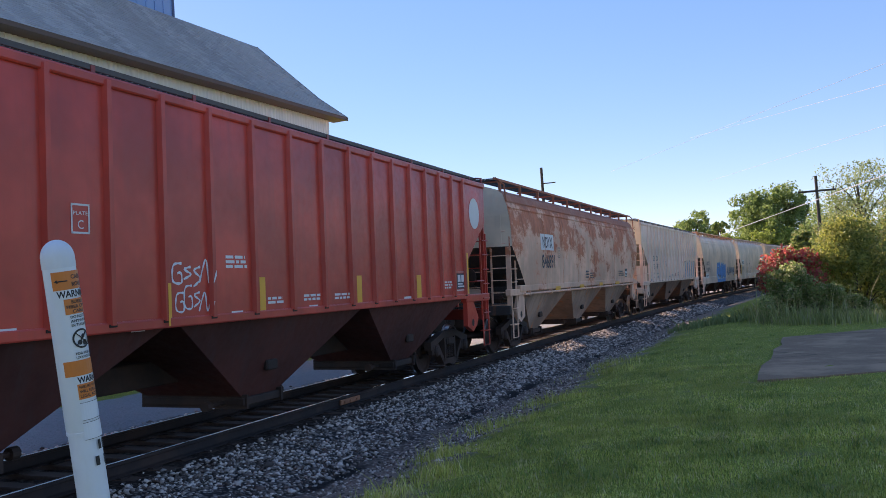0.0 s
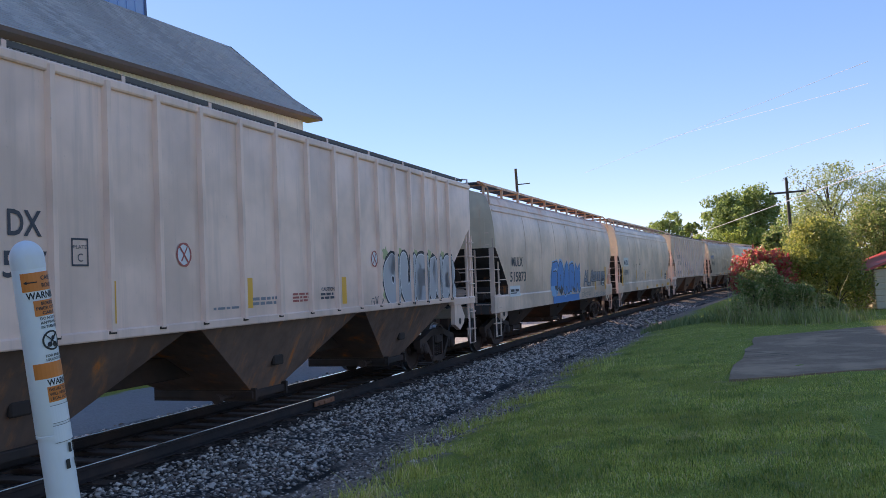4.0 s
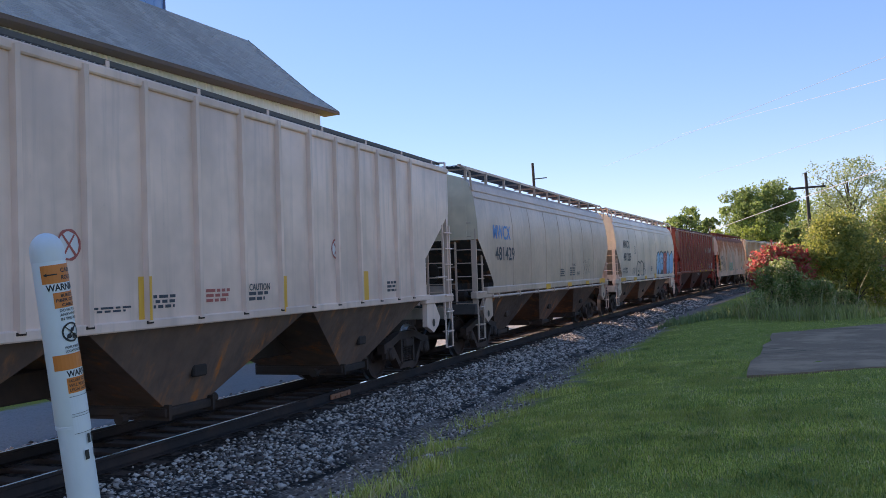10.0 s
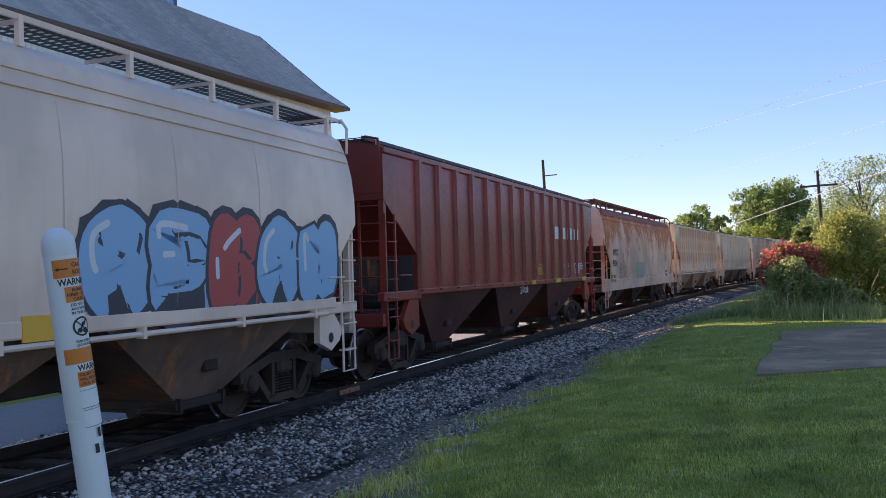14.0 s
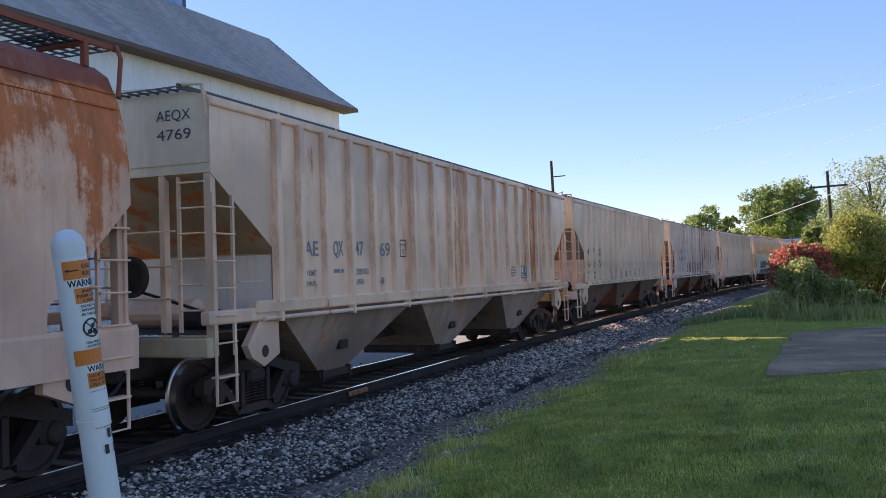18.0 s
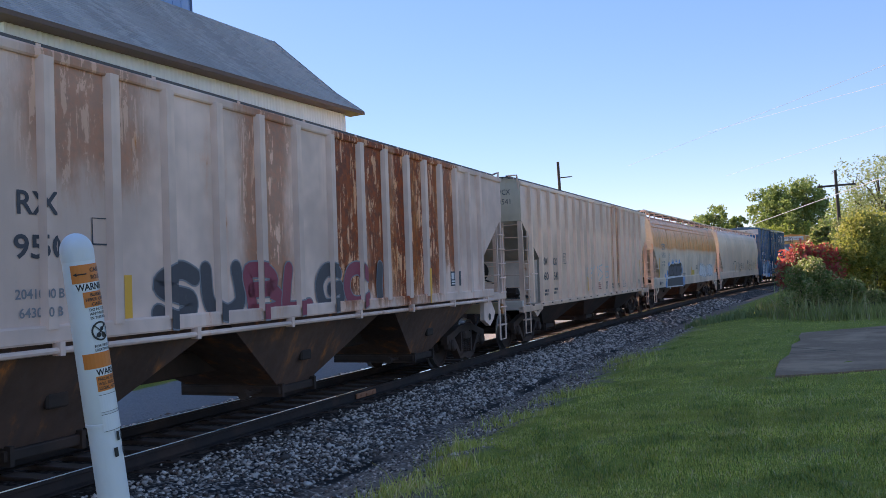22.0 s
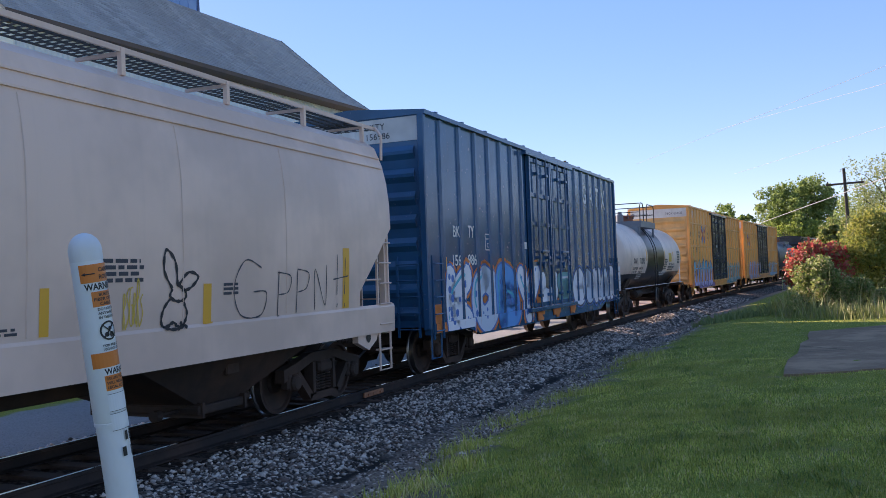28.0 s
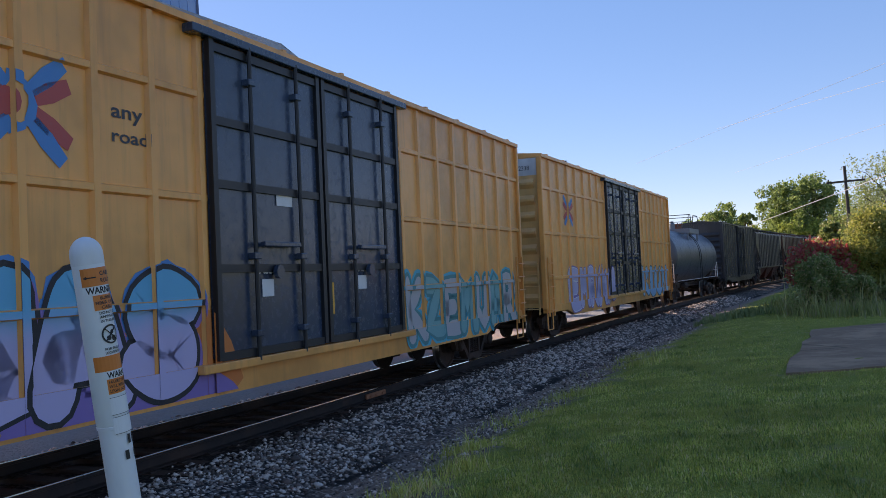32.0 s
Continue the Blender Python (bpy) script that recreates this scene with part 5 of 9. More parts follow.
        bogie(car, yb)
    # dome platform with rails and ladder
    zp, pc, ph = zc + R + 0.04, sp.get("deck", 0.0), 1.46
    deck = part("dome_platform", grating(pc - ph, pc + ph, -1.22, 1.22, zp - 0.03, 0.16), M["tankgrey"], car)
    for x0, x1, y0, y1 in ((1.20, 1.26, -ph, ph), (-1.26, -1.20, -ph, ph), (-1.20, 1.20, -ph, -ph + 0.06), (-1.20, 1.20, ph - 0.06, ph)):
        part("platform_beam", Shape().box(x0, x1, pc + y0, pc + y1, zp - 0.26, zp, 0.008), M["tankgrey"], deck)
    for y in (-ph + 0.06, ph - 0.06):
        for x in (1.16, -1.16):
            part("platform_leg", Shape().box(x - 0.035, x + 0.035, pc + y - 0.05, pc + y + 0.05, zc + math.sqrt(R * R - 1.2 * 1.2) - 0.02, zp - 0.1), M["tankgrey"], deck)
    top = zp + 0.74
    for x in (1.22, -1.22):
        for ya, yb in ((-ph + 0.03, -0.74), (-0.12, ph - 0.03)):
            e = min(0.16, (yb - ya) / 3)
            part("handrail", Shape().tube(smooth3([(x, pc + ya, zp - 0.1), (x, pc + ya, top - e), (x, pc + ya + e, top), (x, pc + yb - e, top), (x, pc + yb, top - e), (x, pc + yb, zp - 0.1)]), 0.021, 6), M["black"], deck)
    for y in (-ph + 0.03, ph - 0.03):
        for z, r in ((top - 0.02, 0.021), (zp + 0.36, 0.017)):
            part("handrail", Shape().tube([(1.22, pc + y, z), (-1.22, pc + y, z)], r, 6), M["black"], deck)
    man = part("manway", Shape().lathe([(zp - 0.3, 0.48), (zp + 0.26, 0.48), (zp + 0.27, 0.54), (zp + 0.33, 0.54), (zp + 0.36, 0.2)], "z", 28, (0, pc + 0.55, 0)), M["rustyred"], deck)
    for k in range(8):
        a = 2 * math.pi * k / 8
        part("swing_bolt", Shape().box(0.50 * math.cos(a) - 0.03, 0.50 * math.cos(a) + 0.03, pc + 0.55 + 0.50 * math.sin(a) - 0.03, pc + 0.55 + 0.50 * math.sin(a) + 0.03, zp + 0.20, zp + 0.40, 0.006), M["tankgrey"], man)
    part("safety_valve", Shape().lathe([(zp - 0.2, 0.15), (zp + 0.30, 0.15), (zp + 0.36, 0.09), (zp + 0.44, 0.09)], "z", 16, (0.25, pc - 0.85, 0)), M["tankgrey"], deck)
    part("unloading_valve", Shape().lathe([(zp - 0.2, 0.11), (zp + 0.24, 0.11), (zp + 0.26, 0.05)], "z", 16, (-0.35, pc - 0.35, 0)), M["rustyred"], deck)
    lad = Shape()
    arc = [(math.cos(a) * (R + 0.14), zc + math.sin(a) * (R + 0.14)) for a in np.linspace(radians(70), radians(5), 9)]
    path = arc + [(R + 0.16, 1.6), (R + 0.12, 1.0), (R + 0.1, 0.55)]
    yl = pc - 0.45
    for y in (yl - 0.24, yl + 0.24):
        lad.tube([(x, y, z) for x, z in path], 0.018, 6)
    la = part("ladder", lad, M["black"], car)
    for i in range(11):
        t = i / 10 * (len(path) - 1)
        k = min(int(t), len(path) - 2)
        x = path[k][0] + (path[k + 1][0] - path[k][0]) * (t - k)
        z = path[k][1] + (path[k + 1][1] - path[k][1]) * (t - k)
        part("rung", Shape().tube([(x, yl - 0.24, z), (x, yl + 0.24, z)], 0.013, 6), M["black"], la)
    part("bottom_outlet", Shape().lathe([(zc - R - 0.42, 0.12), (zc - R - 0.4, 0.2), (zc - R + 0.1, 0.2)], "z", 16).box(-0.3, 0.3, -0.3, 0.3, zc - R - 0.18, zc - R - 0.1), M["under"], car)
    part("brake_gear", Shape().lathe([(-0.5, 0.05), (-0.45, 0.16), (0.45, 0.16), (0.5, 0.05)], "y", 12, (0.9, -1.8, 0.85)).tube([(0.9, -1.3, 0.85), (0.7, 2.5, 0.8)], 0.02, 6), M["under"], car)
    xs = lambda z: math.sqrt(max(0.01, R * R - (z - zc) ** 2)) + (0.009 if z < 1.70 else 0.0)
    RIBS[car.name] = ([], 0.0, [])
    return car, xs, HT


def smooth3(pts):
    """Cuts the corners of a bar's path."""
    P = [Vector(p) for p in pts]
    out = [P[0]]
    for a, b, c in zip(P, P[1:], P[2:]):
        for t in (0.8, 0.93):
            out.append(a.lerp(b, t))
        for t in (0.07, 0.2):
            out.append(b.lerp(c, t))
    return out + [P[-1]]


# ---- paints of the train ----
WHITE = (0.60, 0.54, 0.51)
M["red"] = paint("red_oxide_car_paint", (0.62, 0.068, 0.042), 0.0, seed=1, fade=0.16, grime=0.3)
M["darkred"] = paint("dark_red_car_paint", (0.30, 0.040, 0.028), 0.0, seed=2, fade=0.16, grime=0.3)
M["ndyx"] = paint("tan_paint_with_rust_bloom", (0.849, 0.522, 0.353), 0.0, seed=3, stain=(0.64, 0.195, 0.090), stain_z=2.62, tall=1.7, crown=(0.40, 0.15, 0.09), weights=(0.40, 4.2, 0.25, 2.2))
M["crdx"] = paint("chalky_white_paint", (0.896, 0.630, 0.502), 0.0, seed=4, fade=0.08)
M["crdx2"] = paint("chalky_white_paint_b", (0.896, 0.635, 0.507), 0.0, seed=5, fade=0.08)
M["mulx"] = paint("grey_white_paint_with_orange_roof_stain", (0.812, 0.581, 0.450), 0.0, seed=6, stain=(0.80, 0.30, 0.09), stain_z=4.0, ragged=0.5)
M["mulx2"] = paint("light_grey_paint", (0.840, 0.613, 0.485), 0.0, seed=7, stain=(0.50, 0.36, 0.27), stain_z=4.25, ragged=0.4)
M["mwgrey"] = paint("warm_grey_paint", (0.658, 0.462, 0.353), 0.0, seed=8, fade=0.06)
M["mwwhite"] = paint("clean_white_paint", (0.900, 0.667, 0.529), 0.0, seed=9, fade=0.05, grime=0.15)
M["mwrust"] = paint("white_paint_bleeding_rust", (0.900, 0.545, 0.378), 0.0, seed=10, stain=(0.72, 0.185, 0.050), stain_z=2.62, ragged=0.9, crown=(0.26, 0.075, 0.055), weights=(0.6, 3.2, 1.7, 2.6))
M["aeox"] = paint("cream_paint_with_rust_runs", (0.900, 0.585, 0.401), 0.12, seed=11, grime=0.2, runs=((-0.55, 0.42, 1.5, 4.3, 0.75), (5.0, 0.75, 1.5, 4.3, 1.0), (1.4, 0.25, 2.2, 4.3, 0.35), (-2.8, 0.4, 1.5, 4.3, 0.4)))
M["mw46"] = paint("cream_white_paint", (0.900, 0.613, 0.427), 0.05, seed=12, grime=0.25, runs=((4.6, 0.6, 2.2, 4.3, 0.5), (-2.0, 1.0, 2.6, 4.3, 0.3), (2.6, 0.5, 2.6, 4.3, 0.35)))
M["ifrx"] = paint("peeling_white_paint_over_rust", (0.900, 0.650, 0.530), 0.02, seed=13, grime=0.25, speck=1.0, runs=((0.85, 0.5, 1.5, 4.3, 1.0), (1.9, 0.6, 1.5, 4.3, 1.0), (2.97, 0.55, 1.4, 4.3, 1.1), (3.95, 0.65, 1.5, 4.3, 1.0), (5.0, 0.55, 1.9, 4.3, 0.9), (-1.4, 0.6, 1.6, 4.3, 0.6), (-4.5, 0.8, 2.9, 4.3, 0.5)))
M["mw4605"] = paint("pale_white_paint", (0.900, 0.597, 0.435), 0.0, seed=14, grime=0.15, runs=((2.35, 0.62, 1.1, 4.3, 1.1), (3.7, 0.2, 3.4, 4.3, 0.4)))
M["cefx"] = paint("white_paint_orange_upper", (0.792, 0.613, 0.499), 0.0, seed=15, stain=(0.93, 0.33, 0.085), stain_z=2.66, ragged=0.35, weights=(2.2, 1.6, 0.3, 0.6))
M["newwhite"] = paint("smooth_pale_paint", (0.840, 0.603, 0.482), 0.0, seed=16, fade=0.03, grime=0.10)
M["boxblue"] = paint("dark_blue_car_paint", (0.020, 0.105, 0.225), 0.0, seed=17, fade=0.12, grime=0.2, rough=0.16)
M["boxyellow"] = paint("yellow_car_paint", (0.88, 0.39, 0.100), 0.0, seed=18, fade=0.1)
M["tbdoor"] = paint("blue_grey_plug_door_paint", (0.045, 0.070, 0.115), 0.0, seed=19, rough=0.22)
M["tbend"] = paint("yellow_end_paint", (0.76, 0.45, 0.17), 0.0, seed=20)
M["tbtop"] = paint("white_end_panel", (0.66, 0.66, 0.66), 0.0, seed=21)
M["tankwhite"] = paint("white_tank_paint", (0.900, 0.720, 0.610), 0.0, seed=22, fade=0.04, rough=0.4)
M["tankblack"] = plain("glossy_black_tank_paint", (0.018, 0.02, 0.026), 0.28, 0, 0.1, 4, 0.05)
M["tankdark"] = paint("slate_tank_paint", (0.06, 0.075, 0.10), 0.0, seed=23, rough=0.35)
M["tankgrey"] = plain("grey_platform_steel", (0.20, 0.22, 0.25), 0.5, 0.3)
M["rustyred"] = plain("rusty_red_fitting", (0.28, 0.10, 0.06), 0.7)
M["coal"] = paint("black_car_paint", (0.035, 0.036, 0.042), 0.0, seed=24, fade=0.2)
M["brown"] = paint("brown_car_paint", (0.12, 0.06, 0.045), 0.0, seed=25)
M["hoptan"] = paint("dirty_tan_hopper_sheet", (0.17, 0.105, 0.075), 0.2, seed=26, fade=0.25, rough=0.6, grime=0.8)
M["hopbrown"] = paint("grimy_brown_hopper_sheet", (0.115, 0.065, 0.045), 0.1, seed=27, fade=0.25, rough=0.6, grime=0.8)
# base far darker than the red body paint, with grime streaks over it
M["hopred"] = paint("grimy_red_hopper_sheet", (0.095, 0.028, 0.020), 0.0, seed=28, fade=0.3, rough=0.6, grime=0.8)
M["hoplight"] = paint("light_hopper_sheet", (0.40, 0.28, 0.205), 0.2, seed=29, fade=0.25, rough=0.6, grime=0.8)
M["endlow"] = paint("light_grey_bay_wall", (0.74, 0.62, 0.52), 0.04, seed=33, fade=0.2)
# near-black brown for the slope sheets and bay walls of some hoppers
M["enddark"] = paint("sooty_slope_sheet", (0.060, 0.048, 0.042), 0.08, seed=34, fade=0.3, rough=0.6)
M["endpale"] = paint("pale_end_sheet", (0.88, 0.70, 0.50), 0.03, seed=35, fade=0.1, grime=0.4)
M["endgrey"] = paint("dirty_grey_end_sheet", (0.52, 0.44, 0.36), 0.05, seed=30, fade=0.25)
M["endtan"] = paint("stained_cream_end_sheet", (0.56, 0.44, 0.28), 0.62, seed=31, fade=0.25)
M["g_blue"] = decal("blue_spray", (0.07, 0.26, 0.58))
M["g_lblue"] = decal("light_blue_spray", (0.28, 0.50, 0.72))
M["g_cyan"] = decal("cyan_spray", (0.05, 0.42, 0.55))
M["g_purple"] = decal("purple_spray", (0.26, 0.17, 0.44))
M["g_lilac"] = decal("lilac_spray", (0.50, 0.46, 0.66))
M["g_grey"] = decal("grey_spray", (0.27, 0.28, 0.32))
M["g_dark"] = decal("charcoal_spray", (0.06, 0.062, 0.075))
M["g_silver"] = decal("silver_spray", (0.45, 0.45, 0.47), 0.35)
M["g_red"] = decal("red_spray", (0.55, 0.09, 0.08))
M["g_orange"] = decal("orange_spray", (0.70, 0.20, 0.04))
M["g_yellow"] = decal("yellow_spray", (0.72, 0.47, 0.07))
M["g_lime"] = decal("faded_lime_spray", (0.44, 0.45, 0.22))
M["g_black"] = decal("black_spray", (0.02, 0.02, 0.025))
M["g_faint"] = decal("faded_pale_cyan_spray", (0.58, 0.60, 0.57))
M["g_ice"] = decal("ice_blue_spray", (0.58, 0.66, 0.76))
M["g_white"] = decal("white_spray", (0.72, 0.72, 0.74))
M["g_teal"] = decal("teal_spray", (0.06, 0.25, 0.26))
M["g_sky"] = decal("sky_blue_spray", (0.09, 0.34, 0.72))
M["g_charcoal"] = decal("slate_spray", (0.085, 0.09, 0.125))
M["g_slate"] = decal("dark_slate_spray", (0.050, 0.055, 0.075))
M["g_coal"] = decal("coal_grey_spray", (0.022, 0.023, 0.030))
M["g_pencil"] = decal("thin_grey_marker", (0.20, 0.19, 0.20))
M["g_rust"] = decal("bare_rusted_steel", (0.055, 0.026, 0.016), 0.85)
M["g_frost"] = decal("frost_white_spray", (0.80, 0.80, 0.84))
M["g_mid"] = decal("cobalt_spray", (0.06, 0.17, 0.47))
M["g_teal2"] = decal("pale_teal_spray", (0.17, 0.40, 0.40))
M["g_wine"] = decal("wine_spray", (0.30, 0.05, 0.08))


# ---- the consist, from the car beside the camera at the start to the last one seen ----
JOINTS = [0.6, 19.4, 39.6, 58.8, 77.7, 96.3, 114.7, 132.0, 149.1, 167.3, 185.7, 203.9, 222.1, 240.6, 258.4, 279.0, 300.2, 317.4, 331.1, 352.0, 372.3, 387.5, 403.5, 419.5, 436.0, 453.0, 470.0]


# where each car's body begins and ends, from the middle between its couplers
ENDS = {0: (-7.90, 9.89), 1: (-7.78, 10.00), 2: (-8.21, 9.40), 3: (-7.88, 9.10), 4: (-7.86, 8.45), 5: (-8.43, 8.50), 6: (-7.62, 7.80), 7: (-7.70, 8.25), 8: (-8.10, 8.80), 9: (-7.73, 8.25), 10: (-8.52, 8.80), 11: (-8.25, 8.60), 12: (-8.13, 8.70), 13: (-7.91, 8.76), 14: (-9.08, 10.15), 15: (-9.30, 9.98)}


MADE, DY = {}, {}


def span(i):
    return JOINTS[i + 1] - JOINTS[i]


def body(i):
    """Half length of a car's body and how far its middle lies from the car's own."""
    a, b = ENDS.get(i, (0.62 - span(i) / 2, span(i) / 2 - 0.62))
    return dict(half=(b - a) / 2, dy=(a + b) / 2)


def add(i, made, dy=0.0):
    car = made[0]
    for ob in car.children:
        ob.matrix_basis = pose(0, dy, 0) @ ob.matrix_basis
    far = {16: 0.265, 17: 0.53, 18: 0.93}.get(i, 1.05 if i > 18 else 0.0)
    couple(car, JOINTS[i] + far, JOINTS[i + 1] + far)
    MADE[i] = made
    DY[i] = dy
    return made


def hop(i, **sp):
    b = body(i)
    return add(i, hopper(dict(sp, **b)), b["dy"])


def consist():
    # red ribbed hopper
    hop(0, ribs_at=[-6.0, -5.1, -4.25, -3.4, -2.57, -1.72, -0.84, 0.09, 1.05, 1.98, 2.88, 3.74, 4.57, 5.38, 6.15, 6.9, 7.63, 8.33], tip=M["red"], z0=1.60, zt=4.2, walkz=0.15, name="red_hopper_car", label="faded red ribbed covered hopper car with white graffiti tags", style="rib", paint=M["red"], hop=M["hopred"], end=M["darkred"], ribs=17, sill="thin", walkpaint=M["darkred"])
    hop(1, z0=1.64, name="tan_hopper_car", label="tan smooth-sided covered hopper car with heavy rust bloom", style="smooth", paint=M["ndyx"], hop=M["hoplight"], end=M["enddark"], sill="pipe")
    hop(2, ribs_at=[-6.75, -5.9, -5.07, -4.24, -3.44, -2.6, -1.75, -0.85, 0.09, 1.04, 1.97, 2.86, 3.72, 4.55, 5.35, 6.15, 6.93, 7.7], bay=M["endlow"], z0=1.52, zt=4.27, walkz=0.15, name="white_hopper_car", label="chalky white ribbed covered hopper car", style="rib", paint=M["crdx"], hop=M["hoptan"], end=M["endgrey"], ribs=17)
    hop(3, name="grey_hopper_car", label="grey-white smooth-sided covered hopper car with rust-stained roof edge", style="smooth", paint=M["mulx"], hop=M["under"], end=M["enddark"], sill="deep", low=0.5)
    hop(4, name="grey_hopper_car", label="light grey smooth-sided covered hopper car", style="smooth", paint=M["mulx2"], hop=M["under"], end=M["enddark"], sill="deep", low=0.5)
    hop(5, ribs_at=[-7.09, -6.38, -5.6, -4.79, -3.97, -3.13, -2.26, -1.35, -0.42, 0.55, 1.48, 2.37, 3.22, 4.04, 4.83, 5.6, 6.33], bay=M["endlow"], z0=1.53, zt=4.25, walkz=0.15, name="white_hopper_car", label="chalky white ribbed covered hopper car", style="rib", paint=M["crdx2"], hop=M["hoptan"], end=M["endgrey"], ribs=17)
    hop(6, z0=1.52, name="grey_hopper_car", label="warm grey smooth-sided covered hopper car", style="smooth", paint=M["mwgrey"], hop=M["hopbrown"], end=M["enddark"], sill="pipe")
    hop(7, bay=M["endlow"], z0=1.50, name="white_hopper_car", label="clean white smooth-sided covered hopper car", style="smooth", paint=M["mwwhite"], hop=M["hoptan"], end=M["endgrey"], sill="pipe")
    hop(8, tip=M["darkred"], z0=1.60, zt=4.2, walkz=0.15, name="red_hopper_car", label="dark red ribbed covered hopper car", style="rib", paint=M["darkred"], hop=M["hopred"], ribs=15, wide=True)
    hop(9, name="rusty_hopper_car", label="white smooth-sided covered hopper car bleeding rust", style="smooth", paint=M["mwrust"], hop=M["under"], end=M["enddark"], sill="deep")
    hop(10, bay=M["endlow"], z0=1.55, ribs_at=[-7.1, -6.5, -5.8, -5.0, -4.2, -3.4, -2.55, -1.62, -0.7, 0.24, 1.16, 2.14, 3.02, 3.85, 4.69, 5.55, 6.28, 6.99], walkz=0.10, name="cream_hopper_car", label="cream ribbed covered hopper car with rust runs", style="rib", paint=M["aeox"], hop=M["hoplight"], end=M["endtan"], ribs=15, wide=True, sill="pipe")
    hop(11, bay=M["endlow"], z0=1.47, ribs_at=[-7.0, -6.24, -5.54, -4.69, -3.9, -3.01, -2.14, -1.22, -0.4, 0.4, 1.22, 2.14, 3.01, 3.9, 4.69, 5.54, 6.24, 7.0], walkz=0.10, name="cream_hopper_car", label="cream white ribbed covered hopper car", style="rib", paint=M["mw46"], hop=M["hoptan"], end=M["endgrey"], ribs=16, wide=True)
    hop(12, z0=1.50, ribs_at=[-7.1, -6.35, -5.6, -4.8, -3.95, -3.1, -2.2, -1.3, -0.4, 0.56, 1.51, 2.4, 3.29, 4.09, 4.85, 5.66, 6.4, 7.1], walkz=0.10, name="rusty_hopper_car", label="peeling white ribbed covered hopper car eaten by rust", style="rib", paint=M["ifrx"], hop=M["hopbrown"], end=M["endtan"], ribs=16, wide=True, sill="pipe")
    hop(13, bay=M["endlow"], ribs_at=[-7.25, -6.42, -5.55, -4.65, -3.75, -2.9, -2.05, -1.24, -0.38, 0.71, 1.64, 2.51, 3.44, 4.38, 5.31, 6.33, 7.33], walkz=0.10, z0=1.10, zt=4.27, name="white_hopper_car", label="pale white ribbed covered hopper car", style="rib", paint=M["mw4605"], hop=M["under"], end=M["endgrey"], ribs=14, wide=True)
    hop(14, walkpaint=M["mwwhite"], bay=M["endlow"], name="white_hopper_car", label="white smooth-sided covered hopper car with orange upper staining", style="smooth", paint=M["cefx"], hop=M["hopbrown"], end=M["endgrey"], sill="deep")
    hop(15, name="white_hopper_car", label="new pale smooth-sided covered hopper car", style="smooth", paint=M["newwhite"], hop=M["under"], end=M["endgrey"], sill="deep")
    add(16, boxcar(dict(name="blue_box_car", label="dark blue ribbed box car with colourful graffiti", zt=5.0, len=span(16), half=7.93, paint=M["boxblue"], endpaint=M["boxblue"], doorpaint=M["boxblue"], toppaint=M["tbtop"], door=(-1.92, 1.78), leaves=2, posts=[-7.15, -6.2, -5.32, -4.52, -3.76, -2.98, -2.25, 2.74, 3.58, 4.40, 5.18, 5.96, 6.74, 7.5])))
    add(17, tankcar(dict(name="white_tank_car", label="white tank car with a black middle band", len=span(17), half=6.4, paint=M["tankwhite"], band=(-1.9, 1.7), deck=-0.55)))
    for i in (18, 19):
        add(i, boxcar(dict(name="yellow_box_car", label="yellow tall box car with dark plug doors and graffiti", len=span(i), zt=5.03, half=9.35, paint=M["boxyellow"], endpaint=M["tbend"], doorpaint=M["tbdoor"], toppaint=M["tbtop"], door=(-2.55, 2.55), leaves=2, plug=True, bands=(4.15, 2.95, 1.75), posts=[-8.6, -7.75, -6.9, -6.05, -5.15, -4.25, -3.43, -2.62, 2.75, 3.55, 4.4, 5.25, 6.1, 6.95, 7.8, 8.65])))
    add(20, tankcar(dict(name="slate_tank_car", label="dark slate tank car", len=span(20), half=6.6, paint=M["tankdark"])))
    add(21, boxcar(dict(name="black_box_car", label="black ribbed box car with white graffiti", len=span(21), half=7.3, zt=4.5, paint=M["coal"], endpaint=M["coal"], doorpaint=M["coal"], toppaint=M["coal"], door=(-1.4, 1.4), posts=[-6.6 + 0.9 * k for k in range(6)] + [2.1 + 0.9 * k for k in range(6)])))
    for i, m in ((22, "coal"), (23, "brown"), (24, "brown"), (25, "darkred")):
        hop(i, tip=M[m], name="dark_hopper_car", label="dark weathered ribbed hopper car far down the train", style="rib", paint=M[m], hop=M["hopred"], end=M["coal"], ribs=14)


consist()


# ---- lettering, stencils and graffiti on the cars ----
def clipped(sh, y0, y1, dx, ax=1):
    """The part of a painted shape between two planes across the car (ax 1) or two heights (ax 2), moved out by dx."""
    out = Shape()
    for f in sh.f:
        poly = [sh.v[i] for i in f]
        if max(p[ax] for p in poly) < y0 or min(p[ax] for p in poly) > y1:
            continue
        for lim, sgn in ((y0, 1), (y1, -1)):
            res = []
            for a, b in zip(poly, poly[1:] + poly[:1]):
                ia, ib = (a[ax] - lim) * sgn >= 0, (b[ax] - lim) * sgn >= 0
                if ia:
                    res.append(a)
                if ia != ib:
                    t = (lim - a[ax]) / (b[ax] - a[ax])
                    res.append(tuple(a[k] + (b[k] - a[k]) * t for k in range(3)))
            poly = res
            if len(poly) < 3:
                break
        if len(poly) >= 3:
            out.add([(p[0] + dx, p[1], p[2]) for p in poly], [tuple(range(len(poly)))])
    return out


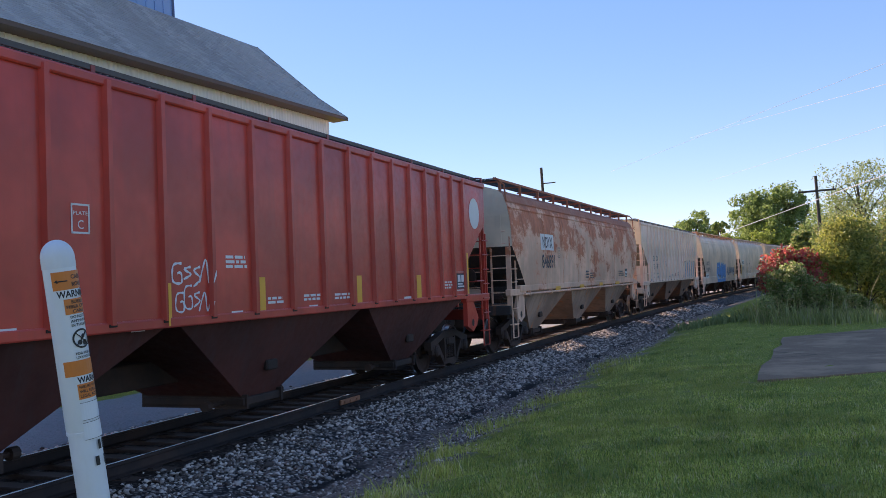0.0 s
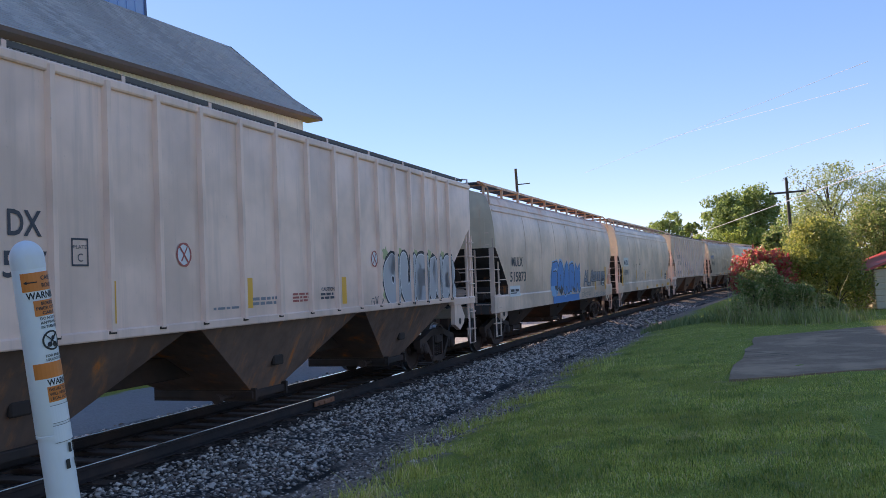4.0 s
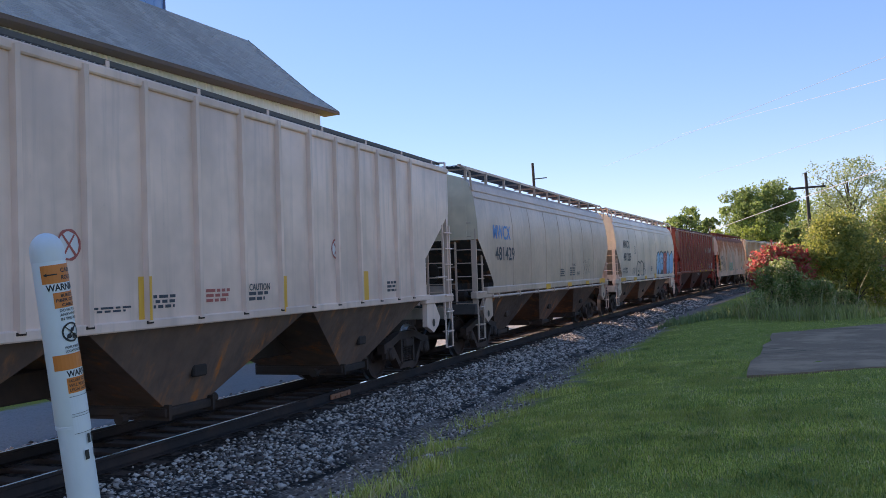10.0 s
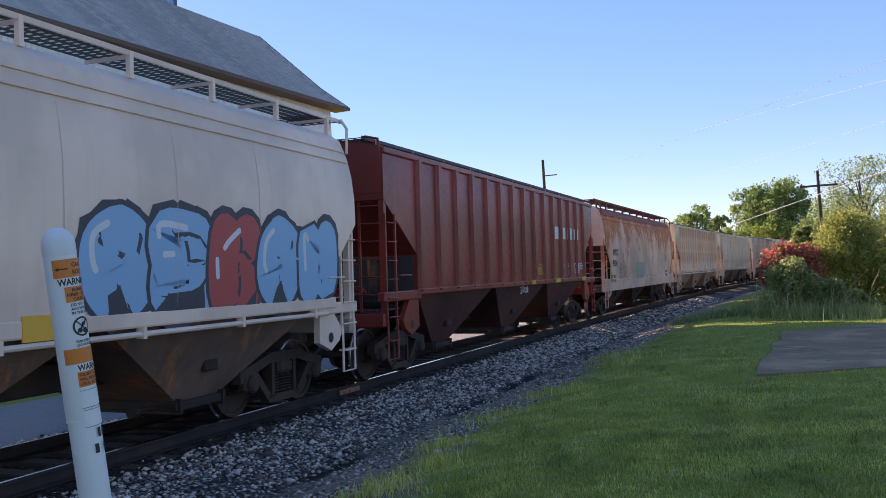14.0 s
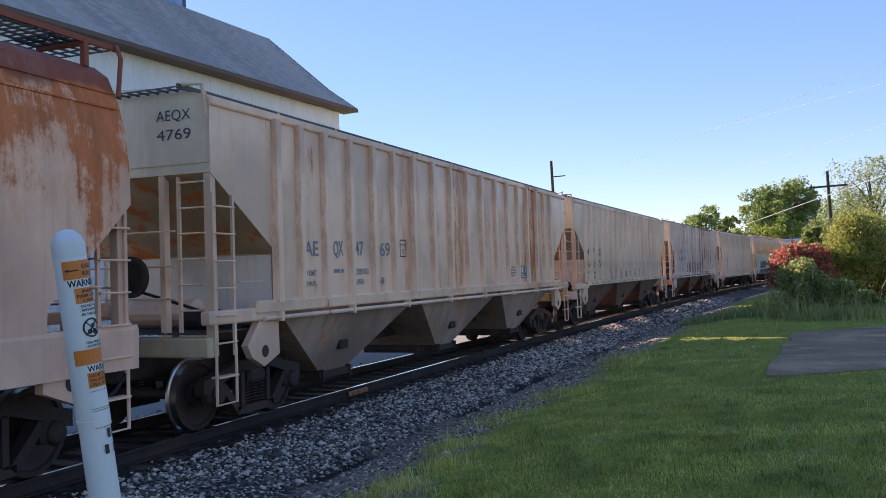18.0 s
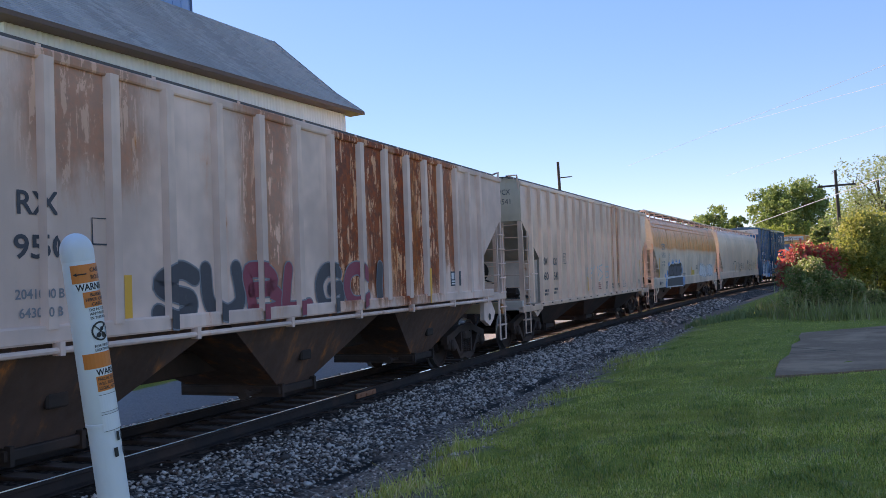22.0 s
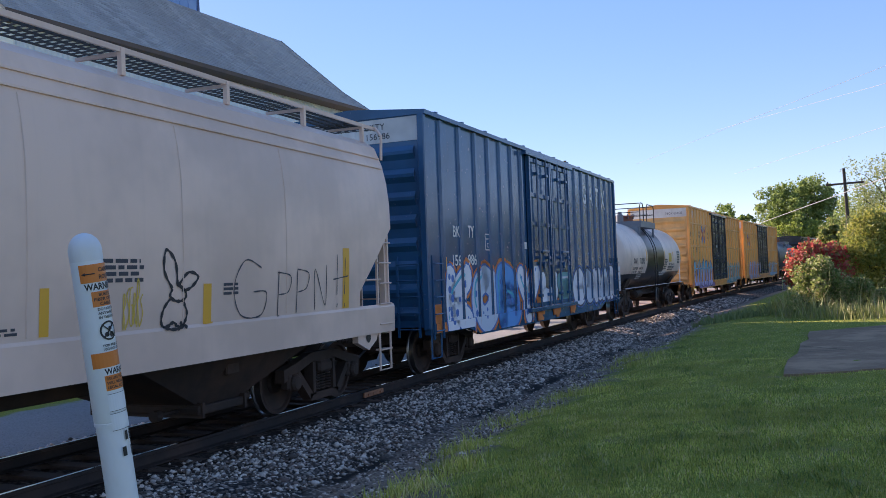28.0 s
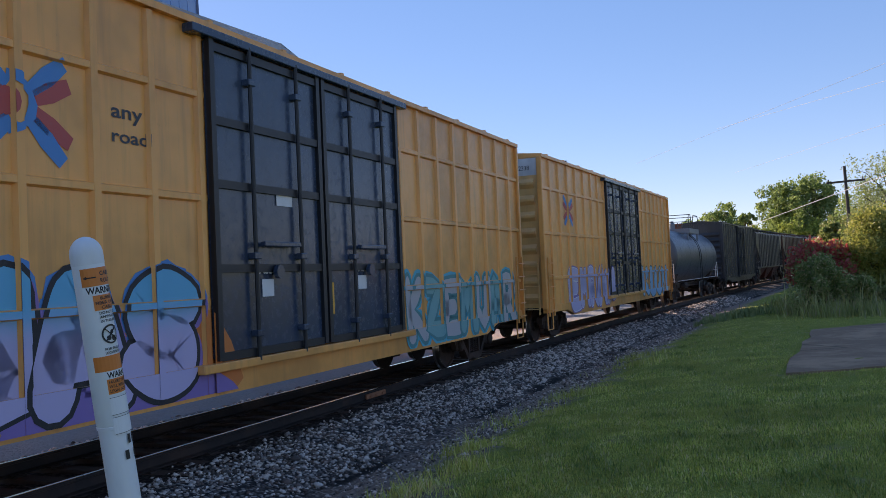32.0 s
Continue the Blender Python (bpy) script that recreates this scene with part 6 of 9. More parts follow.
def over_posts(car, sh):
    """Lets paint run over the posts, bands and doors that stand proud of the side."""
    posts, depth, bands, *half = RIBS.get(car.name, ([], 0.0, []))
    if half:
        # box cars: paint ends at the lower edge of the side sill
        h = half[0]
        kept = clipped(clipped(sh, -h + 2.2, h - 2.2, 0.0), 0.70, 9.0, 0.0, 2)
        for lo, hi in ((-h - 0.5, -h + 2.2), (h - 2.2, h + 0.5)):
            side = clipped(clipped(sh, lo, hi, 0.0), 0.85, 9.0, 0.0, 2)
            kept.add(side.v, side.f)
        sh = kept
    extra = [clipped(sh, p[0] - p[1], p[0] + p[1], p[2] if len(p) > 2 else depth) for p in posts] + [clipped(sh, z - h, z + h, dx, 2) for z, h, dx in bands]
    for e in extra:
        if e.f:
            sh.add(e.v, e.f)
    return sh


def mark_block(c, y0, y1, z0, z1, mat, name="paint_patch"):
    car, xs, _ = c
    sh = Shape()
    k = 6
    for i in range(k + 1):
        z = z0 + (z1 - z0) * i / k
        sh.v += [(xs(z) + 0.004, y0, z), (xs(z) + 0.004, y1, z)]
    sh.f = [(2 * i, 2 * i + 1, 2 * i + 3, 2 * i + 2) for i in range(k)]
    return part(name, over_posts(car, sh), mat, car)


def mark_refl(c, y0, y1, z0, z1, mat):
    car, xs, HB = c
    w = max(0.09, y1 - y0)
    if z1 < 1.68 and z0 < 1.66:
        x = 1.585 if xs(1.45) > 1.4 and z1 < 1.5 else xs(z1) + 0.008
        part("reflector", Shape().box(x - 0.004, max(x, xs(z0) + 0.01, 1.562 if z0 < 1.56 else 0), y0, y0 + w, z0, z1), mat, car)
    else:
        mark_block(c, y0, y0 + w, z0, z1, mat, "reflector")


def mark_text(c, y0, y1, z0, z1, mat, s, shear=0.0):
    car, xs, _ = c
    small = all(ch.islower() for ch in s if ch.isalpha()) and s.isalpha()
    size = (z1 - z0) / (0.95 if small else 0.72)
    return letters(car, s, y0, z0, size, mat, xs, y1 - y0, offset=0.016, lift=0.007, shear=shear)


def mark_bars(c, y0, y1, z0, z1, mat, rows):
    car, xs, _ = c
    h = (z1 - z0) / (rows * 1.6)
    bars(car, y0, z1 - h, y1 - y0, rows, mat, xs, h)


def mark_plate(c, y0, y1, z0, z1, mat):
    plate_frame(c[0], y0, z0, max(0.18, y1 - y0), mat, c[1])


def mark_box(c, y0, y1, z0, z1, mat):
    car, xs, _ = c
    sh = Shape()
    ribbon(sh, [(y0, z0), (y1, z0), (y1, z1), (y0, z1), (y0, z0)], 0.025, xs, 0.006)
    part("outline_mark", sh, mat, car)


def mark_label(c, y0, y1, z0, z1, mat):
    """A small data placard: a panel with rows of print and two squares."""
    car, xs, _ = c
    dark = mat is M["ink"]
    p = mark_block(c, y0, y1, z0, z1, mat, "data_placard")
    sh = Shape()
    w, h = y1 - y0, z1 - z0
    for a, b, d, e in ((0.1, 0.45, 0.45, 0.9), (0.55, 0.9, 0.45, 0.9), (0.1, 0.9, 0.1, 0.2), (0.1, 0.7, 0.27, 0.37)):
        x = xs(z0 + h * d) + 0.008
        sh.add([(x, y0 + w * a, z0 + h * d), (x, y0 + w * b, z0 + h * d), (x, y0 + w * b, z0 + h * e), (x, y0 + w * a, z0 + h * e)], [(0, 1, 2, 3)])
    part("placard_print", sh, M["white"] if dark else M["ink"], p)


def mark_ring(c, y0, y1, z0, z1, mat):
    car, xs, _ = c
    cy, cz, r = (y0 + y1) / 2, (z0 + z1) / 2, (z1 - z0) / 2
    bg = Shape()
    blob(bg, [(cy + math.cos(a) * r, cz + math.sin(a) * r) for a in np.linspace(0, 6.283, 24)[:-1]], xs, 0.005)
    disc = part("warning_disc", bg, M["white"], car, "round white disc with a red ring")
    sh = Shape()
    ribbon(sh, [(cy + math.cos(a) * r, cz + math.sin(a) * r) for a in np.linspace(0, 6.283, 25)], 0.035, xs, 0.008)
    ribbon(sh, [(cy - r * 0.6, cz + r * 0.7), (cy + r * 0.6, cz - r * 0.7)], 0.03, xs, 0.009)
    ribbon(sh, [(cy + r * 0.5, cz + r * 0.7), (cy - r * 0.4, cz - r * 0.6)], 0.025, xs, 0.0085)
    part("ring", sh, mat, disc)


def mark_disc(c, y0, y1, z0, z1, mat, r=0.35):
    car, xs, _ = c
    cy, cz = (y0 + y1) / 2 - (0.3 if r > 0.2 else 0.0), (z0 + z1) / 2
    sh = Shape()
    blob(sh, [(cy + math.cos(a) * r, cz + math.sin(a) * r) for a in np.linspace(0, 6.283, 28)[:-1]], xs, 0.026 if r < 0.2 else 0.006)
    part("painted_disc", over_posts(car, sh), mat, car)


def mark_sq(c, y0, y1, z0, z1, mat, n, w=0.019):
    """A quick unreadable tag of thin looping strokes."""
    car, xs, _ = c
    rng = random.Random(int(abs(y0) * 100) + n)
    sh = Shape()
    for i in range(n):
        cy = y0 + (y1 - y0) * (i + 0.5) / n
        hw = (y1 - y0) / n * 0.75
        lo, hi = z0 + (z1 - z0) * rng.uniform(0, 0.3), z1 - (z1 - z0) * rng.uniform(0, 0.3)
        kind = rng.randrange(4)
        if kind == 0:
            st = [(cy - hw, lo), (cy, hi), (cy + hw * .4, lo), (cy + hw, (lo + hi) / 2)]
        elif kind == 1:
            st = [(cy + hw * .6, hi), (cy - hw * .5, hi - .1 * (hi - lo)), (cy - hw * .6, lo + .1 * (hi - lo)), (cy + hw * .5, lo), (cy + hw * .5, (lo + hi) / 2), (cy, (lo + hi) / 2)]
        elif kind == 2:
            st = [(cy - hw * .4, lo), (cy - hw * .3, hi), (cy + hw * .5, hi - .2 * (hi - lo)), (cy - hw * .2, (lo + hi) / 2), (cy + hw * .6, lo)]
        else:
            st = [(cy + hw * .5, hi), (cy - hw * .4, hi - .2 * (hi - lo)), (cy + hw * .5, lo + .4 * (hi - lo)), (cy - hw * .5, lo)]
        ribbon(sh, smooth_path(st, 6), w, xs, 0.006)
    part("graffiti_tag", over_posts(car, sh), mat, car)


def mark_sqthin(c, y0, y1, z0, z1, mat, n):
    mark_sq(c, y0, y1, z0, z1, mat, n, 0.06)


def mark_tagz(c, y0, y1, z0, z1, mat):
    mark_sq(c, y0, y1, z0 + (z1 - z0) * 0.5, z1, mat, 4, 0.035)
    mark_sq(c, y0 + 0.05, y1 - 0.05, z0, z0 + (z1 - z0) * 0.55, mat, 4, 0.03)


def strokes_of(c, y0, y1, z0, z1, mat, strokes, w, name):
    """Drawn strokes given in a unit square."""
    car, xs, _ = c
    sh = Shape()
    for st in strokes:
        pts = [(y0 + (y1 - y0) * a, z0 + (z1 - z0) * b) for a, b in st]
        ribbon(sh, smooth_path(pts, 6), w, xs, 0.006)
    part(name, over_posts(car, sh), mat, car)


def mark_rabbit(c, y0, y1, z0, z1, mat):
    ear1 = [(0.35, 0.52), (0.15, 0.75), (0.2, 1.0), (0.42, 0.85), (0.48, 0.55)]
    ear2 = [(0.5, 0.56), (0.75, 0.72), (1.0, 0.66), (0.8, 0.52), (0.58, 0.5)]
    head = [(0.35, 0.52), (0.3, 0.42), (0.5, 0.36), (0.68, 0.4), (0.66, 0.5), (0.48, 0.56)]
    body = [(0.34, 0.42), (0.15, 0.28), (0.1, 0.1), (0.3, 0.02), (0.6, 0.05), (0.72, 0.2), (0.62, 0.36)]
    strokes_of(c, y0, y1, z0, z1, mat, [ear1, ear2, head, body, [(0.2, 0.05), (0.4, 0.1), (0.5, 0.0)], [(0.55, 0.1), (0.7, 0.02)]], 0.045, "rabbit_drawing")


def mark_gppn(c, y0, y1, z0, z1, mat):
    st = [[(0.2, 0.75), (0.08, 0.85), (0.0, 0.5), (0.05, 0.12), (0.2, 0.1), (0.24, 0.4), (0.14, 0.42)],
          [(0.33, 0.05), (0.34, 0.7)], [(0.33, 0.68), (0.44, 0.62), (0.42, 0.4), (0.34, 0.36)], [(0.49, 0.08), (0.5, 0.72)], [(0.5, 0.72), (0.6, 0.66), (0.58, 0.44), (0.5, 0.38)],
          [(0.66, 0.1), (0.66, 0.72), (0.76, 0.15), (0.77, 0.78)], [(0.88, 0.3), (0.88, 0.95)], [(0.88, 0.1), (0.885, 0.16)], [(0.96, 0.3), (0.965, 0.9)], [(0.84, 0.55), (1.0, 0.6)], [(0.96, 0.1), (0.965, 0.16)]]
    strokes_of(c, y0, y1, z0, z1, mat, st, 0.022, "graffiti_tag")


def mark_bigtag(c, y0, y1, z0, z1, mat):
    st = [[(-0.1, 0.75), (0.05, 0.98), (0.25, 0.85), (0.3, 0.4)], [(0.1, 0.1), (0.14, 0.45), (0.12, 0.5)], [(0.38, 0.95), (0.4, 0.6), (0.52, 0.85), (0.5, 0.55), (0.58, 0.2)], [(0.6, 0.6), (0.72, 0.85), (0.68, 0.55), (0.6, 0.45), (0.75, 0.1)], [(0.62, 0.1), (0.8, 0.3)], [(0.78, 0.55), (0.92, 0.8), (0.86, 0.4)], [(0.8, 0.75), (0.9, 0.6), (1.0, 0.25)]]
    strokes_of(c, y0, y1, z0, z1, mat, st, 0.06, "graffiti_tag")


def mark_emblem(c, y0, y1, z0, z1, mat):
    """Crossed blue and red arrows round a red dot, drawn as plain shapes."""
    car, xs, _ = c
    w = (y1 - y0) * 0.15
    Y, Z = lambda a: y0 + (y1 - y0) * a, lambda b: z0 + (z1 - z0) * b
    ring = Shape()
    ribbon(ring, [(Y(0.42 + 0.22 * math.sin(a)), Z(0.5 + 0.22 * math.cos(a))) for a in np.linspace(0, 3.14, 9)], w * 0.6, xs, 0.009)
    g = part("emblem", over_posts(car, ring), M["g_blue"], car, "blue and red crossed-arrow emblem")

    def seg(a, b, m):
        sh = Shape()
        ribbon(sh, [(Y(a[0] + (b[0] - a[0]) * t), Z(a[1] + (b[1] - a[1]) * t)) for t in (0, 0.5, 1)], w, xs, 0.008)
        part("emblem_arrow", over_posts(car, sh), m, g)

    for a, b in (((0.08, 0.95), (0.42, 0.62)), ((0.92, 0.9), (0.62, 0.62)), ((0.12, 0.06), (0.45, 0.36)), ((0.9, 0.05), (0.6, 0.4))):
        seg(a, b, M["g_blue"])
    for a, b in (((0.03, 0.72), (0.42, 0.52)), ((0.97, 0.72), (0.62, 0.54)), ((0.05, 0.25), (0.42, 0.45)), ((0.97, 0.22), (0.62, 0.46))):
        seg(a, b, M["g_red"])
    dot = Shape()
    blob(dot, [(Y(0.42 + 0.09 * math.cos(a)), Z(0.5 + 0.12 * math.sin(a))) for a in np.linspace(0, 6.28, 12)[:-1]], xs, 0.0085)
    part("emblem_dot", over_posts(car, dot), M["g_red"], g)


def mark_canbase(c, y0, y1, z0, z1, mat):
    car, xs, _ = c
    sh = Shape()
    rng = random.Random(4)
    og = Shape()
    crest = [(y0 + (y1 - y0) * i / 14, z0 + (z1 - z0) * rng.uniform(0.6, 1.0)) for i in range(15)]
    blob(og, smooth_path([(y0, z0), (y1, z0)] + crest[::-1], 3, True), xs, 0.004)
    part("graffiti_halo", over_posts(car, og), M["g_orange"], car)
    top = [(y0 + (y1 - y0) * i / 14, z0 + (z1 - z0) * rng.uniform(0.25, 0.42)) for i in range(15)]
    blob(sh, smooth_path([(y0, z0), (y1, z0)] + top[::-1], 3, True), xs, 0.006)
    part("graffiti_ground", over_posts(car, sh), mat, car)


# letter skeletons in a unit square; sprayed fat they make up the pieces
GLYPH = {
    "A": [[(0.0, 0.0), (0.3, 0.75), (0.5, 1.0), (0.7, 0.75), (1.0, 0.0)], [(0.2, 0.36), (0.8, 0.36)]],
    "B": [[(0.08, 0.0), (0.05, 0.5), (0.08, 1.0), (0.6, 0.98), (0.82, 0.76), (0.6, 0.55), (0.15, 0.52)], [(0.5, 0.54), (0.98, 0.38), (0.85, 0.06), (0.08, 0.0)]],
    "C": [[(0.95, 0.80), (0.6, 1.0), (0.2, 0.85), (0.03, 0.5), (0.2, 0.12), (0.6, 0.0), (0.97, 0.2)]],
    "D": [[(0.08, 0.0), (0.08, 1.0), (0.6, 0.95), (0.95, 0.5), (0.6, 0.04), (0.08, 0.0)]],
    "E": [[(0.95, 0.98), (0.1, 0.98), (0.05, 0.5), (0.1, 0.02), (0.97, 0.02)], [(0.1, 0.5), (0.75, 0.52)]],
    "G": [[(0.9, 0.85), (0.45, 1.0), (0.05, 0.55), (0.3, 0.03), (0.9, 0.1), (0.92, 0.45), (0.55, 0.45)]],
    "I": [[(0.5, 0.0), (0.46, 0.5), (0.5, 1.0)]],
    "K": [[(0.1, 0.0), (0.06, 0.5), (0.1, 1.0)], [(0.9, 1.0), (0.25, 0.5), (0.95, 0.0)]],
    "L": [[(0.1, 1.0), (0.08, 0.4), (0.12, 0.03), (0.95, 0.03)]],
    "M": [[(0.0, 0.0), (0.12, 1.0), (0.5, 0.45), (0.88, 1.0), (1.0, 0.0)]],
    "N": [[(0.05, 0.0), (0.08, 0.95), (0.5, 0.5), (0.92, 0.05), (0.95, 1.0)]],
    "O": [[(0.5, 1.0), (0.1, 0.75), (0.1, 0.25), (0.5, 0.0), (0.9, 0.25), (0.9, 0.75), (0.5, 1.0)]],
    "R": [[(0.06, 0.0), (0.06, 1.0), (0.7, 0.95), (0.85, 0.7), (0.6, 0.48), (0.2, 0.46)], [(0.45, 0.46), (0.97, 0.0)]],
    "S": [[(0.92, 0.85), (0.5, 1.0), (0.1, 0.78), (0.35, 0.52), (0.85, 0.4), (0.85, 0.1), (0.4, 0.0), (0.05, 0.18)]],
    "U": [[(0.05, 1.0), (0.06, 0.3), (0.5, 0.0), (0.94, 0.3), (0.95, 1.0)]],
    "Y": [[(0.02, 1.0), (0.5, 0.5), (0.97, 1.0)], [(0.5, 0.5), (0.45, 0.0)]],
    "Z": [[(0.05, 0.98), (0.92, 0.95), (0.1, 0.05), (0.97, 0.04)]],
}


def sprayed(sh, pts, w, xs, lift):
    """A stroke of even width with round ends."""
    o = len(sh.v)
    pts = [Vector(p) for p in pts]

    def put(q):
        sh.v.append((xs(q.y) + lift, q.x, q.y))

    for i, p in enumerate(pts):
        d = pts[min(i + 1, len(pts) - 1)] - pts[max(i - 1, 0)]
        d = Vector((-d.y, d.x)).normalized() if d.length > 1e-6 else Vector((0, 1))
        put(p + d * w * 0.5)
        put(p - d * w * 0.5)
    sh.f += [(o + 2 * i, o + 2 * i + 1, o + 2 * i + 3, o + 2 * i + 2) for i in range(len(pts) - 1)]
    for p, q, k, sgn in ((pts[0], pts[1], o, 1), (pts[-1], pts[-2], o + 2 * len(pts) - 2, -1)):
        a0 = math.atan2(sh.v[k][2] - p.y, sh.v[k][1] - p.x)
        cap = len(sh.v)
        for j in range(1, 6):
            a = a0 + sgn * math.pi * j / 6
            put(Vector((p.x + math.cos(a) * w / 2, p.y + math.sin(a) * w / 2)))
        sh.f.append((k, cap, cap + 1, cap + 2, cap + 3, cap + 4, k + 1))


def piece(c, word, y0, y1, z0, z1, fill, line, w=0.3, edge=0.05, halo=None, halo_w=0.12, rim=None, fills=None, dots=None, shine=None, seed=0, stiff=False, jump=0.06, drop=None, lift0=0.0055):
    """A row of fat sprayed letters: glow, drop shade, dark contour, bright rim and fill, each letter over the one before."""
    car, xs, _ = c
    rng = random.Random(seed)
    n = len(word)
    cw = (y1 - y0) / n
    first = None
    for i, ch in enumerate(word):
        layers = {}

        def layer(name, mat):
            return layers.setdefault((name, mat.name), (Shape(), mat))[0]

        a, b = y0 + cw * i + w * 0.42, y0 + cw * (i + 1) - w * 0.30
        if b - a < 0.06:
            a, b = y0 + cw * (i + 0.5) - 0.04, y0 + cw * (i + 0.5) + 0.04
        lo, hi = z0 + w / 2 + rng.uniform(0, jump) * (z1 - z0), z1 - w / 2 - rng.uniform(0, jump) * (z1 - z0)
        sk = rng.uniform(-0.12, 0.12) * (b - a)
        lift = lift0 + 0.0018 * i
        f = fills[i % len(fills)] if fills else fill
        for st in GLYPH[ch]:
            path = [(a + (b - a) * p + sk * (q - 0.5) + rng.uniform(-.03, .03), lo + (hi - lo) * q + rng.uniform(-.02, .02)) for p, q in st]
            if not stiff:
                path = smooth_path(path, 6)
            else:
                path = [q for p0, p1 in zip(path, path[1:]) for q in (p0, ((p0[0] + p1[0]) / 2, (p0[1] + p1[1]) / 2))] + [path[-1]]
            if halo:
                sprayed(layer("halo", halo), [(p + rng.uniform(-.03, .03), q + rng.uniform(-.03, .03)) for p, q in path], w + 2 * edge + 2 * halo_w, xs, 0.0045)
            if drop:
                sprayed(layer("drop_shade", drop), [(p + 0.07, q - 0.06) for p, q in path], w + edge, xs, lift - 0.0004)
            sprayed(layer("outline", line), path, w + 2 * edge, xs, lift)
            if rim:
                sprayed(layer("rim", rim), path, w + 0.045, xs, lift + 0.0005)
            sprayed(layer("graffiti_letter", f), path, w, xs, lift + 0.001)
            if shine and len(path) > 6:
                k = len(path) // 3
                sprayed(layer("highlight", shine), [(p - w * 0.22, q + w * 0.2) for p, q in path[1:k + 2]], max(0.03, w * 0.12), xs, lift + 0.0015)
            if dots:
                for _ in range(6):
                    p, q = rng.choice(path)
                    r = w * rng.uniform(0.06, 0.16)
                    p, q = p + rng.uniform(-.3, .3) * w, q + rng.uniform(-.3, .3) * w
                    blob(layer("spray_dots", dots), [(p + math.cos(t) * r, q + math.sin(t) * r) for t in np.linspace(0, 6.283, 9)[:-1]], xs, lift + 0.0014)
        letter = None
        for (name, _), (sh, mat) in sorted(layers.items(), key=lambda k: k[0][0] != "graffiti_letter"):
            ob = part(name, over_posts(car, sh), mat, letter or car, "" if first else "spray-painted graffiti letter")
            letter = letter or ob
            first = first or ob
    return first


def splashes(c, spots, mat):
    """Ragged clouds of spray: (y, z, radius)."""
    car, xs, _ = c
    rng = random.Random(9)
    for y, z, r in spots:
        sh = Shape()
        blob(sh, [(y + math.cos(t) * r * q, z + math.sin(t) * r * q) for t, q in ((t, rng.uniform(0.55, 1.1)) for t in np.linspace(0, 6.283, 15)[:-1])], xs, 0.0042)
        part("spray_cloud", over_posts(car, sh), mat, car)


def chips(c, y0, y1, z0, z1, count, seed, runs=False):
    """A field of small chips in the paint, some of them with a rust run below."""
    car, xs, _ = c
    rng = random.Random(seed)
    sh = Shape()
    for _ in range(count):
        y, z, r = rng.uniform(y0, y1), rng.triangular(z0, z1), rng.uniform(0.008, 0.022)
        blob(sh, [(y + math.cos(t) * r * rng.uniform(0.5, 1.2), z + math.sin(t) * r * rng.uniform(0.5, 1.3)) for t in np.linspace(0, 6.283, 7)[:-1]], xs, 0.005)
        if runs:
            d = rng.uniform(0.08, 0.3)
            blob(sh, [(y - 0.007, z), (y + 0.007, z), (y + 0.002, z - d)], xs, 0.0048)
    tagged(part("paint_chips", over_posts(car, sh), M["g_rust"], car), kind="stuff")


def mass(c, outline, mat, rim, w, lift, name):
    """One solid sprayed shape with a line round it."""
    car, xs, _ = c
    sh = Shape()
    blob(sh, outline, xs, lift + 0.0005)
    body_of = part(name, over_posts(car, sh), mat, car)
    edge = Shape()
    ring = outline + outline[:1]
    sprayed(edge, [(a[0] + (b[0] - a[0]) * t, a[1] + (b[1] - a[1]) * t) for a, b in zip(ring, ring[1:]) for t in (0.0, 0.5)] + [outline[0]], w, xs, lift)
    part("outline", over_posts(car, edge), rim, body_of)


def two_tone(name, low, high, z0, z1):
    n = Nodes(name)
    f = n.ramp(n.math("ADD", n.axis(2), n.math("MULTIPLY", n.noise(3, 3, 0.5), 0.25)), z0, z1)
    return n.finish(n.mix(f, low, high), 0.5)


M["canas"] = two_tone("purple_to_cyan_spray", (0.52, 0.46, 0.68), (0.10, 0.44, 0.66), 1.5, 2.0)


def end_number(i, a, b, mat=None):
    """Reporting letters and number on the end that faces the camera."""
    car, xs, HB = MADE[i]
    letters(car, a, 0, 3.92, 0.19, mat or M["ink"], xs, 0.52, end=(DY[i] - HB - 0.014, 0.72))
    letters(car, b, 0, 3.68, 0.19, mat or M["ink"], xs, 0.52, end=(DY[i] - HB - 0.014, 0.72))


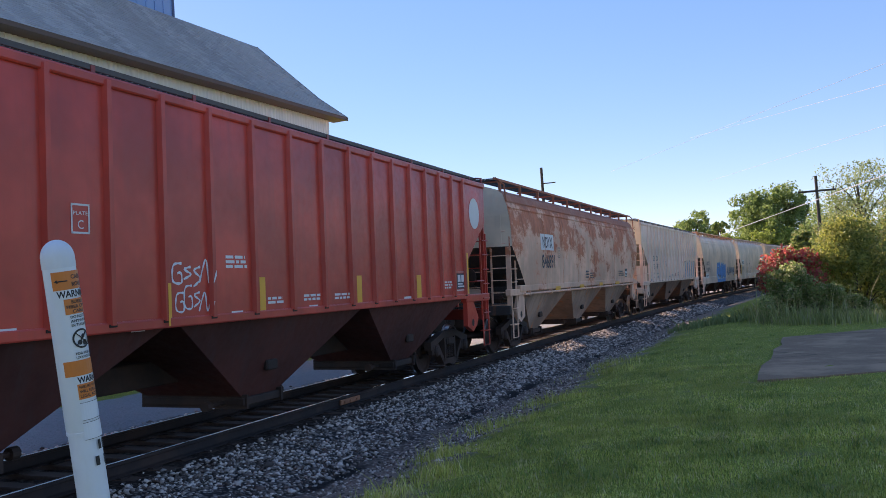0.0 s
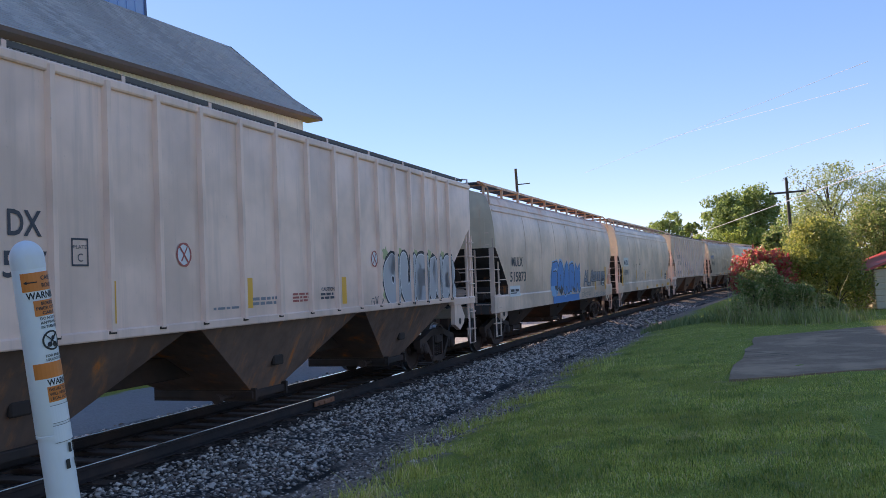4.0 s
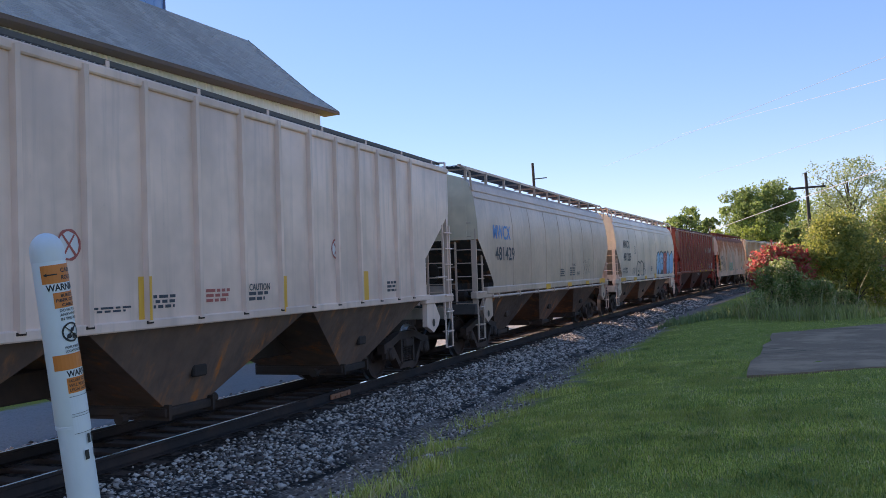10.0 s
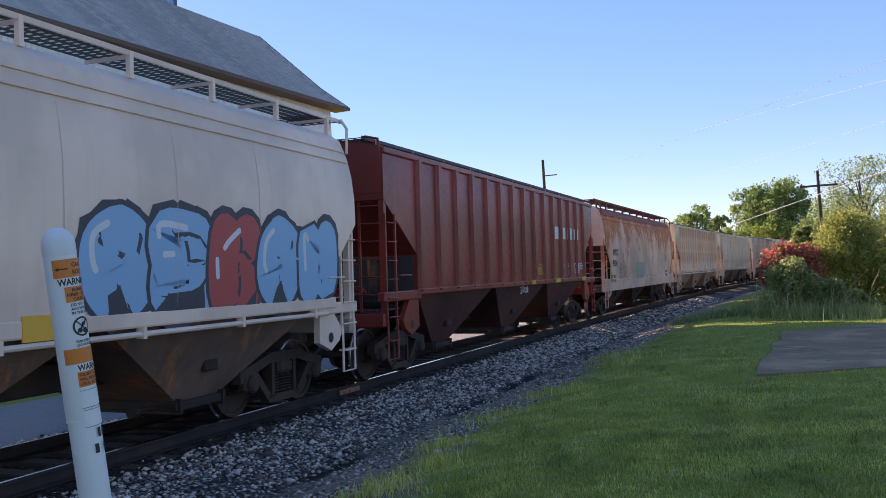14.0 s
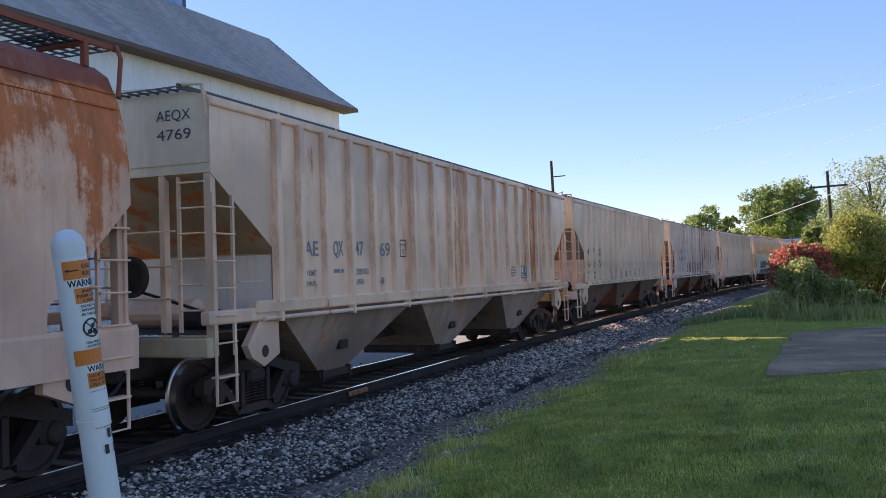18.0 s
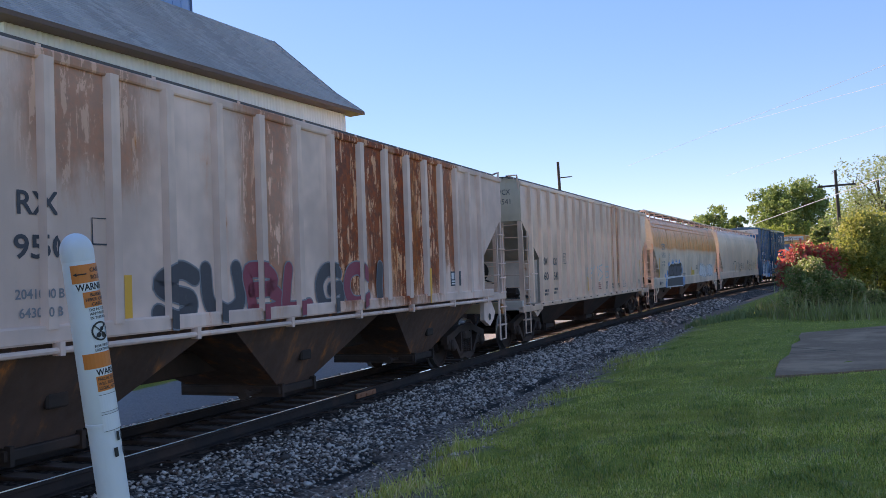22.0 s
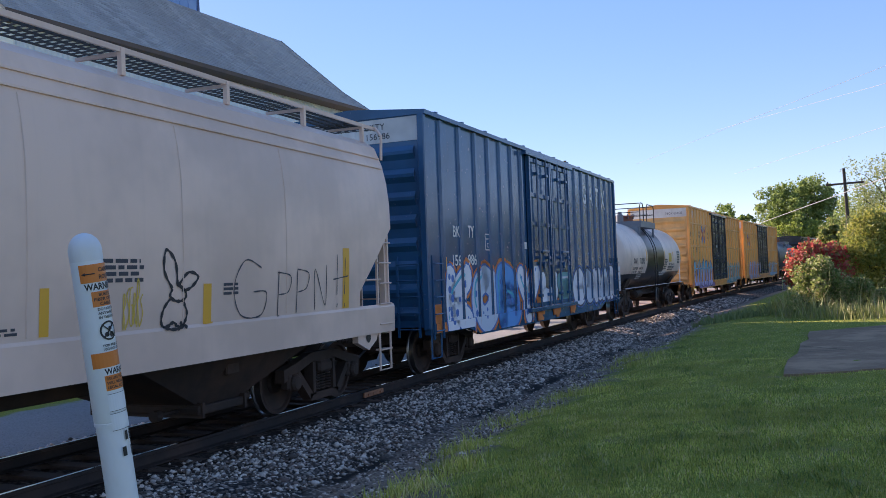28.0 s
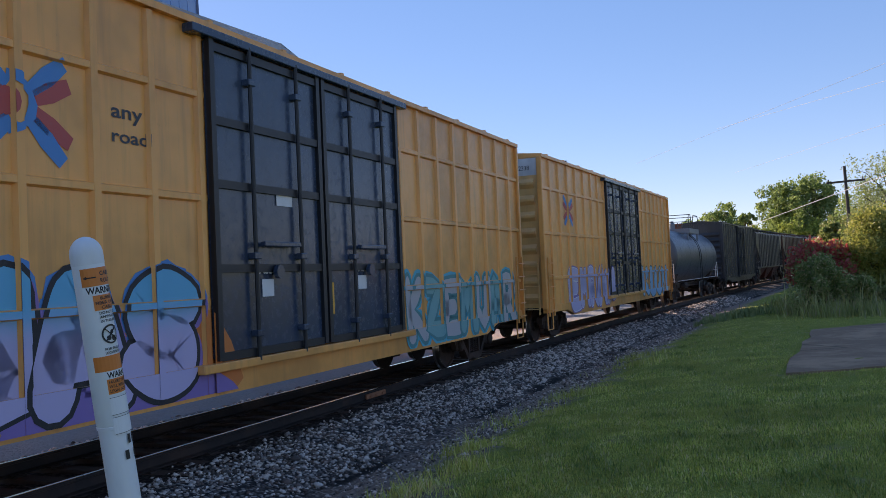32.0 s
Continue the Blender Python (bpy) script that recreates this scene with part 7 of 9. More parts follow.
def markings():
    # car 0
    c = MADE[0]
    mark_plate(c, -3.08, -2.83, 2.53, 2.79, M["white"])
    mark_tagz(c, -1.57, -0.85, 1.64, 2.30, M["g_white"])
    mark_bars(c, -0.53, -0.06, 2.17, 2.35, M["white"], 3)
    mark_disc(c, 9.08, 9.80, 3.08, 3.79, M["white"])
    mark_refl(c, 8.46, 8.62, 1.62, 2.53, M["yellow"])
    mark_bars(c, 7.10, 7.61, 1.75, 1.92, M["white"], 3)
    mark_refl(c, -1.72, -1.59, 1.54, 2.02, M["yellow"])
    mark_refl(c, 0.22, 0.36, 1.57, 2.07, M["yellow"])
    mark_refl(c, 3.09, 3.27, 1.55, 2.07, M["yellow"])
    mark_refl(c, 5.62, 5.84, 1.55, 2.06, M["yellow"])
    mark_bars(c, 0.41, 0.88, 1.69, 1.80, M["white"], 2)
    mark_bars(c, 1.37, 1.97, 1.70, 1.81, M["white"], 2)
    mark_bars(c, 2.31, 2.91, 1.69, 1.80, M["white"], 2)
    mark_block(c, -3.96, -3.76, 1.52, 1.65, M["white"])
    mark_block(c, -2.27, -2.05, 1.51, 1.60, M["white"])
    mark_block(c, -0.43, -0.18, 1.54, 1.65, M["white"])
    mark_block(c, 1.52, 1.77, 1.54, 1.65, M["white"])
    mark_block(c, 5.00, 5.34, 1.54, 1.67, M["white"])
    mark_label(c, 7.84, 8.33, 1.75, 2.08, M["ink"])
    mark_box(c, 7.80, 8.37, 1.72, 2.11, M["white"])
    # car 1
    c = MADE[1]
    mark_plate(c, -3.36, -3.11, 2.50, 2.76, M["ink"])
    mark_bars(c, 0.18, 0.78, 1.80, 2.09, M["ink"], 3)
    mark_bars(c, 0.86, 1.50, 1.80, 2.02, M["ink"], 3)
    mark_refl(c, -3.66, -3.14, 1.50, 1.64, M["yellow"])
    mark_refl(c, -0.63, -0.11, 1.52, 1.64, M["yellow"])
    mark_refl(c, 2.29, 2.80, 1.55, 1.66, M["yellow"])
    mark_refl(c, 5.15, 5.88, 1.54, 1.65, M["yellow"])
    mark_label(c, 7.08, 7.53, 1.81, 2.14, M["ink"])
    mark_bars(c, 5.79, 6.90, 1.83, 2.06, M["ink"], 3)
    mark_block(c, -5.16, -3.81, 2.70, 3.16, M["white"])
    mark_text(c, -4.99, -3.95, 2.77, 3.09, M["ink"], 'NDYX')
    mark_text(c, -5.10, -3.74, 2.19, 2.58, M["ink"], '846891')
    # car 2
    c = MADE[2]
    mark_plate(c, -3.98, -3.74, 2.22, 2.46, M["ink"])
    mark_ring(c, -2.26, -1.99, 2.23, 2.50, M["redink"])
    mark_ring(c, 3.38, 3.69, 2.24, 2.51, M["redink"])
    mark_refl(c, -3.43, -3.34, 1.61, 2.06, M["yellow"])
    mark_refl(c, -0.73, -0.60, 1.66, 2.07, M["yellow"])
    mark_refl(c, 2.17, 2.34, 1.61, 2.06, M["yellow"])
    mark_text(c, 1.42, 1.88, 1.84, 1.90, M["ink"], 'CAUTION')
    mark_bars(c, 1.40, 1.97, 1.69, 1.81, M["ink"], 2)
    mark_bars(c, 0.50, 1.04, 1.68, 1.83, M["redink"], 3)
    mark_bars(c, -0.61, 0.11, 1.67, 1.80, M["greyink"], 2)
    mark_bars(c, -1.54, -0.95, 1.65, 1.70, M["greyink"], 1)
    piece(c, "OUBNR", 3.95, 8.02, 1.50, 2.50, M["g_silver"], M["ink"], w=0.36, edge=0.045, rim=M["white"], halo=M["g_black"], halo_w=0.02, seed=3)
    splashes(c, [(4.05 + 0.8 * k, 2.47, 0.16) for k in range(5)] + [(4.0, 1.75, 0.14), (4.0, 2.0, 0.12)], M["g_lime"])
    mark_sq(c, 3.35, 3.85, 1.52, 1.72, M["ink"], 4)
    for y0, y1, z0, z1, word in ((-5.60, -5.20, 2.51, 2.74, "CR"), (-4.80, -4.37, 2.51, 2.76, "DX"), (-5.55, -5.25, 2.11, 2.35, "13"), (-4.86, -4.31, 2.12, 2.37, "547"),
                                 (-5.60, -5.25, 1.85, 1.93, "LD LMT"), (-4.71, -4.29, 1.85, 1.92, "223000"), (-5.60, -5.33, 1.67, 1.74, "LT WT"), (-4.66, -4.30, 1.67, 1.74, "63000")):
        mark_text(c, y0, y1, z0, z1, M["ink"] if z0 > 2 else M["greyink"], word)
    mark_refl(c, -6.48, -6.37, 1.62, 2.55, M["yellow"])
    mark_box(c, -6.26, -6.02, 1.77, 1.92, M["greyink"])
    mark_bars(c, -6.37, -5.94, 1.50, 1.62, M["greyink"], 3)
    # car 3
    c = MADE[3]
    mark_text(c, -6.45, -5.31, 2.26, 2.53, M["ink"], 'MULX')
    mark_text(c, -6.61, -4.97, 1.83, 2.11, M["ink"], '515873')
    mark_label(c, -6.62, -5.58, 1.41, 1.71, M["white"])
    piece(c, "EOARM", -1.89, 2.45, 1.30, 2.46, M["g_blue"], M["g_dark"], w=0.40, edge=0.04, halo=M["g_lblue"], halo_w=0.05, stiff=True, seed=5)
    mark_block(c, -1.7, 2.3, 1.03, 1.27, M["g_blue"])
    piece(c, "ALA", 3.26, 5.05, 1.50, 2.13, M["g_grey"], M["g_dark"], w=0.10, edge=0.03, seed=6)
    for a, b, z in ((4.75, 5.62, 1.66), (5.71, 6.54, 1.68), (6.62, 7.58, 1.52)):
        mark_block(c, a, b, z, 2.05, M["g_grey"])
        mark_box(c, a, b, z, 2.05, M["g_dark"])
        mark_sq(c, a + 0.08, b - 0.08, z + 0.02, 1.98, M["g_dark"], 5, 0.03)
    mark_label(c, 6.80, 7.40, 1.46, 1.77, M["ink"])
    mark_refl(c, 5.38, 5.58, 1.32, 1.78, M["yellow"])
    mark_refl(c, 7.45, 7.74, 1.31, 2.25, M["yellow"])
    mark_sq(c, 2.73, 4.37, 1.09, 1.31, M["greyink"], 8)
    mark_box(c, 3.35, 3.68, 0.94, 1.31, M["g_black"])
    mark_sq(c, 5.06, 7.54, 1.00, 1.23, M["greyink"], 7)
    # car 4
    c = MADE[4]
    mark_block(c, -6.65, -5.46, 2.26, 2.68, M["white"])
    mark_text(c, -6.59, -5.49, 2.33, 2.57, M["ink"], 'MULX')
    mark_text(c, -6.73, -5.48, 1.86, 2.11, M["greyink"], '515995')
    mark_refl(c, -7.12, -6.85, 1.34, 2.22, M["yellow"])
    mark_refl(c, -3.40, -3.24, 1.60, 2.06, M["yellow"])
    mark_refl(c, -0.56, -0.39, 1.57, 2.02, M["yellow"])
    mark_refl(c, 5.14, 5.34, 1.63, 2.06, M["yellow"])
    mark_refl(c, 6.99, 7.23, 1.45, 1.99, M["yellow"])
    mark_refl(c, -3.54, -3.15, 1.07, 1.19, M["yellow"])
    mark_refl(c, -0.39, 0.07, 1.08, 1.21, M["yellow"])
    mark_refl(c, 2.86, 3.46, 1.09, 1.21, M["yellow"])
    mark_refl(c, 4.98, 5.54, 1.10, 1.21, M["yellow"])
    mark_refl(c, 7.06, 8.02, 1.11, 1.25, M["yellow"])
    mark_label(c, 6.42, 7.08, 1.49, 1.82, M["ink"])
    for y0, y1, z0, z1, k in ((-4.3, -3.3, 1.42, 1.85, 5), (-3.65, -2.7, 1.48, 1.80, 6), (-2.62, -1.55, 1.50, 1.74, 9), (-3.2, -2.5, 1.72, 2.12, 3), (-1.85, -0.55, 1.66, 1.98, 4), (-1.7, -1.2, 1.55, 2.0, 2)):
        mark_sq(c, y0, y1, z0, z1, M["g_pencil"], k, 0.011)
    chips(c, -4.35, -3.05, 2.20, 2.50, 15, 1, True)
    chips(c, -1.35, 0.0, 1.95, 2.20, 34, 2)
    chips(c, -0.25, 1.0, 1.58, 2.06, 70, 3)
    chips(c, -2.46, -2.26, 2.44, 2.66, 8, 4)
    chips(c, 3.0, 5.9, 2.36, 2.44, 6, 5, True)
    chips(c, 5.0, 5.7, 1.60, 2.0, 24, 6)
    for line in ([(-3.6, 1.19), (-2.9, 1.175), (-1.6, 1.20), (-0.4, 1.185), (0.9, 1.21), (2.4, 1.19)], [(0.6, 1.235), (2.0, 1.24), (3.4, 1.25)], [(-2.3, 0.98), (-1.5, 0.99)]):
        sh = Shape()
        sprayed(sh, smooth_path(line, 5), 0.018, c[1], 0.006)
        part("scrape", sh, M["g_rust"], c[0], "rusty scrape along the side sill")
    mark_block(c, -2.37, -1.88, 2.50, 3.62, M["mwwhite"])
    mark_block(c, -1.36, -1.10, 2.92, 3.14, M["mwwhite"])
    mark_block(c, -2.39, -2.15, 2.33, 2.40, M["g_rust"])
    # car 5
    c = MADE[5]
    mark_text(c, -6.01, -5.56, 2.75, 2.99, M["ink"], 'CR')
    mark_text(c, -5.13, -4.70, 2.78, 3.03, M["ink"], 'DX')
    mark_text(c, -5.94, -5.61, 2.36, 2.58, M["ink"], '13')
    mark_text(c, -5.14, -4.64, 2.36, 2.59, M["ink"], '536')
    mark_bars(c, -6.05, -5.66, 1.73, 1.93, M["greyink"], 2)
    mark_bars(c, -5.26, -4.85, 1.72, 1.92, M["greyink"], 2)
    mark_box(c, -6.77, -6.52, 1.75, 1.91, M["ink"])
    mark_box(c, -4.27, -4.04, 2.56, 2.81, M["greyink"])
    mark_ring(c, -2.67, -2.32, 2.21, 2.50, M["redink"])
    mark_ring(c, 3.02, 3.38, 2.26, 2.56, M["redink"])
    mark_refl(c, -6.96, -6.77, 1.49, 2.49, M["yellow"])
    mark_refl(c, -3.69, -3.49, 1.61, 2.05, M["yellow"])
    mark_refl(c, -1.49, -1.34, 1.55, 2.03, M["yellow"])
    mark_refl(c, 1.47, 1.65, 1.50, 2.00, M["yellow"])
    mark_refl(c, 4.17, 4.37, 1.51, 2.05, M["yellow"])
    mark_text(c, 0.68, 1.19, 1.82, 1.91, M["ink"], 'CAUTION')
    mark_bars(c, 0.67, 1.18, 1.66, 1.80, M["ink"], 2)
    mark_bars(c, -0.27, 0.24, 1.68, 1.86, M["redink"], 3)
    mark_bars(c, -1.34, -0.75, 1.65, 1.82, M["ink"], 3)
    mark_bars(c, -2.30, -1.60, 1.65, 1.72, M["ink"], 2)
    mark_bars(c, 5.15, 5.80, 1.65, 1.86, M["ink"], 3)
    # car 6
    c = MADE[6]
    mark_text(c, -6.51, -5.09, 2.80, 3.15, M["g_blue"], 'MWCX')
    mark_text(c, -6.38, -4.78, 2.27, 2.61, M["ink"], '481429')
    mark_text(c, 1.65, 2.15, 2.10, 2.18, M["ink"], 'WARNING')
    mark_bars(c, 1.39, 2.29, 1.76, 2.05, M["ink"], 4)
    mark_bars(c, 2.36, 2.85, 1.76, 1.90, M["ink"], 3)
    mark_bars(c, 0.13, 0.72, 1.75, 2.01, M["ink"], 4)
    mark_text(c, -0.56, 0.48, 1.42, 1.53, M["ink"], 'VENT CAR WHEN UNLOADING')
    mark_refl(c, -1.61, -1.13, 1.43, 1.57, M["yellow"])
    mark_refl(c, 1.06, 1.56, 1.44, 1.56, M["yellow"])
    mark_refl(c, 3.74, 4.23, 1.45, 1.56, M["yellow"])
    mark_refl(c, 6.12, 7.07, 1.44, 1.61, M["yellow"])
    mark_sq(c, 3.28, 4.44, 1.77, 2.37, M["ink"], 4)
    mark_label(c, 5.03, 6.07, 1.45, 1.54, M["white"])
    # car 7
    c = MADE[7]
    mark_text(c, -6.21, -4.84, 2.84, 3.18, M["ink"], 'MWCX')
    mark_text(c, -6.24, -4.59, 2.30, 2.64, M["ink"], '481229')
    mark_text(c, -6.34, -5.35, 1.91, 1.99, M["ink"], 'LD LMT 224500')
    mark_text(c, -6.39, -5.43, 1.76, 1.85, M["ink"], 'LT WT  61500')
    mark_plate(c, -3.76, -3.49, 2.61, 2.85, M["ink"])
    mark_sq(c, -4.33, -3.58, 1.69, 1.97, M["g_dark"], 5)
    piece(c, "GR", -3.33, -1.63, 1.42, 2.27, M["mwwhite"], M["g_black"], w=0.36, edge=0.055, seed=11, drop=M["g_dark"])
    mark_sq(c, -2.01, -0.99, 1.60, 1.97, M["g_black"], 5)
    piece(c, "OEKON", 2.18, 7.45, 1.45, 2.80, M["g_lblue"], M["g_dark"], w=0.62, edge=0.06, seed=12, fills=(M["g_lblue"], M["g_lblue"], M["g_red"], M["g_lblue"], M["g_lblue"]), shine=M["g_white"], halo=M["g_dark"], halo_w=0.02)
    mark_refl(c, -6.78, -5.78, 1.41, 1.56, M["yellow"])
    mark_refl(c, -3.92, -3.36, 1.39, 1.54, M["yellow"])
    mark_refl(c, -1.25, -0.71, 1.43, 1.58, M["yellow"])
    mark_refl(c, 1.49, 1.95, 1.40, 1.64, M["yellow"])
    mark_bars(c, -1.82, -1.23, 1.86, 2.20, M["ink"], 4)
    mark_bars(c, -5.75, -5.43, 1.39, 1.54, M["ink"], 2)
    mark_bars(c, 0.50, 0.88, 1.77, 2.01, M["ink"], 3)
    mark_bars(c, -0.13, 0.90, 1.43, 1.53, M["ink"], 1)
    # car 8
    c = MADE[8]
    mark_block(c, 3.46, 4.07, 2.84, 3.21, M["white"])
    mark_block(c, 4.34, 4.93, 2.85, 3.21, M["white"])
    mark_block(c, 5.19, 5.78, 2.85, 3.21, M["white"])
    mark_block(c, 6.04, 6.54, 2.86, 3.20, M["white"])
    mark_text(c, 1.74, 2.12, 2.03, 2.09, M["g_yellow"], 'WARNING')
    mark_bars(c, 1.61, 2.21, 1.77, 1.99, M["g_yellow"], 4)
    mark_bars(c, 4.35, 4.78, 1.95, 2.10, M["white"], 3)
    mark_bars(c, 5.14, 5.67, 1.96, 2.10, M["white"], 3)
    mark_label(c, 6.01, 6.49, 1.77, 2.10, M["white"])
    mark_bars(c, 6.73, 7.28, 1.88, 2.10, M["white"], 4)
    mark_refl(c, 0.94, 1.23, 1.54, 1.65, M["g_yellow"])
    mark_refl(c, 3.43, 3.92, 1.53, 1.65, M["g_yellow"])
    mark_refl(c, 6.84, 7.33, 1.52, 1.64, M["g_yellow"])
    mark_sq(c, 5.15, 5.61, 1.72, 1.96, M["g_cyan"], 6)
    mark_sq(c, -0.08, 0.64, 1.31, 1.52, M["white"], 6)
    # car 9
    c = MADE[9]
    mark_text(c, -6.49, -5.49, 2.38, 2.65, M["ink"], 'MWCX', shear=0.3)
    mark_text(c, -6.60, -5.58, 1.97, 2.21, M["ink"], '95041', shear=0.25)
    mark_text(c, -6.81, -5.93, 1.52, 1.64, M["ink"], 'LD LMT 224000')
    mark_text(c, -6.82, -5.99, 1.35, 1.47, M["ink"], 'LT WT   62000')
    mark_plate(c, -4.72, -4.46, 2.14, 2.39, M["ink"])
    mark_sq(c, -5.38, -3.88, 1.32, 2.16, M["g_dark"], 9)
    mark_block(c, -1.95, -0.05, 1.44, 2.10, M["g_lime"])
    piece(c, "KEMU", -1.98, -0.02, 1.42, 2.15, M["g_lime"], M["g_lilac"], w=0.16, edge=0.026, seed=15, stiff=True)
    mark_sq(c, -1.9, -0.15, 1.45, 2.1, M["g_charcoal"], 5, 0.014)
    mark_refl(c, -6.94, -6.70, 1.36, 2.29, M["yellow"])
    mark_refl(c, -3.88, -3.72, 1.38, 1.82, M["yellow"])
    mark_refl(c, -1.27, -1.13, 1.37, 1.84, M["yellow"])
    mark_refl(c, 1.20, 1.35, 1.36, 1.84, M["yellow"])
    mark_bars(c, 0.39, 0.97, 1.35, 1.50, M["ink"], 3)
    mark_label(c, 5.72, 6.20, 1.40, 1.70, M["ink"])
    mark_bars(c, 2.42, 3.36, 1.33, 1.49, M["ink"], 2)
    # car 10
    c = MADE[10]
    mark_text(c, -6.38, -5.99, 2.25, 2.47, M["greyink"], 'AE')
    mark_text(c, -5.54, -5.23, 2.26, 2.49, M["greyink"], 'QX')
    mark_text(c, -4.84, -4.54, 2.27, 2.50, M["greyink"], '47')
    mark_text(c, -3.95, -3.55, 2.26, 2.50, M["greyink"], '69')
    mark_plate(c, -3.13, -2.87, 2.25, 2.51, M["ink"])
    mark_text(c, -6.45, -6.05, 1.96, 2.04, M["greyink"], 'LD LMT')
    mark_text(c, -6.46, -6.08, 1.80, 1.88, M["greyink"], 'LT WT')
    mark_bars(c, -5.54, -5.09, 1.96, 2.05, M["greyink"], 1)
    mark_text(c, -4.88, -4.38, 1.96, 2.06, M["greyink"], '92350 KG')
    mark_text(c, -4.90, -4.57, 1.80, 1.89, M["greyink"], '26950')
    mark_text(c, -4.04, -3.80, 1.79, 1.90, M["greyink"], '1-79')
    mark_label(c, 4.28, 4.72, 1.75, 2.08, M["white"])
    mark_label(c, 4.11, 4.60, 1.75, 2.08, M["ink"])
    mark_bars(c, 3.22, 3.72, 1.79, 2.06, M["greyink"], 4)
    # car 11
    c = MADE[11]
    mark_text(c, -6.76, -6.48, 2.41, 2.65, M["ink"], 'M')
    mark_text(c, -6.00, -5.73, 2.42, 2.66, M["ink"], 'W')
    mark_text(c, -5.29, -4.84, 2.41, 2.64, M["ink"], 'CX')
    mark_text(c, -6.84, -6.44, 2.00, 2.24, M["ink"], '46')
    mark_text(c, -6.05, -5.69, 2.00, 2.24, M["ink"], '33')
    mark_text(c, -5.28, -4.90, 2.00, 2.24, M["ink"], '75')
    mark_text(c, -6.89, -6.49, 1.78, 1.88, M["ink"], 'LD LMT')
    mark_text(c, -6.09, -5.65, 1.77, 1.86, M["ink"], '205600')
    mark_text(c, -6.88, -6.55, 1.62, 1.71, M["ink"], 'LT WT')
    mark_text(c, -6.03, -5.68, 1.62, 1.70, M["ink"], '62400')
    mark_sq(c, -3.63, -2.29, 1.40, 2.15, M["g_wine"], 9)
    mark_sq(c, -2.16, -1.31, 1.52, 1.93, M["g_wine"], 5)
    mark_box(c, -5.24, -4.95, 1.42, 1.56, M["ink"])
    mark_refl(c, -7.00, -6.87, 1.57, 2.50, M["yellow"])
    mark_refl(c, -3.79, -3.66, 1.60, 2.05, M["yellow"])
    mark_refl(c, -1.10, -0.95, 1.63, 2.06, M["yellow"])
    mark_bars(c, -0.95, -0.36, 1.57, 1.81, M["ink"], 3)
    mark_bars(c, -0.01, 0.70, 1.64, 1.83, M["redink"], 3)
    mark_bars(c, 0.92, 1.53, 1.62, 1.86, M["ink"], 3)
    mark_bars(c, 1.89, 2.44, 1.62, 1.88, M["ink"], 3)
    mark_bars(c, 2.83, 3.37, 1.62, 1.84, M["ink"], 3)
    # car 12
    c = MADE[12]
    mark_text(c, -5.81, -5.55, 2.62, 2.83, M["ink"], 'IF')
    mark_text(c, -5.15, -4.72, 2.62, 2.84, M["ink"], 'RX')
    mark_text(c, -5.86, -5.51, 2.22, 2.44, M["ink"], '70')
    mark_text(c, -5.18, -4.63, 2.22, 2.44, M["ink"], '950')
    mark_box(c, -4.23, -3.99, 2.36, 2.62, M["ink"])
    mark_refl(c, -6.87, -6.75, 1.62, 2.54, M["yellow"])
    mark_text(c, -5.93, -5.53, 1.84, 1.93, M["greyink"], 'LD LMT')
    mark_text(c, -5.17, -4.60, 1.85, 1.94, M["greyink"], '204100 LB')
    mark_text(c, -5.93, -5.61, 1.68, 1.76, M["greyink"], 'LT WT')
    mark_text(c, -5.13, -4.62, 1.68, 1.77, M["greyink"], '64300 LB')
    piece(c, "SUBLGCI", -3.42, 2.56, 1.44, 2.20, M["g_dark"], M["greyink"], w=0.20, edge=0.02, seed=17, fills=(M["g_dark"], M["g_dark"], M["g_wine"], M["g_wine"], M["g_dark"], M["g_wine"], M["g_dark"]), jump=0.02)
    mark_refl(c, -3.80, -3.69, 1.47, 2.05, M["yellow"])
    mark_refl(c, -1.16, -1.01, 1.66, 2.04, M["yellow"])
    mark_refl(c, 4.10, 4.37, 1.43, 2.08, M["yellow"])
    mark_label(c, 5.33, 5.71, 1.72, 2.01, M["ink"])
    # car 13
    c = MADE[13]
    mark_text(c, -6.26, -5.77, 2.12, 2.33, M["ink"], 'MW')
    mark_text(c, -5.25, -4.87, 2.12, 2.32, M["ink"], 'CX')
    mark_text(c, -6.37, -5.73, 1.72, 1.93, M["ink"], '460')
    mark_text(c, -5.22, -4.81, 1.71, 1.93, M["ink"], '541')
    mark_plate(c, -4.18, -3.92, 2.14, 2.36, M["ink"])
    mark_bars(c, -6.22, -5.75, 1.26, 1.46, M["ink"], 2)
    mark_bars(c, -5.48, -4.88, 1.28, 1.48, M["ink"], 2)
    mark_refl(c, -1.47, -1.36, 1.29, 1.74, M["yellow"])
    mark_refl(c, 7.14, 7.29, 1.65, 2.27, M["yellow"])
    mark_bars(c, -1.09, -0.85, 1.27, 1.47, M["ink"], 4)
    mark_bars(c, -0.13, 0.41, 1.27, 1.52, M["redink"], 4)
    mark_bars(c, 0.95, 1.40, 1.26, 1.53, M["ink"], 4)
    mark_bars(c, 1.85, 2.32, 1.26, 1.46, M["ink"], 4)
    mark_bars(c, 2.72, 3.29, 1.26, 1.43, M["ink"], 4)
    mark_bars(c, 6.61, 7.08, 1.32, 1.49, M["ink"], 4)
    mark_sq(c, 3.57, 4.31, 1.21, 1.54, M["g_dark"], 4)
    mark_sqthin(c, -1.69, 1.57, 1.50, 2.12, M["g_faint"], 4)
    # car 14
    c = MADE[14]
    mark_text(c, -7.43, -6.58, 2.76, 3.04, M["greyink"], "CEFX")
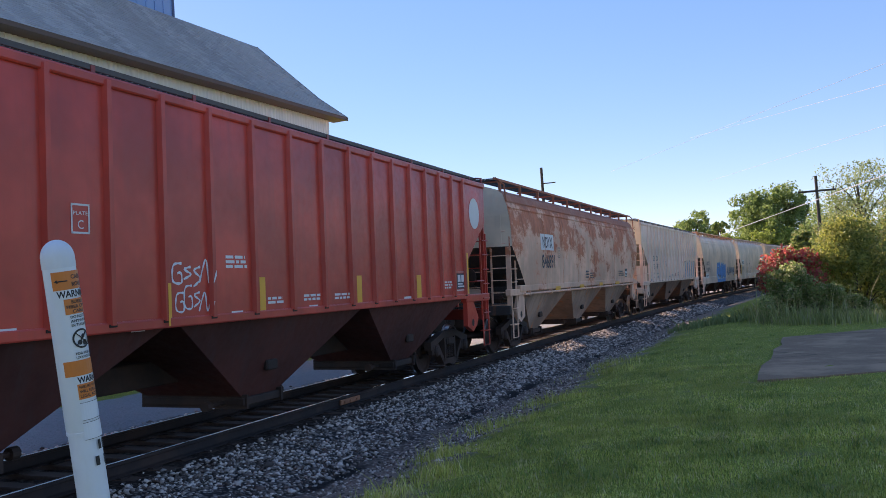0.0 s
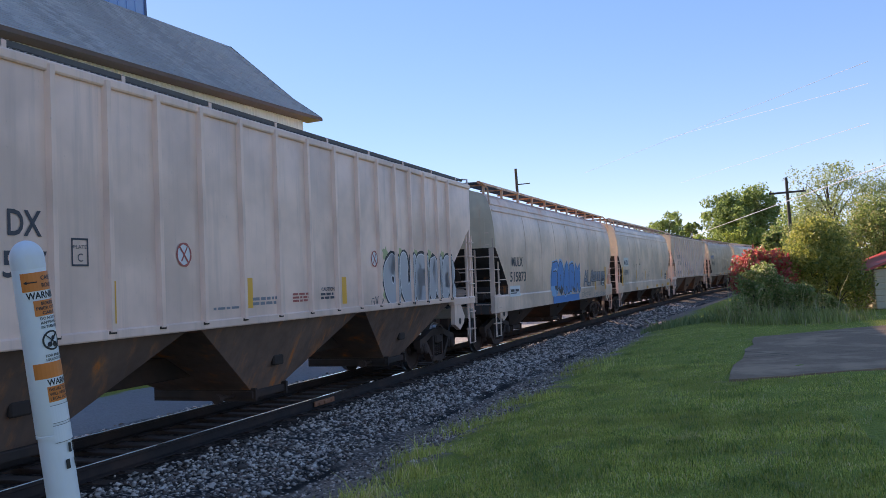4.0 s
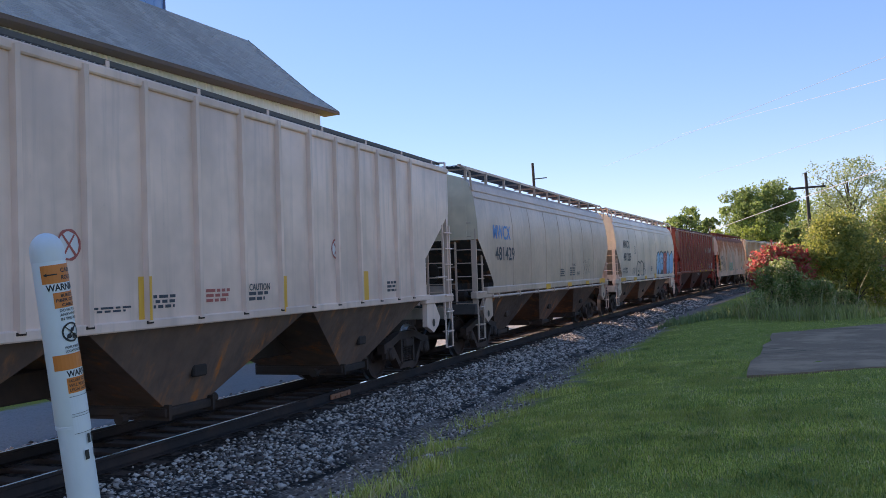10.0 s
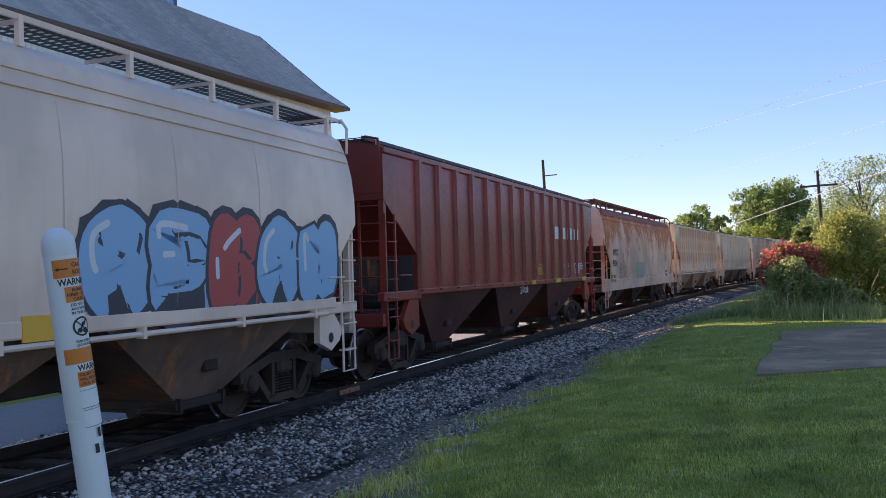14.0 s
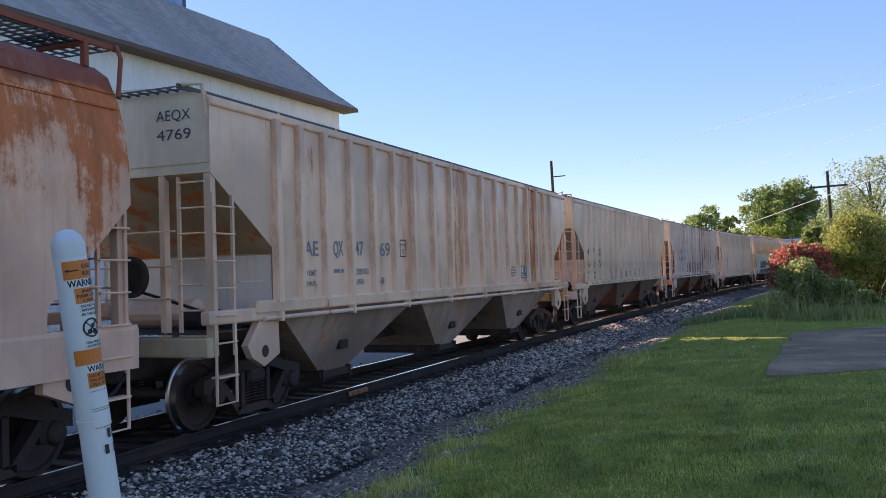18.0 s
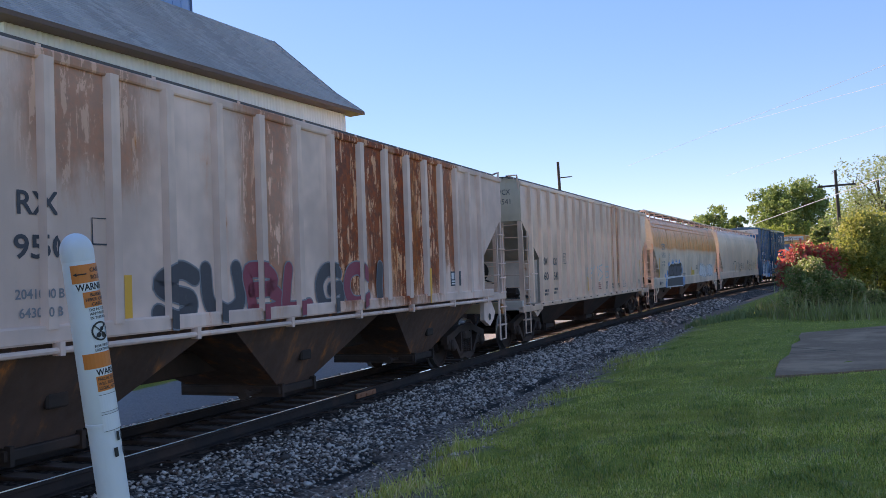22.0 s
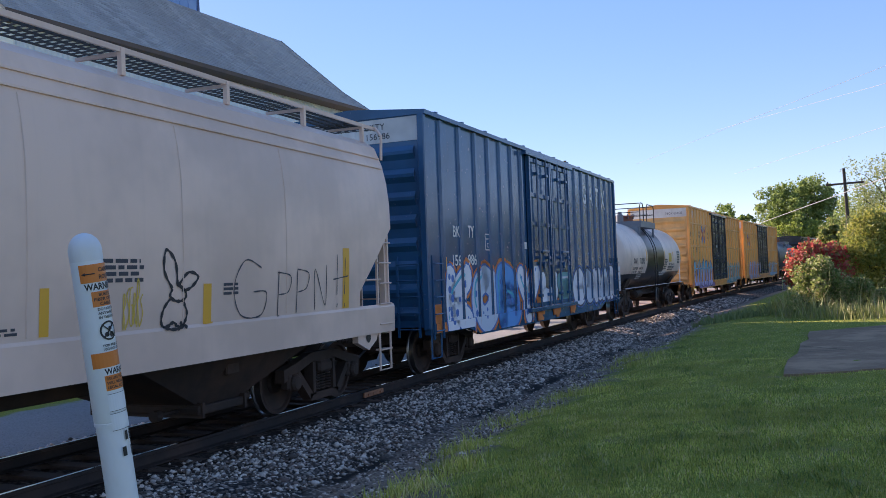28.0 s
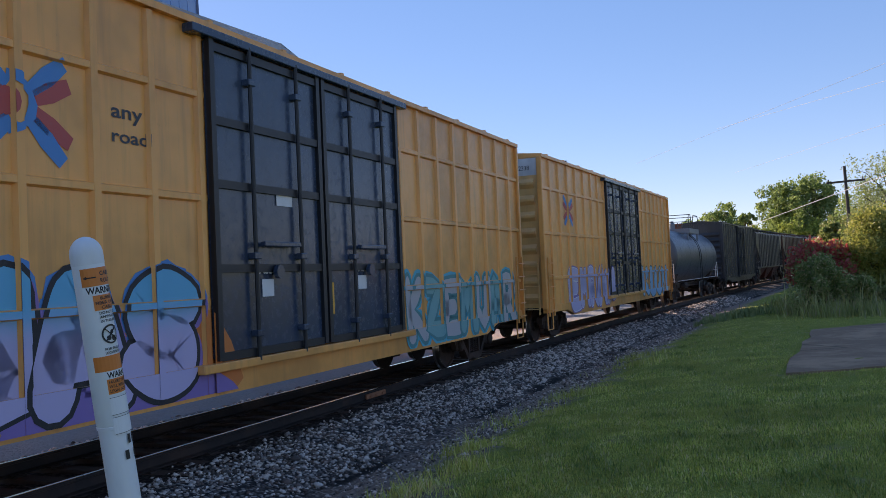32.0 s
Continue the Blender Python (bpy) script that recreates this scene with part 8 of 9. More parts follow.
    mark_plate(c, -5.69, -5.44, 2.28, 2.52, M["greyink"])
    mark_refl(c, -8.02, -7.88, 1.50, 2.36, M["yellow"])
    mark_text(c, -8.05, -7.20, 1.20, 1.29, M["greyink"], "2 INCH HF COMP SHOES")
    mark_disc(c, -7.90, -7.84, 1.16, 1.30, M["g_black"], 0.085)
    mark_text(c, -7.44, -6.56, 2.39, 2.63, M["greyink"], "51515")
    mark_text(c, -7.48, -6.67, 2.14, 2.24, M["greyink"], "LD LMT 220300")
    mark_text(c, -7.51, -6.69, 2.00, 2.09, M["greyink"], "LT WT  65700")
    splashes(c, [(-6.30, 1.30, 0.22), (-6.45, 1.14, 0.20), (-6.58, 1.56, 0.14), (-6.08, 1.66, 0.18), (-5.74, 2.06, 0.22), (-4.95, 2.14, 0.20), (-4.65, 2.16, 0.14), (-3.88, 2.15, 0.20), (-3.05, 2.13, 0.24), (-2.25, 1.75, 0.22), (-2.3, 2.0, 0.12), (-1.88, 1.26, 0.24), (-1.55, 1.36, 0.15), (-1.8, 1.08, 0.18)], M["g_sky"])
    mass(c, [(-6.24, 1.05), (-6.19, 1.46), (-2.12, 1.46), (-2.04, 1.02)], M["g_slate"], M["g_white"], 0.12, 0.0052, "graffiti_block")
    mass(c, [(-6.16, 1.46), (-5.86, 1.56), (-5.78, 1.80), (-5.49, 2.04), (-5.09, 2.11), (-5.05, 1.94), (-4.70, 2.11), (-4.62, 1.93), (-4.40, 2.15), (-4.15, 2.09), (-3.90, 2.14), (-3.59, 1.97), (-3.39, 2.14), (-3.1, 2.04), (-2.85, 2.01), (-2.63, 2.17), (-2.42, 2.08), (-2.40, 1.52)], M["g_coal"], M["g_white"], 0.13, 0.0068, "graffiti_mass")
    piece(c, "SDEED", -5.90, -2.38, 1.52, 2.02, M["g_charcoal"], M["g_black"], w=0.17, edge=0.022, seed=21, jump=0.10, lift0=0.0085)
    mark_block(c, -6.16, -2.20, 1.38, 1.46, M["g_mid"])
    splashes(c, [(-5.45, 1.02, 0.16), (-4.0, 1.03, 0.11), (-2.75, 1.05, 0.1)], M["g_ice"])
    piece(c, "SOUIEN", 3.35, 8.25, 1.30, 2.05, M["g_white"], M["g_dark"], w=0.30, edge=0.022, halo=M["g_ice"], halo_w=0.03, seed=22, jump=0.12)
    mark_block(c, 0.85, 1.62, 1.49, 1.75, M["g_yellow"])
    mark_refl(c, 0.59, 0.76, 1.49, 1.90, M["yellow"])
    mark_bars(c, 2.13, 2.77, 1.77, 1.98, M["ink"], 3)
    mark_bars(c, -1.90, -1.14, 1.46, 1.59, M["ink"], 2)
    mark_bars(c, -0.29, 0.93, 1.01, 1.23, M["greyink"], 3)
    mark_sq(c, 3.18, 3.89, 1.75, 2.08, M["ink"], 4)
    mark_sq(c, -2.26, -1.84, 1.03, 1.37, M["g_blue"], 5)
    # car 15
    c = MADE[15]
    mark_refl(c, 2.61, 2.72, 1.50, 1.94, M["yellow"])
    mark_refl(c, 4.96, 5.11, 1.47, 1.93, M["yellow"])
    mark_refl(c, 8.29, 8.49, 1.49, 2.39, M["yellow"])
    mark_bars(c, 3.37, 3.98, 1.95, 2.21, M["ink"], 4)
    mark_bars(c, 5.34, 5.66, 1.77, 1.93, M["ink"], 3)
    mark_sq(c, 3.66, 3.96, 1.47, 2.00, M["g_yellow"], 6)
    mark_bars(c, 2.11, 2.41, 1.52, 1.60, M["ink"], 2)
    mark_bars(c, 5.51, 6.64, 1.14, 1.28, M["ink"], 2)
    mark_bars(c, 2.09, 2.64, 1.05, 1.25, M["greyink"], 2)
    mark_bars(c, 7.15, 7.73, 1.14, 1.25, M["ink"], 2)
    mark_refl(c, -2.86, -2.66, 1.46, 1.90, M["yellow"])
    mark_refl(c, -0.03, 0.17, 1.47, 1.93, M["yellow"])
    mark_rabbit(c, 4.18, 4.86, 1.43, 2.31, M["g_black"])
    mark_gppn(c, 5.55, 8.46, 1.42, 2.34, M["g_dark"])
    mark_bigtag(c, -3.35, 0.72, 1.29, 2.20, M["g_black"])
    mark_sq(c, 0.73, 1.49, 1.47, 2.03, M["g_black"], 5)
    mark_bars(c, 1.58, 2.96, 1.08, 1.24, M["ink"], 2)
    # car 16
    c = MADE[16]
    mark_text(c, -6.64, -6.26, 2.68, 2.91, M["white"], 'BK')
    mark_text(c, -5.83, -5.49, 2.69, 2.94, M["white"], 'TY')
    mark_text(c, -6.74, -6.24, 2.11, 2.33, M["white"], '156')
    mark_text(c, -5.88, -5.38, 2.12, 2.34, M["white"], '986')
    mark_plate(c, -4.84, -4.54, 2.43, 2.69, M["white"])
    splashes(c, [(-1.2, 1.2, 0.5), (1.9, 1.0, 0.4), (0.3, 0.95, 0.4), (-1.3, 0.75, 0.3)], M["g_orange"])
    piece(c, "KOBY", -7.20, -1.35, 0.66, 2.14, M["g_ice"], M["g_mid"], w=0.56, edge=0.05, halo=M["g_orange"], halo_w=0.06, seed=31, fills=(M["g_frost"], M["g_ice"], M["g_sky"], M["g_frost"]), dots=M["g_mid"], shine=M["g_cyan"])
    splashes(c, [(-4.95, 1.25, 0.26), (-3.1, 1.0, 0.16)], M["g_orange"])
    piece(c, "UZ", -1.25, 1.85, 0.95, 1.95, M["g_lblue"], M["g_dark"], w=0.48, edge=0.05, seed=33, fills=(M["g_frost"], M["g_teal2"]), shine=M["g_white"])
    piece(c, "CONAR", 2.25, 7.75, 0.86, 2.02, M["g_ice"], M["g_dark"], w=0.56, edge=0.05, halo=M["g_mid"], halo_w=0.04, seed=34, fills=(M["g_frost"], M["g_ice"]), shine=M["g_white"])
    mark_block(c, -7.67, -6.77, 0.83, 1.38, M["g_orange"])
    mark_refl(c, -7.13, -7.01, 1.32, 2.27, M["yellow"])
    mark_block(c, -2.29, -1.95, 2.49, 2.66, M["white"])
    mark_text(c, 3.68, 4.12, 3.97, 4.55, M["white"], 'G')
    mark_text(c, 4.50, 4.96, 3.97, 4.56, M["white"], 'A')
    mark_text(c, 5.28, 5.74, 3.95, 4.57, M["white"], 'T')
    mark_text(c, 6.12, 6.64, 3.92, 4.58, M["white"], 'X')
    mark_bars(c, 0.21, 0.83, 3.75, 4.15, M["white"], 5)
    # car 17
    c = MADE[17]
    mark_text(c, -4.52, -3.86, 2.10, 2.30, M["ink"], 'OLNX')
    mark_text(c, -3.42, -2.46, 2.09, 2.32, M["ink"], '712315')
    mark_text(c, -4.38, -3.60, 1.85, 1.96, M["ink"], 'LD LMT 195500')
    mark_text(c, -3.28, -2.66, 1.86, 1.94, M["ink"], '88850 KG')
    mark_text(c, -4.45, -3.65, 1.72, 1.81, M["ink"], 'LT  WT  67100')
    mark_text(c, -3.28, -2.66, 1.72, 1.80, M["ink"], '30450 KG')
    mark_bars(c, -3.38, -2.47, 1.47, 1.66, M["white"], 3)
    mark_refl(c, -2.20, -2.06, 2.20, 2.66, M["yellow"])
    mark_refl(c, 1.72, 1.84, 2.22, 2.64, M["yellow"])
    mark_refl(c, 3.73, 3.85, 2.20, 2.61, M["yellow"])
    mark_block(c, 2.74, 3.42, 2.15, 2.55, M["g_yellow"])
    mark_text(c, 2.85, 4.15, 1.99, 2.09, M["ink"], 'SODIUM HYDROXIDE SOLUTION')
    mark_bars(c, 1.78, 2.50, 1.80, 2.28, M["ink"], 6)
    mark_refl(c, 5.80, 5.92, 2.24, 2.64, M["yellow"])
    mark_bars(c, 2.72, 4.45, 1.75, 1.95, M["ink"], 3)
    mark_bars(c, 4.85, 5.60, 2.04, 2.65, M["ink"], 5)
    mark_bars(c, 1.05, 2.65, 1.53, 1.72, M["white"], 2)
    # car 18
    c = MADE[18]
    mark_text(c, -9.12, -8.82, 3.45, 3.71, M["ink"], 'TB')
    mark_text(c, -8.52, -8.09, 3.46, 3.71, M["greyink"], 'OX')
    mark_text(c, -9.12, -8.82, 3.06, 3.30, M["ink"], '63')
    mark_text(c, -8.55, -8.13, 3.07, 3.33, M["ink"], '44')
    mark_text(c, -7.61, -7.23, 3.09, 3.32, M["ink"], '27')
    mark_text(c, -6.72, -6.14, 3.67, 3.86, M["ink"], 'next')
    mark_text(c, -6.72, -6.16, 3.44, 3.66, M["ink"], 'load')
    mark_text(c, -4.00, -3.54, 3.69, 3.89, M["ink"], 'any')
    mark_text(c, -4.01, -3.47, 3.44, 3.62, M["ink"], 'road')
    mark_text(c, -8.49, -8.08, 2.78, 2.88, M["ink"], 'LD LMT')
    mark_text(c, -8.50, -8.17, 2.64, 2.73, M["ink"], 'LT WT')
    mark_text(c, -7.74, -7.28, 2.77, 2.90, M["ink"], '205400')
    mark_text(c, -7.67, -7.30, 2.63, 2.72, M["ink"], '80600')
    mark_block(c, -8.64, -8.12, 2.40, 2.60, M["g_yellow"])
    mark_box(c, -6.58, -6.32, 2.62, 2.88, M["ink"])
    mark_emblem(c, -5.80, -4.50, 3.09, 4.20, M["g_blue"])
    mark_sq(c, -8.64, -7.89, 4.28, 4.94, M["g_white"], 9)
    piece(c, "CANAS", -8.55, -2.80, 0.74, 2.20, M["canas"], M["g_black"], w=0.50, edge=0.06, halo=M["g_blue"], halo_w=0.03, seed=40, drop=M["g_purple"], jump=0.04)
    mark_canbase(c, -8.67, -2.50, 0.48, 2.12, M["g_purple"])
    mark_sq(c, -8.70, -8.04, 1.93, 2.29, M["g_yellow"], 6)
    mark_block(c, -9.66, -9.06, 0.73, 0.94, M["g_orange"])
    mark_sq(c, -5.91, -5.44, 0.62, 0.90, M["g_yellow"], 4)
    piece(c, "KZEMUAR", 2.70, 8.70, 0.74, 1.98, M["g_silver"], M["g_teal"], w=0.30, edge=0.07, halo=M["g_cyan"], halo_w=0.05, seed=41, stiff=True, fills=(M["g_silver"], M["g_teal2"]))
    for y in (-1.62, 1.0):
        mark_text(c, y, y + 0.34, 2.06, 2.18, M["white"], "ASD")
    mark_bars(c, -1.66, -0.95, 4.33, 4.54, M["white"], 3)
    mark_bars(c, -1.70, -0.94, 3.92, 4.22, M["white"], 4)
    mark_bars(c, 0.89, 1.62, 3.97, 4.52, M["white"], 6)
    mark_bars(c, -2.36, -1.89, 3.23, 3.47, M["white"], 4)
    mark_block(c, -1.17, -0.79, 2.94, 3.10, M["white"])
    mark_bars(c, 0.23, 0.71, 2.85, 3.50, M["white"], 6)
    mark_block(c, -1.56, -1.30, 1.77, 1.99, M["white"])
    mark_block(c, 0.98, 1.26, 1.79, 2.00, M["white"])
    mark_refl(c, 0.05, 0.24, 1.45, 1.91, M["yellow"])
    # car 19
    c = MADE[19]
    piece(c, "EMRAN", -7.12, -1.87, 0.74, 2.03, M["g_lilac"], M["g_purple"], w=0.36, edge=0.06, seed=51, rim=M["g_white"])
    piece(c, "KSUN", 2.84, 8.35, 0.74, 1.94, M["g_lblue"], M["g_dark"], w=0.42, edge=0.06, seed=52, rim=M["g_cyan"])
    mark_emblem(c, -7.37, -6.33, 3.18, 4.10, M["g_blue"])
    for i, a, b in ((2, "CRDX", "13547"), (5, "CRDX", "13536"), (10, "AEQX", "4769"), (11, "MWCX", "463375"), (12, "IFRX", "70950"), (13, "MWCX", "460541")):
        end_number(i, a, b)
    for i, a, b, z in ((16, "BKTY", "156986", 4.70), (18, "TBOX 634427", "", 4.62), (19, "TBOX 642338", "", 4.62)):
        car, xs, HB = MADE[i]
        letters(car, a, 0, z, 0.17, M["ink"], xs, 0.42 if b else 0.9, end=(-HB - 0.016, 0.35))
        if b:
            letters(car, b, 0, z - 0.18, 0.17, M["ink"], xs, 0.52, end=(-HB - 0.016, 0.35))
    for i in (18, 19):
        car, xs, HB = MADE[i]
        letters(car, "EXCESS HEIGHT CAR", 0, 4.62, 0.14, M["ink"], xs, 1.1, end=(-HB - 0.016, -1.35))
    for i, a, b in ((6, "MWCX", "481429"), (7, "MWCX", "481229")):
        car, xs, HB = MADE[i]
        letters(car, a, 0, 3.30, 0.2, M["ink"], xs, 0.5, end=(DY[i] - HB - 0.014, 0.3))
        letters(car, b, 0, 3.05, 0.2, M["ink"], xs, 0.55, end=(DY[i] - HB - 0.014, 0.3))


markings()


# ---- trees, bushes and weeds ----
def leaf_material(name, a, b, third=None):
    n = Nodes(name)
    r = n.island()
    col = n.mix(r, a, b)
    if third:
        col = n.mix(n.ramp(n.math("FRACT", n.math("MULTIPLY", r, 17.0)), 0.7, 0.8), col, third)
    n.finish(col, 0.55)
    # thin leaves let some light through
    tr = n.nt.nodes.new("ShaderNodeBsdfTranslucent")
    n.put(tr.inputs[0], col)
    mx = n.nt.nodes.new("ShaderNodeMixShader")
    mx.inputs[0].default_value = 0.5
    out = [q for q in n.nt.nodes if q.type == "OUTPUT_MATERIAL"][0]
    n.nt.links.new(n.bsdf.outputs[0], mx.inputs[1])
    n.nt.links.new(tr.outputs[0], mx.inputs[2])
    n.nt.links.new(mx.outputs[0], out.inputs[0])
    return n.mat


M["leaf_dark"] = leaf_material("dark_green_leaf", (0.15, 0.22, 0.055), (0.30, 0.37, 0.12))
M["leaf_lush"] = leaf_material("lush_green_leaf", (0.26, 0.34, 0.06), (0.42, 0.47, 0.11))
M["leaf_light"] = leaf_material("light_green_leaf", (0.20, 0.26, 0.09), (0.34, 0.38, 0.16))
M["leaf_gold"] = leaf_material("yellow_green_leaf", (0.24, 0.27, 0.05), (0.42, 0.40, 0.10), (0.16, 0.21, 0.05))
M["leaf_red"] = leaf_material("red_sumac_leaf", (0.46, 0.07, 0.07), (0.58, 0.17, 0.12), (0.30, 0.33, 0.11))
M["leaf_mid"] = leaf_material("mid_green_leaf", (0.14, 0.20, 0.05), (0.26, 0.32, 0.09), (0.38, 0.36, 0.13))
M["leaf_weed"] = leaf_material("weed_leaf", (0.15, 0.22, 0.06), (0.30, 0.35, 0.10), (0.50, 0.45, 0.22))
M["bark"] = plain("grey_brown_bark", (0.09, 0.07, 0.055), 0.9, 0, 0.35, 14, 0.6)


def leaves_mesh(name, clumps, per, size, mat, seed, flat=1.0):
    """Leaf blades gathered in clumps; clumps are (centre, radius)."""
    rng = np.random.default_rng(seed)
    cs = np.repeat(np.array([c for c, r in clumps]), per, axis=0)
    rs = np.repeat(np.array([r for c, r in clumps]), per)
    n = len(cs)
    d = rng.normal(0, 1, (n, 3))
    d /= np.linalg.norm(d, axis=1, keepdims=True)
    p = cs + d * (rs * rng.uniform(0.35, 1.0, n) ** 0.6)[:, None] * np.array([1, 1, flat])
    a = rng.normal(0, 1, (n, 3))
    a /= np.linalg.norm(a, axis=1, keepdims=True)
    b = np.cross(a, rng.normal(0, 1, (n, 3)))
    b /= np.linalg.norm(b, axis=1, keepdims=True)
    s = (size * rng.uniform(0.6, 1.4, n))[:, None]
    v = np.stack([p - a * s * 0.6, p + b * s * 0.32, p + a * s * 0.6, p - b * s * 0.32], 1)
    me = bpy.data.meshes.new(name)
    me.vertices.add(n * 4)
    me.vertices.foreach_set("co", v.ravel())
    me.loops.add(n * 4)
    me.loops.foreach_set("vertex_index", np.arange(n * 4))
    me.polygons.add(n)
    me.polygons.foreach_set("loop_start", np.arange(n) * 4)
    me.update(calc_edges=True)
    me.materials.append(mat)
    return me


def tree(name, x, y, h, w, mat, label, seed, base=0.25, lobes=14, per=60, size=0.2, group="", loose=1.0, z=-0.1):
    """A trunk whose limbs each carry a lobe of the crown; a lobe is a ragged shell of small leaf clumps, with gaps between the lobes."""
    rng = random.Random(seed)
    t = empty(name, label, "tree", group, m=pose(x, y, z))
    sh = Shape()
    r0 = 0.022 * h + 0.05
    lean = (rng.uniform(-.04, .04) * h, rng.uniform(-.04, .04) * h)
    trunk = [(0, 0, 0), (lean[0] * .3, lean[1] * .3, h * .3), (lean[0] * .8, lean[1] * .8, h * .6), (lean[0], lean[1], h * .86)]
    sh.tube(trunk, [r0, r0 * .8, r0 * .45, r0 * .12], 9)
    cl = []
    for i in range(lobes):
        u = (i + 0.5) / lobes
        zz = base + (0.90 - base) * u
        wide = math.sqrt(max(0.05, 1 - ((zz - base - 0.25 * (1 - base)) / (0.80 * (1 - base))) ** 2)) if zz > base + 0.25 * (1 - base) else 0.75 + 0.25 * u
        a = i * 2.4 + rng.uniform(-0.4, 0.4)
        lr = w * 0.19 * rng.uniform(0.75, 1.25)
        rr = max(0.0, (w / 2 - lr * 0.8) * wide * rng.uniform(0.75, 1.05))
        c = Vector((lean[0] * zz + math.cos(a) * rr, lean[1] * zz + math.sin(a) * rr, h * zz * rng.uniform(0.95, 1.03)))
        k = h * max(0.18, zz - 0.25)
        st = Vector((lean[0] * k / h, lean[1] * k / h, k))
        mid = (st + c) / 2 + Vector((0, 0, 0.03 * h))
        sh.tube([st, mid, c], [r0 * .38, r0 * .22, r0 * .08], 6)
        for j in range(11):
            d = Vector((rng.gauss(0, 1), rng.gauss(0, 1), rng.gauss(0.25, 0.9))).normalized()
            q = c + d * lr * rng.uniform(0.55, 1.1)
            q.z = min(q.z, h * 0.99)
            cl.append((tuple(q), lr * loose * rng.uniform(0.26, 0.5)))
            if j % 4 == 0:
                sh.tube([c, (c + q) / 2, q], [r0 * .08, r0 * .05, r0 * .02], 4)
    part("trunk", sh, M["bark"], t)
    part("crown", leaves_mesh("crown", cl, per, size, mat, seed), None, t)
    return t


def bush(name, x, y, w, d, h, mat, label, seed, clumps=30, per=200, size=0.12, lo=0.12, z=0.0):
    rng = random.Random(seed)
    b = empty(name, label, "bush", m=pose(x, y, z))
    sh, cl = Shape(), []
    for i in range(clumps):
        a = rng.uniform(0, 6.283)
        u = rng.random() ** 0.6
        zz = h * (lo + (1 - lo) * rng.random() ** 0.8)
        k = math.sqrt(max(0.05, 1 - (zz / h) ** 2.2))
        c = (math.cos(a) * w / 2 * u * k, math.sin(a) * d / 2 * u * k, zz * 0.92)
        cl.append((c, min(w, d, h) * 0.17 * rng.uniform(0.7, 1.3)))
        if i % 2 == 0:
            sh.tube([(c[0] * .25, c[1] * .25, 0), (c[0] * .6, c[1] * .6, c[2] * .6), c], [0.025, 0.018, 0.006], 5)
    part("stem", sh, M["bark"], b)
    part("foliage", leaves_mesh("foliage", cl, per, size, mat, seed), None, b)
    return b


